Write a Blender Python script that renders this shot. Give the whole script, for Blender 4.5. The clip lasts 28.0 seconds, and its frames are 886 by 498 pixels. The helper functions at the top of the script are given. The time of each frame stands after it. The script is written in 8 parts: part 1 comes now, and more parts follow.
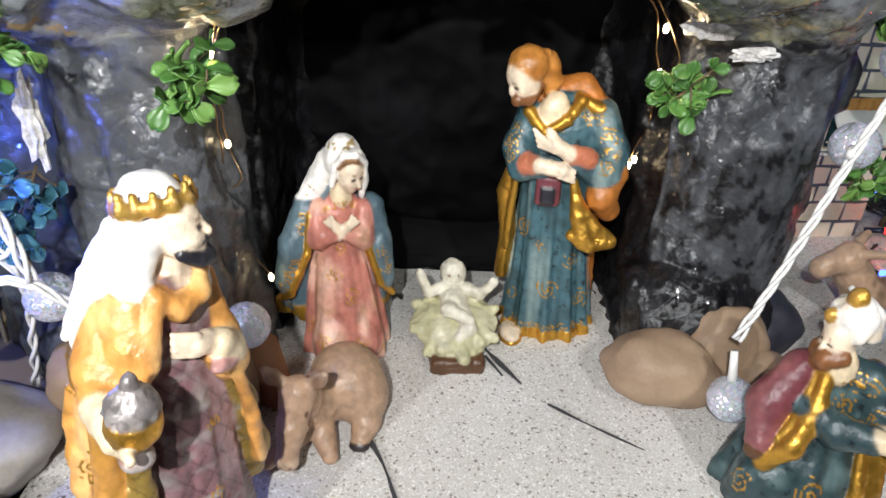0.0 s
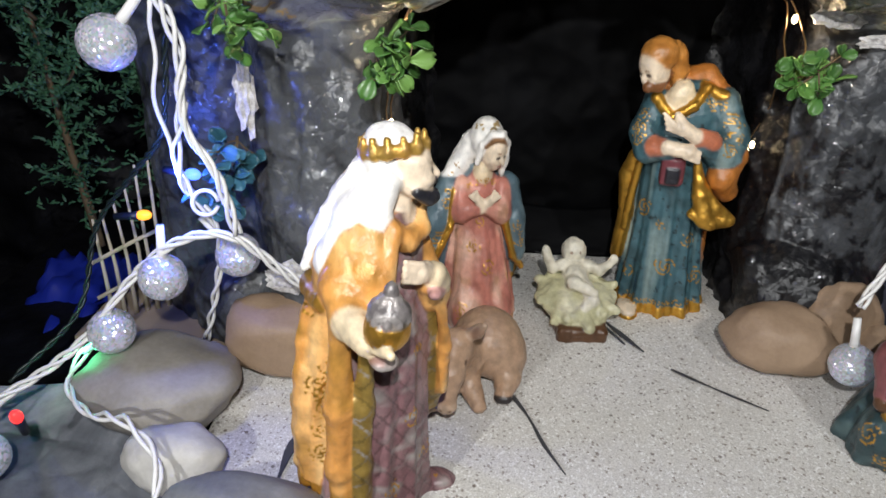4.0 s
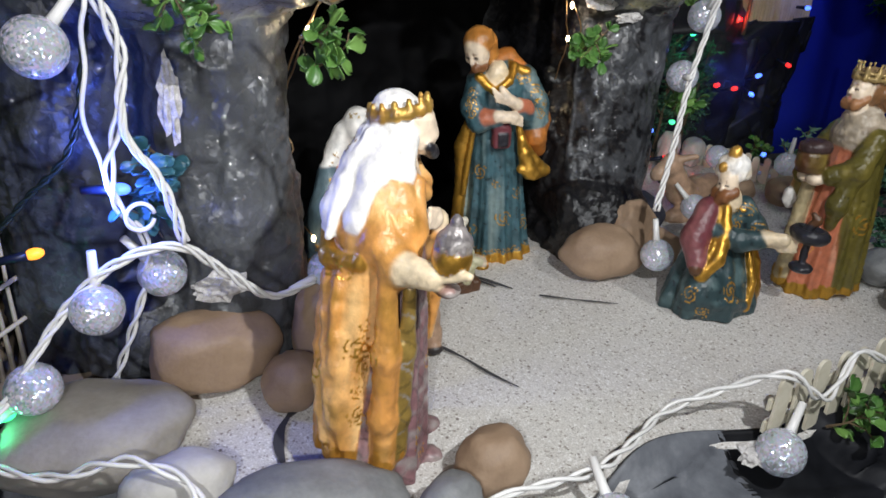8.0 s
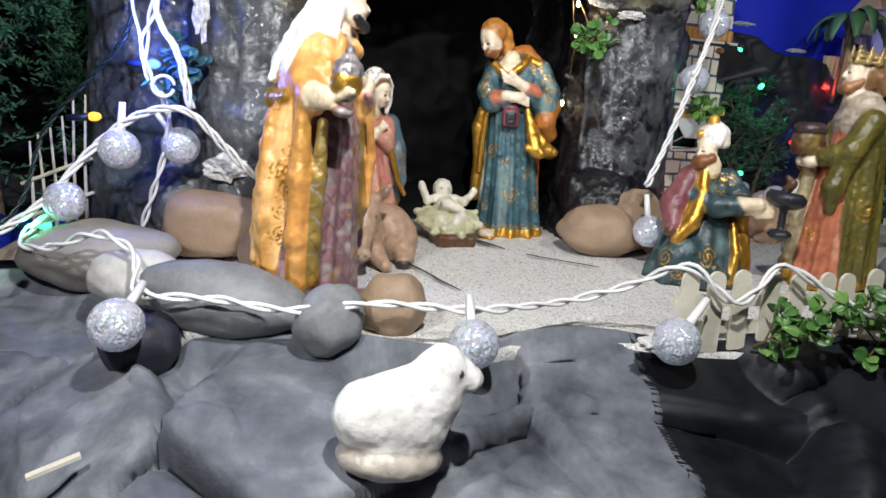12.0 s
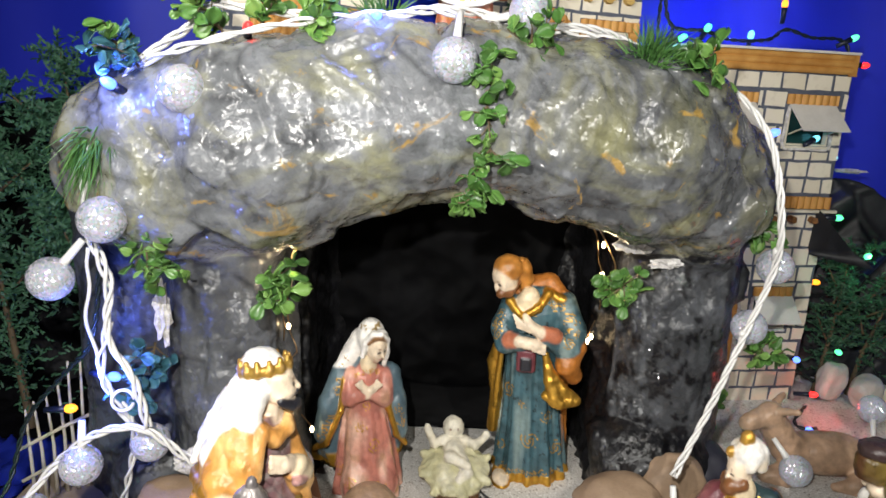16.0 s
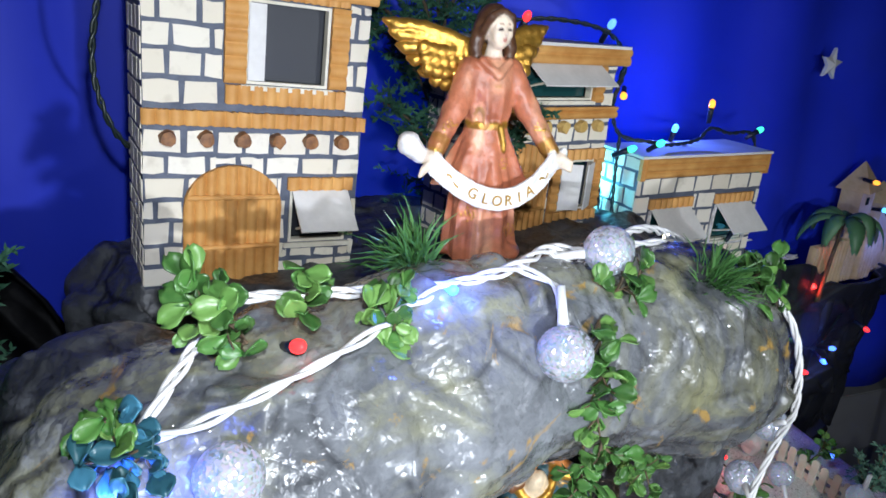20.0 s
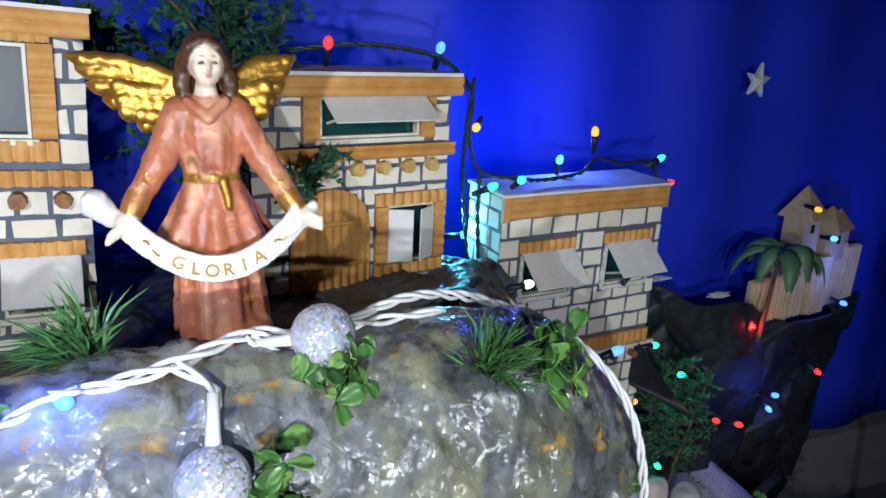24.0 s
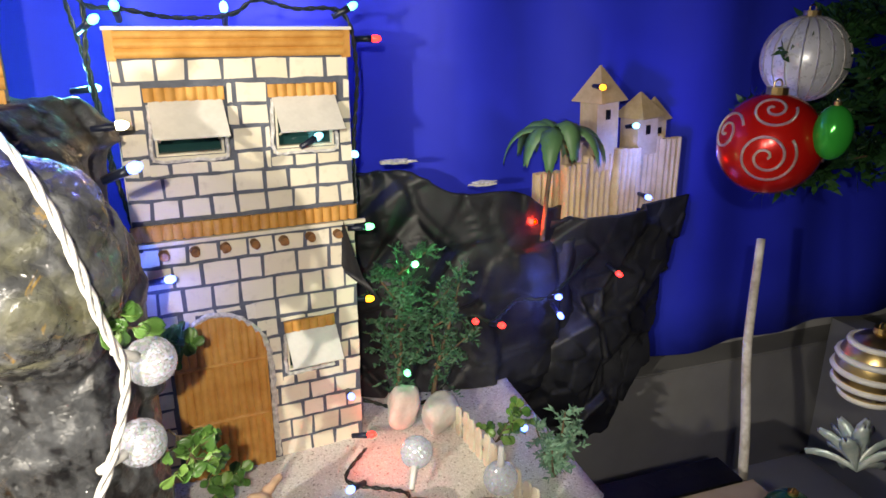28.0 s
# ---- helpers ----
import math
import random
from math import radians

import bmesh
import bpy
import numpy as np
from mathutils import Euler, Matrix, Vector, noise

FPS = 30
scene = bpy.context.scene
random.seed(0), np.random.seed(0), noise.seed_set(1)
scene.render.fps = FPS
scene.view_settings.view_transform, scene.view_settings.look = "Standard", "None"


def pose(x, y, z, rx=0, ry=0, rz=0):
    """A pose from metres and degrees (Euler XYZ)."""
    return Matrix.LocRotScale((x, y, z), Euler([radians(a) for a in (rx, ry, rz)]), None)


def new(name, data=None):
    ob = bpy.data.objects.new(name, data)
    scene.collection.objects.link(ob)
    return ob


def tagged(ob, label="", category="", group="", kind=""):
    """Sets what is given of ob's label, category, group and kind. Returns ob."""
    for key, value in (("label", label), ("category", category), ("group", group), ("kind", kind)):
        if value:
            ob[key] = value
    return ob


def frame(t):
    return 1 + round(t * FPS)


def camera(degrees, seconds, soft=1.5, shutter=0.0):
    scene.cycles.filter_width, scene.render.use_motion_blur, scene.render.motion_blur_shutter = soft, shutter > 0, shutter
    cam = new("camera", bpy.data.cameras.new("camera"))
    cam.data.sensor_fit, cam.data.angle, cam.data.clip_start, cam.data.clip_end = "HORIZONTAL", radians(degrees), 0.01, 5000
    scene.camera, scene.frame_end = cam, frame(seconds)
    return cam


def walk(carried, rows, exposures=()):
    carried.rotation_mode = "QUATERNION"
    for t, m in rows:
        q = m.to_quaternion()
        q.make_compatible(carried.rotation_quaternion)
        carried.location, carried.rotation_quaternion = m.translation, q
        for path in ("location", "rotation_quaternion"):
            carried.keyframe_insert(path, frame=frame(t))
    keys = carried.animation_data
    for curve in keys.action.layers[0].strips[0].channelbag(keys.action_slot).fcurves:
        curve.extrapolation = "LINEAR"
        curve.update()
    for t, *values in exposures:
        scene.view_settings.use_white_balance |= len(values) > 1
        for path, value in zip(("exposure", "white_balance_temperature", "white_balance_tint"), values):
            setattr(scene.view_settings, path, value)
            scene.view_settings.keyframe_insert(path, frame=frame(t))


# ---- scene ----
cam = camera(66.2, 28.0, soft=1.6)
METRES, EYE, TILT, LEAN, TURN = 1.84, 0.27, -29.0, -2.0, 0.0
ROWS = [
    (0.0, 0.0, 0.0, 0.0, 0.0, 0.0, -0.0),
    (0.5, 0.0031, 0.0028, -0.0015, -0.13, -0.3, -0.56),
    (1.0, 0.004, 0.0017, -0.0063, 0.2, -0.57, -0.36),
    (1.5, 0.0023, -0.0013, -0.0095, 0.46, -0.32, 0.29),
    (2.0, 0.0039, -0.0049, -0.0153, 0.56, 0.34, 0.71),
    (2.5, 0.0013, -0.0081, -0.0224, 0.77, 0.31, 0.79),
    (3.0, -0.0013, -0.0114, -0.0252, 0.92, 0.92, 0.76),
    (3.5, -0.0127, -0.0164, -0.0241, 1.9, 1.52, 0.1),
    (4.0, -0.0329, -0.0208, -0.0172, 3.01, 1.87, -0.99),
    (4.5, -0.0534, -0.0234, -0.0111, 3.72, 1.96, -2.1),
    (6.5, -0.1074, -0.0108, -0.0016, -15.68, 1.62, 5.79),
    (7.0, -0.1116, -0.0137, -0.0121, -19.17, 1.52, 8.74),
    (7.5, -0.1115, -0.0198, -0.0224, -22.07, 1.54, 10.23),
    (8.0, -0.1139, -0.0275, -0.0306, -23.68, 1.8, 12.84),
    (8.5, -0.1259, -0.0361, -0.039, -24.37, 3.12, 12.44),
    (9.0, -0.1391, -0.0523, -0.0427, -24.4, 3.85, 12.56),
    (9.5, -0.1503, -0.0662, -0.0504, -22.43, 7.69, 12.33),
    (10.0, -0.1563, -0.0668, -0.0766, -20.34, 10.69, 11.3),
    (10.5, -0.14, -0.0616, -0.1011, -17.56, 13.21, 9.08),
    (11.0, -0.1137, -0.0593, -0.1151, -15.88, 14.26, 7.38),
    (11.5, -0.0901, -0.0605, -0.1264, -12.95, 14.43, 5.38),
    (12.0, -0.0628, -0.06, -0.1273, -10.75, 16.01, 4.28),
    (12.5, -0.0381, -0.0627, -0.1303, -7.11, 16.04, 2.58),
    (14.5, 0.0362, -0.0718, -0.0956, -0.73, 14.08, -0.25),
    (15.0, 0.0337, -0.0749, -0.0627, -1.16, 14.22, 0.78),
    (15.5, 0.0157, -0.0749, -0.0357, -0.42, 14.37, 0.52),
    (16.0, -0.0033, -0.0702, -0.0068, -0.4, 14.4, 0.1),
    (16.5, -0.0177, -0.0637, 0.0192, -0.92, 15.1, 0.08),
    (17.0, -0.0273, -0.0573, 0.0321, -2.96, 13.98, 0.42),
    (17.5, -0.0359, -0.051, 0.0437, -5.53, 11.97, 1.7),
    (18.0, -0.0435, -0.0433, 0.0574, -8.26, 10.58, 2.93),
    (18.5, -0.0541, -0.0359, 0.0693, -13.4, 8.55, 5.73),
    (19.0, -0.0669, -0.0327, 0.0826, -18.54, 4.31, 8.17),
    (19.5, -0.0793, -0.0362, 0.0987, -18.86, 5.62, 8.29),
    (20.0, -0.0787, -0.0343, 0.1095, -19.13, 6.24, 8.29),
    (20.5, -0.0723, -0.0331, 0.1151, -19.13, 6.32, 8.75),
    (22.5, -0.0314, -0.028, 0.1228, -18.94, 6.64, 8.96),
    (23.0, -0.0196, -0.0263, 0.122, -19.26, 6.81, 8.93),
    (23.5, -0.0069, -0.0251, 0.1198, -18.61, 7.59, 9.54),
    (24.0, 0.0071, -0.0249, 0.1156, -17.12, 8.26, 9.35),
    (24.5, 0.0269, -0.025, 0.1113, -16.31, 8.2, 9.48),
    (25.0, 0.0464, -0.0235, 0.1039, -16.02, 7.85, 9.69),
    (25.5, 0.0694, -0.0212, 0.0982, -16.63, 8.22, 9.36),
    (26.0, 0.09, -0.0194, 0.0915, -15.99, 8.53, 8.96),
    (26.5, 0.1098, -0.0188, 0.0833, -16.01, 8.23, 9.64),
    (27.0, 0.1182, -0.0204, 0.0755, -15.33, 8.88, 10.24),
    (27.5, 0.1335, -0.0174, 0.0588, -15.46, 8.41, 10.11),
    (28.0, 0.1551, -0.0171, 0.0393, -14.97, 8.53, 10.91),
]
EXPOSURES = [(0.0, 0.09, 6700), (1.0, -0.11, 6600), (3.0, -0.3, 6800), (4.0, -0.41, 6700), (7.0, -0.32, 6700), (8.0, -0.5, 6600), (9.0, -0.45, 6800), (10.0, 0.15, 6300), (11.0, 0.0, 6800), (12.0, -0.02, 6600), (15.0, -0.2, 6400), (16.0, -0.12, 7200), (18.0, -0.21, 6300), (19.0, -0.3, 6500), (20.0, -0.21, 6000), (23.0, -0.34, 6500), (24.0, -0.3, 6000), (25.0, -0.10, 6400), (26.0, 0.48, 7600), (27.0, 1.02, 6000), (28.0, 1.08, 8500)]
walk(cam, [(t, pose(0, 0, EYE, TILT, LEAN, TURN) @ pose(METRES * x, METRES * y, METRES * z, 90 + pitch, roll, yaw)) for t, x, y, z, yaw, pitch, roll in ROWS], EXPOSURES)

# ---- world and lights ----
world = bpy.data.worlds.new("night_room")
scene.world = world
world.use_nodes = True
world.node_tree.nodes["Background"].inputs[0].default_value = (0.55, 0.62, 0.8, 1)
world.node_tree.nodes["Background"].inputs[1].default_value = 0.005


def lamp(name, place, colour, watts, size, kind="POINT"):
    data = bpy.data.lights.new(name, kind)
    data.color, data.energy, data.shadow_soft_size = colour, watts, size
    ob = new(name, data)
    ob.location = place
    return ob


# filming phone's one moving white torch; four fixed lamps along its way stand in
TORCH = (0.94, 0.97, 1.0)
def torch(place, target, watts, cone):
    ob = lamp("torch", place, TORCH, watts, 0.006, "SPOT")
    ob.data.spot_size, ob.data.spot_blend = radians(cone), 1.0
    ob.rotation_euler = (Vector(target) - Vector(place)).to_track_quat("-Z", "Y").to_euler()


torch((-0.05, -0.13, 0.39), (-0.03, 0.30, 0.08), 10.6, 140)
# added low on the left to brighten the stones and bank there
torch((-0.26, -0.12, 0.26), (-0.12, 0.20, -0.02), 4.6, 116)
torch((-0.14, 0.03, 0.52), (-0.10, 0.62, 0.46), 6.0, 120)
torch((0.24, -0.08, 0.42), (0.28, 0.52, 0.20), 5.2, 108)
BLUE, CYAN, GREEN, RED, AMBER, WARM = (0.08, 0.16, 1.0), (0.15, 0.75, 1.0), (0.1, 1.0, 0.45), (1.0, 0.05, 0.04), (1.0, 0.45, 0.08), (1.0, 0.78, 0.5)
lamp("blue_glow", (-0.214, 0.262, 0.132), BLUE, 0.36, 0.004)
lamp("blue_glow", (-0.180, 0.240, 0.312), BLUE, 0.12, 0.004)
lamp("blue_glow", (-0.047, 0.286, 0.362), BLUE, 0.09, 0.004)
lamp("cyan_glow", (0.190, 0.560, 0.325), CYAN, 0.32, 0.004)
lamp("blue_glow", (0.296, 0.590, 0.385), BLUE, 0.40, 0.004)
lamp("blue_glow", (0.232, 0.485, 0.184), BLUE, 0.06, 0.004)
lamp("blue_glow", (0.590, 0.560, 0.085), BLUE, 0.10, 0.004)
lamp("blue_glow", (0.700, 0.590, 0.215), BLUE, 0.14, 0.004)
lamp("red_glow", (0.385, 0.490, 0.025), RED, 0.022, 0.004)
lamp("green_glow", (-0.280, 0.258, 0.024), GREEN, 0.03, 0.003)
lamp("green_glow", (0.430, 0.530, 0.158), GREEN, 0.05, 0.004)
lamp("red_glow", (0.569, 0.590, 0.166), RED, 0.05, 0.004)

# ---- helpers of the scene ----


def link(ob, parent):
    ob.parent = parent
    return ob


def mesh_of(bm, name, smooth=True, materials=()):
    me = bpy.data.meshes.new(name)
    bm.to_mesh(me)
    bm.free()
    for m in materials:
        me.materials.append(m)
    if smooth:
        me.polygons.foreach_set("use_smooth", [True] * len(me.polygons))
    return me


def part(name, bm, material, parent, label="", smooth=False):
    ob = new(name, mesh_of(bm, name, smooth, (material,)))
    if label:
        ob["label"] = label
    return link(ob, parent)


def thing(name, label, category, group="", kind="", at=None):
    ob = new(name)
    ob.empty_display_size = 0.01
    if at is not None:
        ob.matrix_basis = at
    return tagged(ob, label, category, group, kind)


def solid(name, bm, material, label, category, group="", kind="", smooth=False, at=None):
    ob = new(name, mesh_of(bm, name, smooth, (material,)))
    if at is not None:
        ob.matrix_basis = at
    return tagged(ob, label, category, group, kind)


def box(bm, x0, x1, y0, y1, z0, z1, m=None):
    v = [bm.verts.new((m @ Vector(p)) if m is not None else p) for p in ((x0, y0, z0), (x1, y0, z0), (x1, y1, z0), (x0, y1, z0), (x0, y0, z1), (x1, y0, z1), (x1, y1, z1), (x0, y1, z1))]
    for f in ((0, 3, 2, 1), (4, 5, 6, 7), (0, 1, 5, 4), (1, 2, 6, 5), (2, 3, 7, 6), (3, 0, 4, 7)):
        bm.faces.new([v[i] for i in f])
    return v


def tube(bm, points, radius, sides=6, taper=None):
    """A round rod along points. taper: radius at the far end."""
    pts = [Vector(p) for p in points]
    n, rings, side = len(pts), [], None
    for i, p in enumerate(pts):
        d = (pts[min(i + 1, n - 1)] - pts[max(i - 1, 0)]).normalized()
        if side is None:
            side = d.orthogonal().normalized()
        side = (side - d * side.dot(d)).normalized()
        up = d.cross(side)
        r = radius if taper is None else radius + (taper - radius) * i / (n - 1)
        rings.append([bm.verts.new(p + r * (side * math.cos(a) + up * math.sin(a))) for a in (2 * math.pi * k / sides for k in range(sides))])
    for a, b in zip(rings, rings[1:]):
        for k in range(sides):
            bm.faces.new((a[k], a[(k + 1) % sides], b[(k + 1) % sides], b[k]))
    bm.faces.new(rings[0][::-1])
    bm.faces.new(rings[-1])


def glide(points, step=0.004):
    """A smooth line through points (Catmull-Rom)."""
    p = [Vector(q) for q in points]
    p = [2 * p[0] - p[1]] + p + [2 * p[-1] - p[-2]]
    out = []
    for i in range(1, len(p) - 2):
        n = max(2, int((p[i + 1] - p[i]).length / step))
        for k in range(n):
            t = k / n
            out.append(0.5 * (2 * p[i] + (p[i + 1] - p[i - 1]) * t + (2 * p[i - 1] - 5 * p[i] + 4 * p[i + 1] - p[i + 2]) * t * t + (3 * p[i] - p[i - 1] - 3 * p[i + 1] + p[i + 2]) * t ** 3))
    out.append(p[-2])
    return out


def twisted(points, count=3, gap=0.0014, radius=0.0012, pitch=0.03, sides=6, loose=0.0, seed=0):
    """The strands of a twisted cable, each a bmesh."""
    line = glide(points)
    strands = [[] for _ in range(count)]
    run, side = 0.0, None
    for i, p in enumerate(line):
        d = (line[min(i + 1, len(line) - 1)] - line[max(i - 1, 0)]).normalized()
        if side is None:
            side = d.orthogonal().normalized()
        side = (side - d * side.dot(d)).normalized()
        up = d.cross(side)
        g = gap * (1 + loose * (0.5 + noise.noise((run * 25 + seed, seed, 1.3))))
        for k in range(count):
            a = 2 * math.pi * (run / pitch + k / count)
            strands[k].append(p + g * (side * math.cos(a) + up * math.sin(a)))
        if i:
            run += (p - line[i - 1]).length
    out = []
    for s in strands:
        bm = bmesh.new()
        tube(bm, s, radius, sides)
        out.append(bm)
    return out


def ball_mesh(bm, c, r, seg=20, rings=12, m=None):
    rr = r if hasattr(r, "__len__") else (r, r, r)
    g = bmesh.ops.create_uvsphere(bm, u_segments=seg, v_segments=rings, radius=1)
    mm = Matrix.Translation(c) @ (m if m is not None else Matrix.Identity(4)) @ Matrix.Diagonal((*rr, 1))
    bmesh.ops.transform(bm, matrix=mm, verts=g["verts"])
    return g["verts"]


# ---- clay: solid forms that melt into one skin ----


def cells_to_skin(v, lo, cell):
    """Surface nets: the zero level of a grid of distances, as points and quads."""
    inside = v < 0
    nx, ny, nz = v.shape
    total = np.zeros((nx - 1, ny - 1, nz - 1, 3), np.float32)
    count = np.zeros((nx - 1, ny - 1, nz - 1), np.float32)
    corner = [(i, j, k) for i in (0, 1) for j in (0, 1) for k in (0, 1)]

    def cut(i, j, k, a=v):
        return a[i:nx - 1 + i, j:ny - 1 + j, k:nz - 1 + k]

    for a in corner:
        for axis in range(3):
            if a[axis]:
                continue
            b = tuple(1 if q == axis else a[q] for q in range(3))
            va, vb = cut(*a), cut(*b)
            cross = (va < 0) != (vb < 0)
            t = np.where(cross, va / np.where(va == vb, 1, va - vb), 0)
            for q in range(3):
                total[..., q] += np.where(cross, a[q] + (t if q == axis else 0), 0)
            count += cross
    used = count > 0
    index = np.full(used.shape, -1, np.int64)
    index[used] = np.arange(used.sum())
    base = np.stack(np.nonzero(used), 1).astype(np.float32)
    points = (base + total[used] / count[used][:, None]) * cell + np.array(lo, np.float32)
    quads = []
    for axis in range(3):
        o1, o2 = (axis + 1) % 3, (axis + 2) % 3
        s = [slice(None)] * 3
        e = [slice(None)] * 3
        s[axis], e[axis] = slice(0, -1), slice(1, None)
        flip = inside[tuple(s)] != inside[tuple(e)]
        at = np.stack(np.nonzero(flip), 1)
        at = at[(at[:, o1] > 0) & (at[:, o2] > 0) & (at[:, o1] < v.shape[o1] - 1) & (at[:, o2] < v.shape[o2] - 1)]
        first = inside[tuple(s)][tuple(at.T)]
        d1, d2 = np.zeros(3, int), np.zeros(3, int)
        d1[o1], d2[o2] = 1, 1
        q = np.stack([index[tuple((at - d1 - d2).T)], index[tuple((at - d2).T)], index[tuple(at.T)], index[tuple((at - d1).T)]], 1)
        q[~first] = q[~first][:, ::-1]
        quads.append(q)
    return points, np.concatenate(quads)


class Clay:
    """Forms in millimetres, each with a paint (r, g, b, metal), melted into one mesh."""

    def __init__(self):
        self.forms = []

    def add(self, f, paint, lo, hi, melt=2.0, cut=False):
        self.forms.append((f, paint, lo, hi, melt, cut))

    def ball(self, c, r, paint, turn=(0, 0, 0), melt=2.0, cut=False):
        r = np.array(r if hasattr(r, "__len__") else (r, r, r), np.float32)
        back = np.array(Euler([radians(a) for a in turn]).to_matrix(), np.float32)
        c = np.array(c, np.float32)

        def f(p):
            q = (p - c) @ back
            k = np.sqrt(((q / r) ** 2).sum(-1))
            return (k - 1) * float(r.min()) if r.max() > 2.5 * r.min() else k * (k - 1) / np.maximum(np.sqrt(((q / r ** 2) ** 2).sum(-1)), 1e-6)

        m = float(r.max())
        self.add(f, paint, c - m, c + m, melt, cut)

    def rod(self, a, b, ra, rb, paint, melt=2.0, cut=False):
        a, b = np.array(a, np.float32), np.array(b, np.float32)

        def f(p):
            d = b - a
            t = np.clip(((p - a) @ d) / float(d @ d), 0, 1)
            return np.sqrt(((p - a - t[..., None] * d) ** 2).sum(-1)) - (ra + (rb - ra) * t)

        m = max(ra, rb)
        self.add(f, paint, np.minimum(a, b) - m, np.maximum(a, b) + m, melt, cut)

    def chain(self, pts, radii, paint, melt=2.0):
        for i in range(len(pts) - 1):
            self.rod(pts[i], pts[i + 1], radii[i], radii[i + 1], paint, melt)

    def robe(self, knots, paint, folds=0, depth=0.06, twist=0.0, phase=0.0, melt=2.0, fade=True):
        """A draped body: rows of z, centre x, centre y, half width, half depth."""
        k = np.array(knots, np.float32)

        def f(p):
            z = p[..., 2]
            cx, cy, rx, ry = (np.interp(z, k[:, 0], k[:, i]) for i in (1, 2, 3, 4))
            x, y = (p[..., 0] - cx) / rx, (p[..., 1] - cy) / ry
            rho = np.sqrt(x * x + y * y)
            wave = 1.0
            if folds:
                th = np.arctan2(y, x)
                w = np.clip((k[-1, 0] - z) / (k[-1, 0] - k[0, 0]), 0, 1) if fade else 1.0
                wave = 1 + depth * w * (np.sin(folds * th + phase + twist * z) + 0.45 * np.sin((2 * folds + 1) * th + 2.1 * phase - 1.7 * twist * z))
            d = (rho - wave) * np.minimum(rx, ry)
            return np.maximum(d, np.maximum(k[0, 0] - z, z - k[-1, 0]))

        m = k[:, 3:].max() * 1.2
        self.add(f, paint, np.array((k[:, 1].min() - m, k[:, 2].min() - m, k[0, 0]), np.float32), np.array((k[:, 1].max() + m, k[:, 2].max() + m, k[-1, 0]), np.float32), melt)

    def slab(self, c, half, paint, turn=(0, 0, 0), round_=1.0, melt=1.0, cut=False):
        back = np.array(Euler([radians(a) for a in turn]).to_matrix(), np.float32)
        c, h = np.array(c, np.float32), np.array(half, np.float32) - round_

        def f(p):
            q = np.abs((p - c) @ back) - h
            return np.sqrt((np.maximum(q, 0) ** 2).sum(-1)) + np.minimum(q.max(-1), 0) - round_

        m = float(np.linalg.norm(half))
        self.add(f, paint, c - m, c + m, melt, cut)

    def make(self, name, material, cell=1.3, tint=None, stir=None, size=0.001, split=None):
        lo = np.min([f[2] for f in self.forms if not f[5]], 0) - 3 * cell
        hi = np.max([f[3] for f in self.forms if not f[5]], 0) + 3 * cell
        axes = [np.arange(lo[i], hi[i] + cell, cell, dtype=np.float32) for i in range(3)]
        v = np.full([len(a) for a in axes], 50.0, np.float32)
        for f, _, a, b, melt, cut in self.forms:
            room = tuple(slice(max(0, int((a[i] - lo[i] - 1.5 * melt) / cell) - 2), max(1, int((b[i] - lo[i] + 1.5 * melt) / cell) + 3)) for i in range(3))
            grid = np.stack(np.meshgrid(*[axes[i][room[i]] for i in range(3)], indexing="ij"), -1)
            d, w = f(grid).astype(np.float32), v[room]
            if cut:
                v[room] = np.maximum(w, -d)
            else:
                h = np.clip(0.5 + 0.5 * (w - d) / melt, 0, 1)
                v[room] = w + (d - w) * h - melt * h * (1 - h)
        pts, quads = cells_to_skin(v, lo, cell)
        best = np.stack([np.abs(f[0](pts)) if f[5] else f[0](pts) for f in self.forms], 1)
        w = np.exp(-(best - best.min(1, keepdims=True)) / (0.22 * cell))
        w /= w.sum(1, keepdims=True)
        paint = w @ np.array([f[1] for f in self.forms], np.float32)
        owner = best.argmin(1)
        if tint:
            paint = tint(pts, paint)
        if stir:
            pts = stir(pts, quads)
        if not split:
            pts = pts + point_normals(pts, quads) * (0.55 * paint[:, 3:4])
            return self.skin(name, material, pts * size, quads, paint)
        kinds = sorted(set(split))
        which = np.array([kinds.index(k) for k in split])[owner][quads[:, 0]]
        out = []
        for n, k in enumerate(kinds):
            q = quads[which == n]
            used, back = np.unique(q, return_inverse=True)
            out.append((k, self.skin(k, material, pts[used] * size, back.reshape(q.shape), paint[used])))
        return out

    def skin(self, name, material, pts, quads, paint):
        me = bpy.data.meshes.new(name)
        me.from_pydata(pts.tolist(), [], quads.tolist())
        me.polygons.foreach_set("use_smooth", [True] * len(me.polygons))
        layer = me.attributes.new("paint", "FLOAT_COLOR", "POINT")
        layer.data.foreach_set("color", np.ascontiguousarray(paint, np.float32).ravel())
        me.materials.append(material)
        me.update()
        return me


def dab(pts, paint, c, r, colour):
    """A dab of paint round a spot."""
    d = np.sqrt(((pts - np.array(c)) ** 2).sum(1))
    k = np.clip((r - d) / (0.25 * r) + 0.5, 0, 1)[:, None]
    paint[:] = paint * (1 - k) + np.array(colour) * k


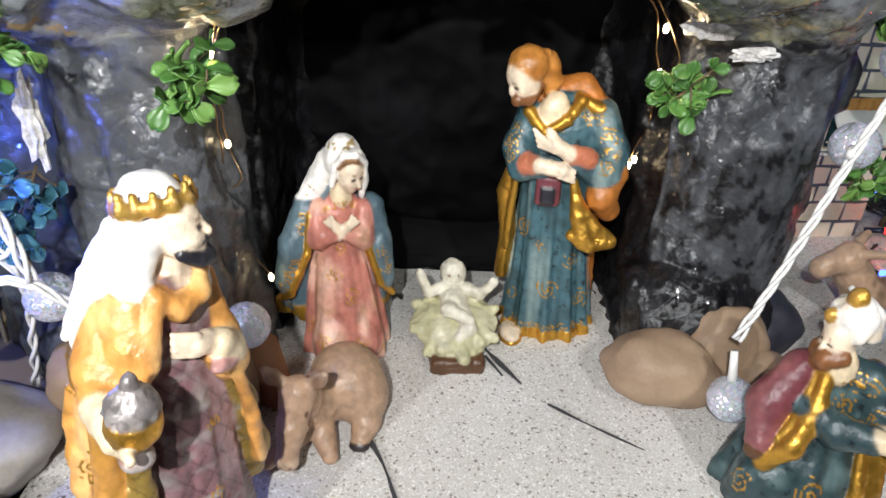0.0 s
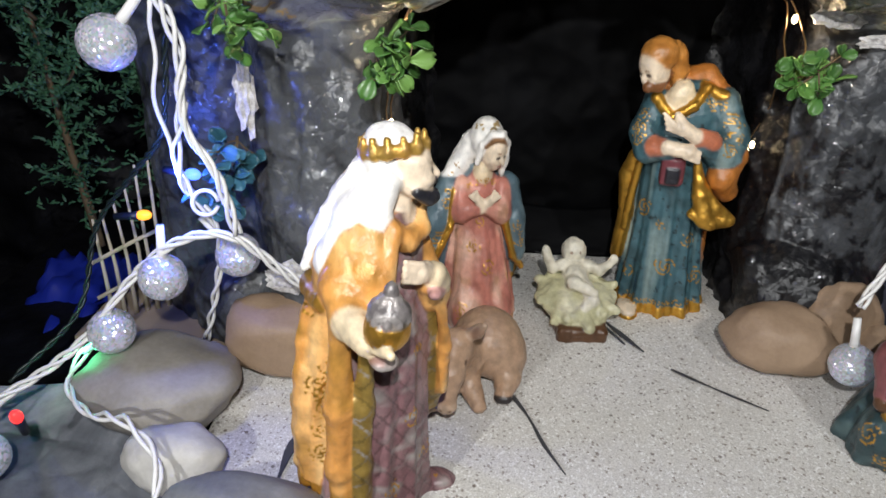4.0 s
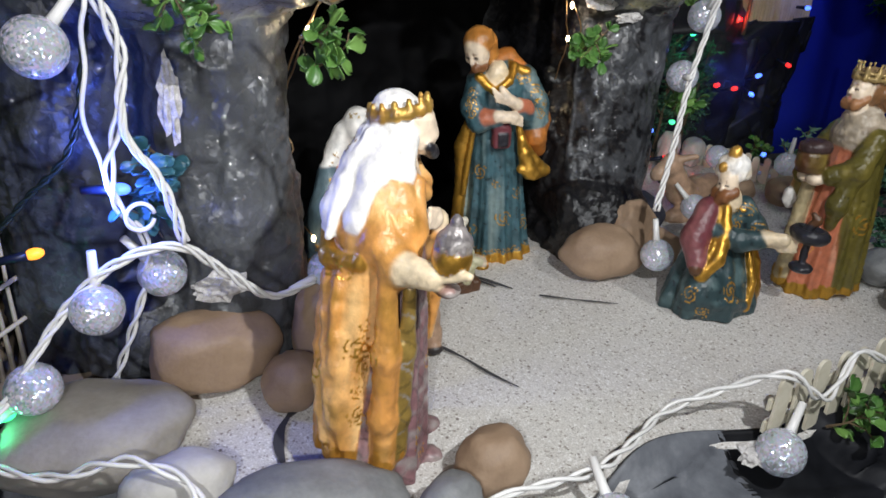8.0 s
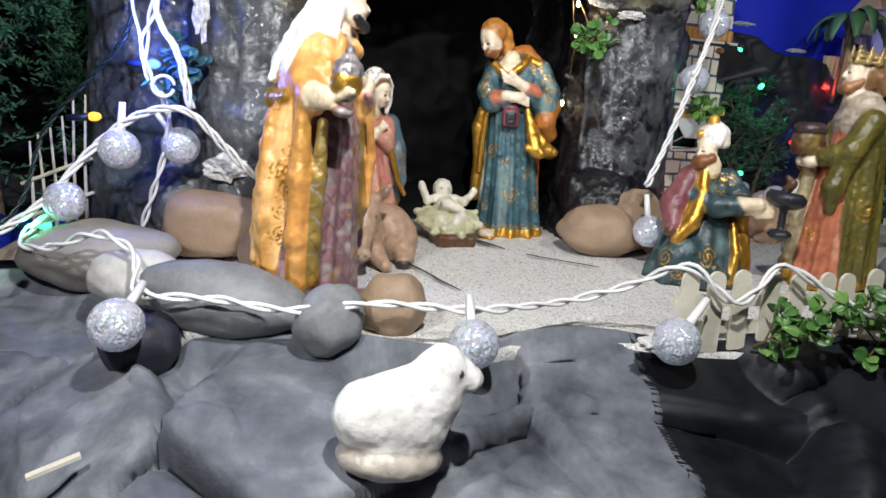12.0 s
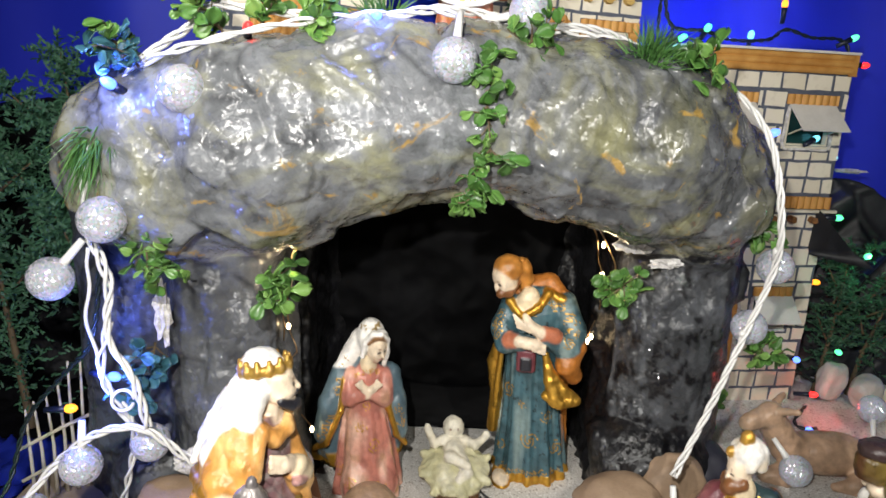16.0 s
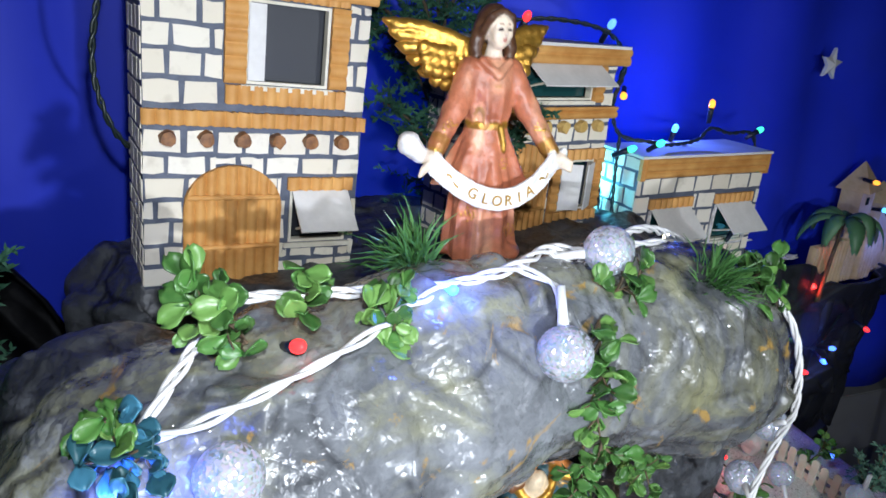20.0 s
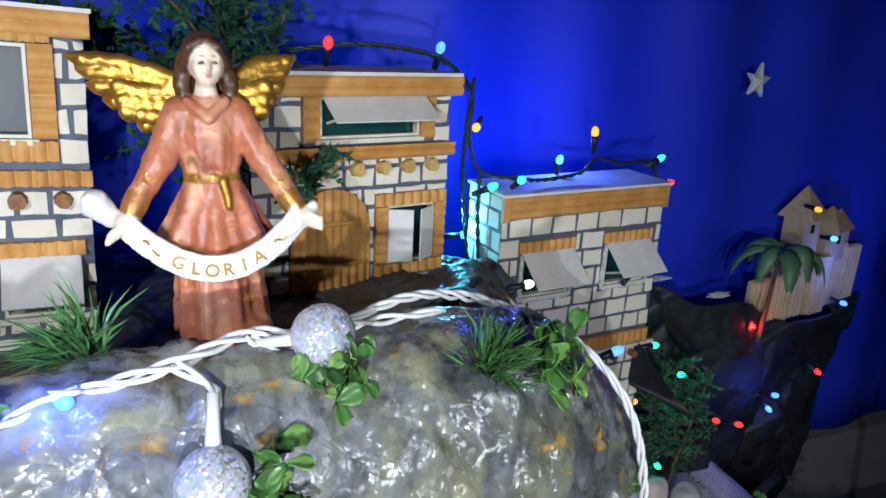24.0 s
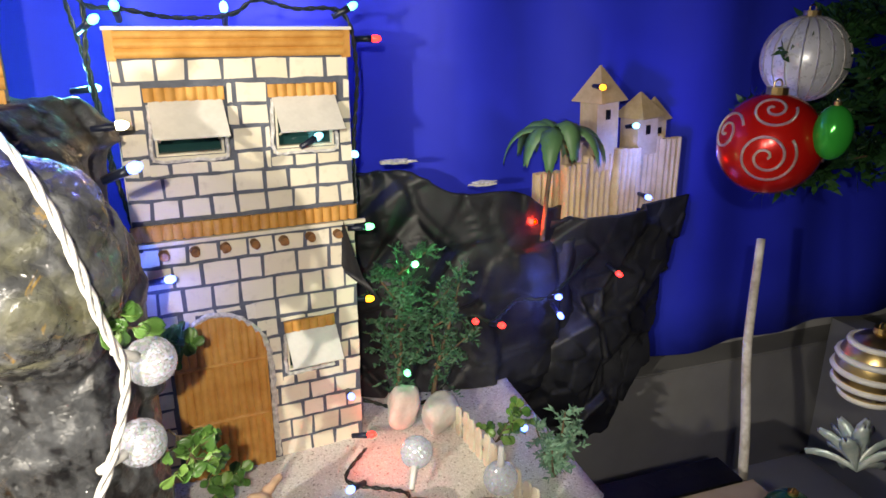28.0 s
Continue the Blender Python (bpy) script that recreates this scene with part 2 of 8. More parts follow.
def hash_noise(p, seed=0):
    """Smooth value noise of points, 0 to 1."""
    i = np.floor(p).astype(np.int64)
    f = (p - i).astype(np.float32)
    f = f * f * (3 - 2 * f)

    def h(a):
        n = (a[..., 0] * 73856093) ^ (a[..., 1] * 19349663) ^ (a[..., 2] * 83492791) ^ (seed * 2654435761)
        n = (n ^ (n >> 13)) * 1274126177 & 0x7FFFFFFF
        return ((n ^ (n >> 16)) & 0xFFFF) / 65535.0

    out = 0
    for dx in (0, 1):
        for dy in (0, 1):
            for dz in (0, 1):
                w = (f[..., 0] if dx else 1 - f[..., 0]) * (f[..., 1] if dy else 1 - f[..., 1]) * (f[..., 2] if dz else 1 - f[..., 2])
                out = out + w * h(i + np.array((dx, dy, dz)))
    return out


def point_normals(pts, quads):
    n = np.zeros_like(pts)
    a = np.cross(pts[quads[:, 2]] - pts[quads[:, 0]], pts[quads[:, 3]] - pts[quads[:, 1]])
    for i in range(4):
        np.add.at(n, quads[:, i], a)
    return n / np.maximum(np.linalg.norm(n, axis=1, keepdims=True), 1e-9)


def facets(pts, size, seed):
    """Flat crumple facets: each cell of a loose lattice tilts its own way. Returns the push, -0.5 to 0.5, nought on the edges."""
    q = pts / size
    i = np.floor(q).astype(np.int64)
    f1, f2 = np.full(len(pts), 9.0), np.full(len(pts), 9.0)
    tilt = np.zeros(len(pts))

    def h(a, k):
        n = (a[:, 0] * 73856093) ^ (a[:, 1] * 19349663) ^ (a[:, 2] * 83492791) ^ ((seed * 31 + k) * 2654435761)
        n = (n ^ (n >> 13)) * 1274126177 & 0x7FFFFFFF
        return ((n ^ (n >> 16)) & 0xFFFF) / 65535.0

    for dx in (-1, 0, 1):
        for dy in (-1, 0, 1):
            for dz in (-1, 0, 1):
                c = i + np.array((dx, dy, dz))
                off = q - c - np.stack([h(c, 1), h(c, 2), h(c, 3)], 1)
                d = np.sqrt((off ** 2).sum(1))
                t = off[:, 0] * (h(c, 4) - 0.5) + off[:, 1] * (h(c, 5) - 0.5) + off[:, 2] * (h(c, 6) - 0.5) + 0.5 * (h(c, 7) - 0.5)
                near = d < f1
                f2 = np.where(near, f1, np.minimum(f2, d))
                f1 = np.where(near, d, f1)
                tilt = np.where(near, t, tilt)
    k = np.clip((f2 - f1) / 0.22, 0, 1)
    return tilt * k * k * (3 - 2 * k)


def crumple(amount, size, seed):
    """Creased paper: facets at two sizes, pushed along the normals. Millimetres."""
    def stir(pts, quads):
        n = point_normals(pts, quads)
        push = 0
        for k, (s, a) in enumerate(((size, amount), (size * 0.42, amount * 0.45))):
            q = pts / s + 0.35 * hash_noise(pts / s * 1.7, seed + 9 * k)[:, None]
            push = push + a * (np.abs(2 * hash_noise(q, seed + k) - 1) * 2 - 0.8 + (np.abs(2 * hash_noise(q * 1.9 + 5, seed + 3 + k) - 1) - 0.4))
        return pts + n * push[:, None]
    return stir


# ---- materials ----


class Mat:
    def __init__(self, name, colour=(0.5, 0.5, 0.5), rough=0.6, metal=0.0, spec=0.5):
        self.m = bpy.data.materials.new(name)
        self.m.use_nodes = True
        self.t = self.m.node_tree
        self.b = self.t.nodes["Principled BSDF"]
        self.b.inputs["Base Color"].default_value = (*colour, 1)
        self.b.inputs["Roughness"].default_value = rough
        self.b.inputs["Metallic"].default_value = metal
        self.b.inputs["Specular IOR Level"].default_value = spec
        self.where = self.t.nodes.new("ShaderNodeTexCoord").outputs["Object"]

    def node(self, kind, **inputs):
        n = self.t.nodes.new(kind)
        for k, v in inputs.items():
            self.put(n.inputs[k.replace("_", " ")], v)
        return n

    def put(self, socket, v):
        if isinstance(v, bpy.types.NodeSocket):
            self.t.links.new(v, socket)
        else:
            socket.default_value = v

    def noise(self, scale, detail=4.0, rough=0.55, where=None, warp=0.0):
        n = self.node("ShaderNodeTexNoise", Scale=scale, Detail=detail, Roughness=rough, Distortion=warp)
        self.t.links.new(where or self.where, n.inputs["Vector"])
        return n.outputs["Fac"]

    def cells(self, scale, feature="F1", out="Distance", where=None, random_=1.0):
        n = self.t.nodes.new("ShaderNodeTexVoronoi")
        n.feature = feature
        n.inputs["Scale"].default_value = scale
        n.inputs["Randomness"].default_value = random_
        self.t.links.new(where or self.where, n.inputs["Vector"])
        return n.outputs[out]

    def ramp(self, fac, *stops):
        n = self.t.nodes.new("ShaderNodeValToRGB")
        e = n.color_ramp.elements
        while len(e) < len(stops):
            e.new(0.5)
        for q, (at, c) in zip(e, stops):
            q.position = at
            q.color = (*c, 1) if hasattr(c, "__len__") else (c, c, c, 1)
        self.t.links.new(fac, n.inputs["Fac"])
        return n.outputs["Color"]

    def mix(self, fac, a, b, mode="MIX"):
        n = self.t.nodes.new("ShaderNodeMix")
        n.data_type, n.blend_type = "RGBA", mode
        for s, v in ((n.inputs[0], fac), (n.inputs[6], a), (n.inputs[7], b)):
            self.put(s, (*v, 1) if isinstance(v, tuple) and len(v) == 3 else v)
        return n.outputs[2]

    def math(self, op, a, b=0.5):
        n = self.t.nodes.new("ShaderNodeMath")
        n.operation = op
        self.put(n.inputs[0], a)
        self.put(n.inputs[1], b)
        return n.outputs[0]

    def bump(self, height, strength=0.3, distance=0.001, after=None):
        n = self.node("ShaderNodeBump", Strength=strength, Distance=distance, Height=height)
        if after:
            self.t.links.new(after, n.inputs["Normal"])
        self.t.links.new(n.outputs["Normal"], self.b.inputs["Normal"])
        return n.outputs["Normal"]

    def set(self, key, v):
        self.put(self.b.inputs[key], v)
        return self

    def chance(self):
        return self.t.nodes.new("ShaderNodeObjectInfo").outputs["Random"]


def vary(name, a, b, scale, rough=0.6, metal=0.0, bump=0.2, fine=6.0, spec=0.5, depth=0.0008, lo=0.35, hi=0.65):
    """Two tones in blotches with a fine grain."""
    m = Mat(name, a, rough, metal, spec)
    blot = m.noise(scale, 5)
    grain = m.noise(scale * fine, 3)
    m.set("Base Color", m.ramp(m.math("ADD", m.math("MULTIPLY", blot, 0.75), m.math("MULTIPLY", grain, 0.25)), (lo, a), (hi, b)))
    m.set("Roughness", m.math("ADD", m.math("MULTIPLY", grain, 0.3), rough - 0.15))
    m.bump(grain, bump, depth)
    return m


def glow(name, colour, strength):
    m = Mat(name, colour, 0.3)
    m.set("Emission Color", (*colour, 1)).set("Emission Strength", strength)
    return m.m


# painted resin: its paint lies on the skin, metal where gilded
resin = Mat("painted_resin", rough=0.38)
_paint = resin.t.nodes.new("ShaderNodeAttribute")
_paint.attribute_name = "paint"
_blot = resin.noise(140, 4)
_fine = resin.noise(900, 3)
resin.set("Base Color", resin.mix(0.35, _paint.outputs["Color"], resin.mix(1.0, _paint.outputs["Color"], resin.ramp(_blot, (0.3, (0.35, 0.33, 0.32)), (0.62, (1.45, 1.4, 1.35))), "MULTIPLY")))
resin.set("Metallic", _paint.outputs["Alpha"])
resin.set("Roughness", resin.math("ADD", resin.math("MULTIPLY", _fine, 0.25), 0.24))
resin.bump(resin.math("ADD", resin.math("MULTIPLY", _fine, 0.5), _blot), 0.35, 0.0011)

# crumpled painted paper of the grotto, varnished
rock = Mat("varnished_rock_paper", rough=0.3)
_paint = rock.t.nodes.new("ShaderNodeAttribute")
_paint.attribute_name = "paint"
_crease = rock.cells(55, "DISTANCE_TO_EDGE")
_crease2 = rock.cells(150, "DISTANCE_TO_EDGE")
_warp = rock.noise(35, 6, 0.6, warp=0.6)
_yellow = rock.ramp(rock.noise(13, 5, 0.6, warp=1.2), (0.46, 0.0), (0.64, 1.0))
_ochre = rock.ramp(rock.noise(22, 5, 0.6, warp=2.5), (0.62, 0.0), (0.68, 1.0))
_tone = rock.mix(1.0, _paint.outputs["Color"], rock.ramp(_warp, (0.3, 0.55), (0.7, 1.35)), "MULTIPLY")
_gild = rock.math("MULTIPLY", _paint.outputs["Alpha"], 1.0)
_moss = rock.ramp(_gild, (0.62, 0.0), (0.9, 1.0))
_split = rock.ramp(rock.cells(26, "DISTANCE_TO_EDGE"), (0.0, 1.0), (0.08, 0.0))
_split = rock.math("MULTIPLY", rock.math("MULTIPLY", _split, rock.ramp(rock.noise(14, 4, 0.6, warp=1.0), (0.44, 0.0), (0.5, 1.0))), rock.ramp(_gild, (0.4, 1.0), (0.7, 0.5)))
_tone = rock.mix(_split, _tone, (0.006, 0.006, 0.008))
_tone = rock.mix(rock.math("MULTIPLY", rock.math("MULTIPLY", _yellow, 0.6), _moss), _tone, (0.33, 0.32, 0.15))
_tone = rock.mix(rock.math("MULTIPLY", rock.math("MULTIPLY", _ochre, 0.7), _moss), _tone, (0.42, 0.25, 0.05))
rock.set("Base Color", _tone)
rock.set("Roughness", rock.math("SUBTRACT", 0.52, rock.math("MULTIPLY", _gild, 0.26)))
_n1 = rock.bump(rock.ramp(_crease, (0.0, 0.0), (0.05, 1.0)), 0.12, 0.0015)
_n2 = rock.bump(rock.ramp(_crease2, (0.0, 0.0), (0.12, 1.0)), 0.10, 0.0008, _n1)
_film = rock.noise(170, 4, 0.65, warp=1.2)
_skin = rock.bump(_film, 0.16, 0.0010, rock.bump(_warp, 0.15, 0.002, _n2))


def tipped(m, cell_colour, share, skin):
    """A normal that each cell tips its own way, like a flat crumple facet."""
    off = m.t.nodes.new("ShaderNodeVectorMath")
    off.operation = "SUBTRACT"
    m.t.links.new(cell_colour, off.inputs[0])
    off.inputs[1].default_value = (0.5, 0.5, 0.5)
    tip = m.t.nodes.new("ShaderNodeVectorMath")
    tip.operation = "MULTIPLY_ADD"
    m.t.links.new(off.outputs[0], tip.inputs[0])
    tip.inputs[1].default_value = (share, share, share)
    m.t.links.new(skin, tip.inputs[2])
    unit = m.t.nodes.new("ShaderNodeVectorMath")
    unit.operation = "NORMALIZE"
    m.t.links.new(tip.outputs[0], unit.inputs[0])
    return unit.outputs[0]


_bent = rock.t.nodes.new("ShaderNodeVectorMath")
_bent.operation = "MULTIPLY_ADD"
_warped = rock.node("ShaderNodeTexNoise", Scale=60.0, Detail=3.0)
rock.t.links.new(rock.where, _warped.inputs["Vector"])
rock.t.links.new(_warped.outputs["Color"], _bent.inputs[0])
_bent.inputs[1].default_value = (0.012, 0.012, 0.012)
rock.t.links.new(rock.where, _bent.inputs[2])
_skin = tipped(rock, rock.cells(46, out="Color", where=_bent.outputs[0]), 0.22, _skin)
_skin = tipped(rock, rock.cells(125, out="Color", where=_bent.outputs[0]), 0.26, _skin)
_skin = tipped(rock, rock.cells(360, out="Color", where=_bent.outputs[0]), 0.26, _skin)

# flecks of thick varnish, each tipped its own way
_fleck = rock.cells(420, out="Color")
_tilted = tipped(rock, _fleck, 0.7, _skin)
_pick = rock.ramp(rock.noise(330, 4, 0.65, warp=1.0), (0.53, 0.12), (0.57, 1.0))
rock.set("Coat Weight", rock.math("MULTIPLY", rock.math("MULTIPLY", _pick, rock.ramp(_gild, (0.2, 0.3), (0.6, 1.0))), 0.85)).set("Coat Roughness", 0.08).set("Coat IOR", 1.7)
rock.set("Coat Normal", _tilted)
rock.set("Normal", _skin)

black_paper = Mat("black_crumpled_paper", (0.008, 0.008, 0.010), 0.55, 0.0, 0.14)
_c = black_paper.cells(22, "DISTANCE_TO_EDGE")
_w = black_paper.noise(40, 5)
black_paper.set("Base Color", black_paper.ramp(_w, (0.35, (0.0015, 0.0015, 0.002)), (0.7, (0.006, 0.006, 0.008))))
black_paper.bump(_w, 0.6, 0.004, black_paper.bump(_c, 0.6, 0.006))

lining_paper = Mat("folded_black_paper", (0.008, 0.008, 0.010), 0.7, 0.0, 0.1)
_w = lining_paper.noise(30, 6, 0.6)
lining_paper.set("Base Color", lining_paper.ramp(_w, (0.35, (0.0008, 0.0008, 0.0010)), (0.7, (0.0035, 0.0036, 0.0045))))
lining_paper.bump(_w, 0.25, 0.002)

bank_paper = Mat("grey_black_rock_paper", (0.06, 0.065, 0.075), 0.72, 0.0, 0.3)
_w = bank_paper.noise(13, 7, 0.62, warp=0.5)
_f = bank_paper.noise(60, 5)
_specks = bank_paper.ramp(bank_paper.cells(160), (0.05, 1.0), (0.09, 0.0))
_t = bank_paper.ramp(bank_paper.math("ADD", bank_paper.math("MULTIPLY", _w, 0.75), bank_paper.math("MULTIPLY", _f, 0.25)), (0.36, (0.060, 0.065, 0.078)), (0.5, (0.145, 0.154, 0.174)), (0.64, (0.30, 0.31, 0.33)))
bank_paper.set("Base Color", bank_paper.mix(bank_paper.math("MULTIPLY", _specks, bank_paper.ramp(_w, (0.55, 0.0), (0.65, 0.5))), _t, (0.5, 0.5, 0.5)))
bank_paper.bump(bank_paper.noise(420, 4, 0.65), 0.4, 0.0010, bank_paper.bump(_f, 0.35, 0.0018))

crag_paper = vary("crag_rock_paper", (0.005, 0.0055, 0.0075), (0.034, 0.036, 0.042), 14, 0.5, bump=0.4, spec=0.35)
black_bank = vary("black_rock_paper", (0.003, 0.0035, 0.005), (0.016, 0.017, 0.022), 12, 0.55, bump=0.35, spec=0.3)

# fine mosaic-like stone floor with grit
floor_stone = Mat("gritty_pale_stone", (0.45, 0.42, 0.38), 0.5)
_big = floor_stone.noise(9, 5)
_grit = floor_stone.cells(800, out="Color")
_grain = floor_stone.cells(800)
_sep = floor_stone.t.nodes.new("ShaderNodeSeparateColor")
floor_stone.t.links.new(_grit, _sep.inputs[0])
_t = floor_stone.ramp(_big, (0.3, (0.66, 0.635, 0.595)), (0.7, (0.79, 0.77, 0.735)))
_t = floor_stone.mix(floor_stone.ramp(_sep.outputs[0], (0.93, 0.0), (0.95, 0.75)), _t, (0.20, 0.16, 0.12))
_t = floor_stone.mix(floor_stone.ramp(_sep.outputs[1], (0.82, 0.0), (0.86, 0.85)), _t, (0.92, 0.91, 0.89))
_t = floor_stone.mix(floor_stone.ramp(floor_stone.noise(1100, 3), (0.36, 0.6), (0.56, 0.0)), _t, (0.40, 0.37, 0.34))
_coarse = floor_stone.cells(330, out="Color")
_sep2 = floor_stone.t.nodes.new("ShaderNodeSeparateColor")
floor_stone.t.links.new(_coarse, _sep2.inputs[0])
_t = floor_stone.mix(floor_stone.math("MULTIPLY", floor_stone.ramp(_sep2.outputs[0], (0.975, 0.0), (0.98, 0.8)), floor_stone.ramp(floor_stone.cells(330), (0.25, 1.0), (0.45, 0.0))), _t, (0.12, 0.09, 0.07))
floor_stone.set("Base Color", _t)
floor_stone.set("Roughness", floor_stone.ramp(_sep.outputs[2], (0.84, 0.6), (0.88, 0.12)))
floor_stone.bump(floor_stone.noise(1500, 3, 0.7), 0.6, 0.0009)

cloth = Mat("blue_satin_cloth", (0.02, 0.03, 0.42), 0.55)
_w = cloth.noise(3, 4)
cloth.set("Base Color", cloth.ramp(_w, (0.3, (0.012, 0.025, 0.50)), (0.7, (0.025, 0.050, 0.68))))
cloth.set("Specular IOR Level", 0.3)
cloth.bump(cloth.noise(900, 2), 0.15, 0.0005)

white_wire = Mat("white_pvc_cable", (0.78, 0.77, 0.75), 0.35)
white_wire.bump(white_wire.noise(300, 3), 0.1, 0.0004)
dark_wire = Mat("dark_green_cable", (0.012, 0.02, 0.018), 0.4)
copper_wire = Mat("thin_gilt_wire", (0.55, 0.36, 0.2), 0.3, 1.0)

crackle = Mat("glittered_clear_plastic", (0.62, 0.64, 0.7), 0.18, 0.35)
_c = crackle.cells(900, out="Color")
_c2 = crackle.cells(900, out="Distance")
crackle.set("Base Color", crackle.mix(0.22, (0.74, 0.77, 0.86), _c))
_nm = crackle.t.nodes.new("ShaderNodeVectorMath")
_nm.operation = "SUBTRACT"
crackle.t.links.new(_c, _nm.inputs[0])
_nm.inputs[1].default_value = (0.5, 0.5, 0.5)
_geo = crackle.t.nodes.new("ShaderNodeNewGeometry")
_sc = crackle.t.nodes.new("ShaderNodeVectorMath")
_sc.operation = "MULTIPLY_ADD"
crackle.t.links.new(_nm.outputs[0], _sc.inputs[0])
_sc.inputs[1].default_value = (0.9, 0.9, 0.9)
crackle.t.links.new(_geo.outputs["Normal"], _sc.inputs[2])
_no = crackle.t.nodes.new("ShaderNodeVectorMath")
_no.operation = "NORMALIZE"
crackle.t.links.new(_sc.outputs[0], _no.inputs[0])
crackle.set("Normal", _no.outputs[0])
crackle.set("Transmission Weight", 0.15)
crackle.set("Emission Color", (0.75, 0.85, 1.0, 1)).set("Emission Strength", 0.06)

leaf_mat = Mat("plastic_leaf", (0.05, 0.16, 0.03), 0.35)
_t = leaf_mat.ramp(leaf_mat.chance(), (0.0, (0.02, 0.075, 0.016)), (0.5, (0.06, 0.18, 0.035)), (1.0, (0.18, 0.33, 0.08)))
leaf_mat.set("Base Color", leaf_mat.mix(leaf_mat.ramp(leaf_mat.noise(160, 3), (0.4, 0.0), (0.7, 0.35)), _t, (0.15, 0.26, 0.07)))
leaf_mat.bump(leaf_mat.noise(500, 3), 0.2, 0.0005)
# bluer leaf tone; on the arch sprig the blue lamp's light is in the colour
blue_leaf = Mat("blue_green_leaf", (0.03, 0.14, 0.18), 0.35)
blue_leaf.set("Base Color", blue_leaf.ramp(blue_leaf.chance(), (0.0, (0.02, 0.07, 0.08)), (1.0, (0.06, 0.2, 0.3))))


def foliage(name, a, b, rough=0.6):
    m = Mat(name, a, rough)
    isl = m.t.nodes.new("ShaderNodeNewGeometry").outputs["Random Per Island"]
    m.set("Base Color", m.mix(0.5, m.ramp(isl, (0.0, a), (1.0, b)), m.ramp(m.noise(40, 3), (0.3, a), (0.7, b))))
    return m.m


needle_mat = foliage("plastic_needles", (0.025, 0.10, 0.025), (0.15, 0.33, 0.09), 0.35)
thuja_mat = foliage("cypress_green", (0.012, 0.05, 0.03), (0.05, 0.15, 0.075))
fir_mat = foliage("tinsel_fir_green", (0.006, 0.035, 0.012), (0.04, 0.13, 0.04), 0.4)
palm_mat = foliage("palm_green", (0.05, 0.14, 0.06), (0.14, 0.28, 0.13), 0.5)
herb_mat = foliage("grey_green_herb", (0.06, 0.16, 0.10), (0.18, 0.32, 0.22))
bark = vary("brown_twig_bark", (0.05, 0.035, 0.02), (0.16, 0.11, 0.06), 60, 0.8)
twig_mat = vary("bleached_twig", (0.42, 0.36, 0.27), (0.62, 0.56, 0.46), 70, 0.7)

tan_stone = vary("tan_river_stone", (0.25, 0.165, 0.105), (0.36, 0.25, 0.165), 28, 0.62, bump=0.35, fine=14)
grey_stone = vary("grey_river_stone", (0.13, 0.135, 0.14), (0.26, 0.265, 0.265), 24, 0.6, bump=0.35, fine=14)
taupe_stone = vary("taupe_river_stone", (0.20, 0.18, 0.155), (0.33, 0.305, 0.27), 24, 0.6, bump=0.35, fine=14)
white_stone = vary("white_river_stone", (0.40, 0.385, 0.36), (0.58, 0.56, 0.53), 24, 0.6, bump=0.3, fine=14)
dark_stone = vary("navy_black_stone", (0.012, 0.013, 0.022), (0.03, 0.03, 0.045), 24, 0.55, bump=0.3, fine=14)

brick_mat = Mat("cream_card_brick", (0.6, 0.52, 0.40), 0.7)
_r = brick_mat.chance()
_t = brick_mat.ramp(_r, (0.0, (0.70, 0.63, 0.49)), (1.0, (0.80, 0.745, 0.62)))
brick_mat.set("Base Color", brick_mat.mix(brick_mat.ramp(brick_mat.noise(120, 4), (0.55, 0.0), (0.75, 0.35)), _t, (0.42, 0.35, 0.25)))
brick_mat.bump(brick_mat.noise(500, 3), 0.2, 0.0004)
mortar_mat = vary("grey_painted_card", (0.055, 0.065, 0.095), (0.12, 0.135, 0.175), 90, 0.65)
card = vary("raw_white_card", (0.62, 0.6, 0.56), (0.74, 0.72, 0.68), 50, 0.7, bump=0.1)
torn_card = vary("torn_card_edge", (0.35, 0.33, 0.32), (0.8, 0.78, 0.76), 260, 0.8, bump=0.6)
kraft = Mat("brown_corrugated_card", (0.42, 0.22, 0.075), 0.65)
_t = kraft.ramp(kraft.noise(60, 4), (0.3, (0.46, 0.20, 0.04)), (0.7, (0.64, 0.34, 0.095)))
kraft.set("Base Color", _t)
kraft.bump(kraft.noise(500, 3), 0.2, 0.0004)
stud_mat = vary("brown_stud", (0.12, 0.05, 0.02), (0.34, 0.15, 0.045), 160, 0.6)
gold_stud = vary("ochre_stud", (0.42, 0.26, 0.06), (0.62, 0.42, 0.14), 160, 0.6)
film_mat = Mat("dark_window_film", (0.012, 0.05, 0.05), 0.12)
film_mat.bump(film_mat.noise(120, 2), 0.25, 0.001)
grey_film = Mat("grey_window_film", (0.016, 0.018, 0.024), 0.4)
grey_film.bump(grey_film.noise(90, 2), 0.2, 0.001)
ivory = vary("ivory_painted_wood", (0.60, 0.55, 0.42), (0.74, 0.70, 0.58), 70, 0.55, bump=0.15)
castle_mat = vary("bare_carved_card", (0.48, 0.34, 0.18), (0.64, 0.49, 0.30), 45, 0.75)
plaster_white = vary("white_glazed_clay", (0.74, 0.73, 0.70), (0.84, 0.83, 0.8), 50, 0.45, bump=0.15)
terracotta = vary("terracotta_tube", (0.30, 0.14, 0.07), (0.40, 0.20, 0.11), 50, 0.7)
wall_paint = vary("grey_white_wall", (0.50, 0.50, 0.51), (0.58, 0.58, 0.59), 5, 0.7, bump=0.05)
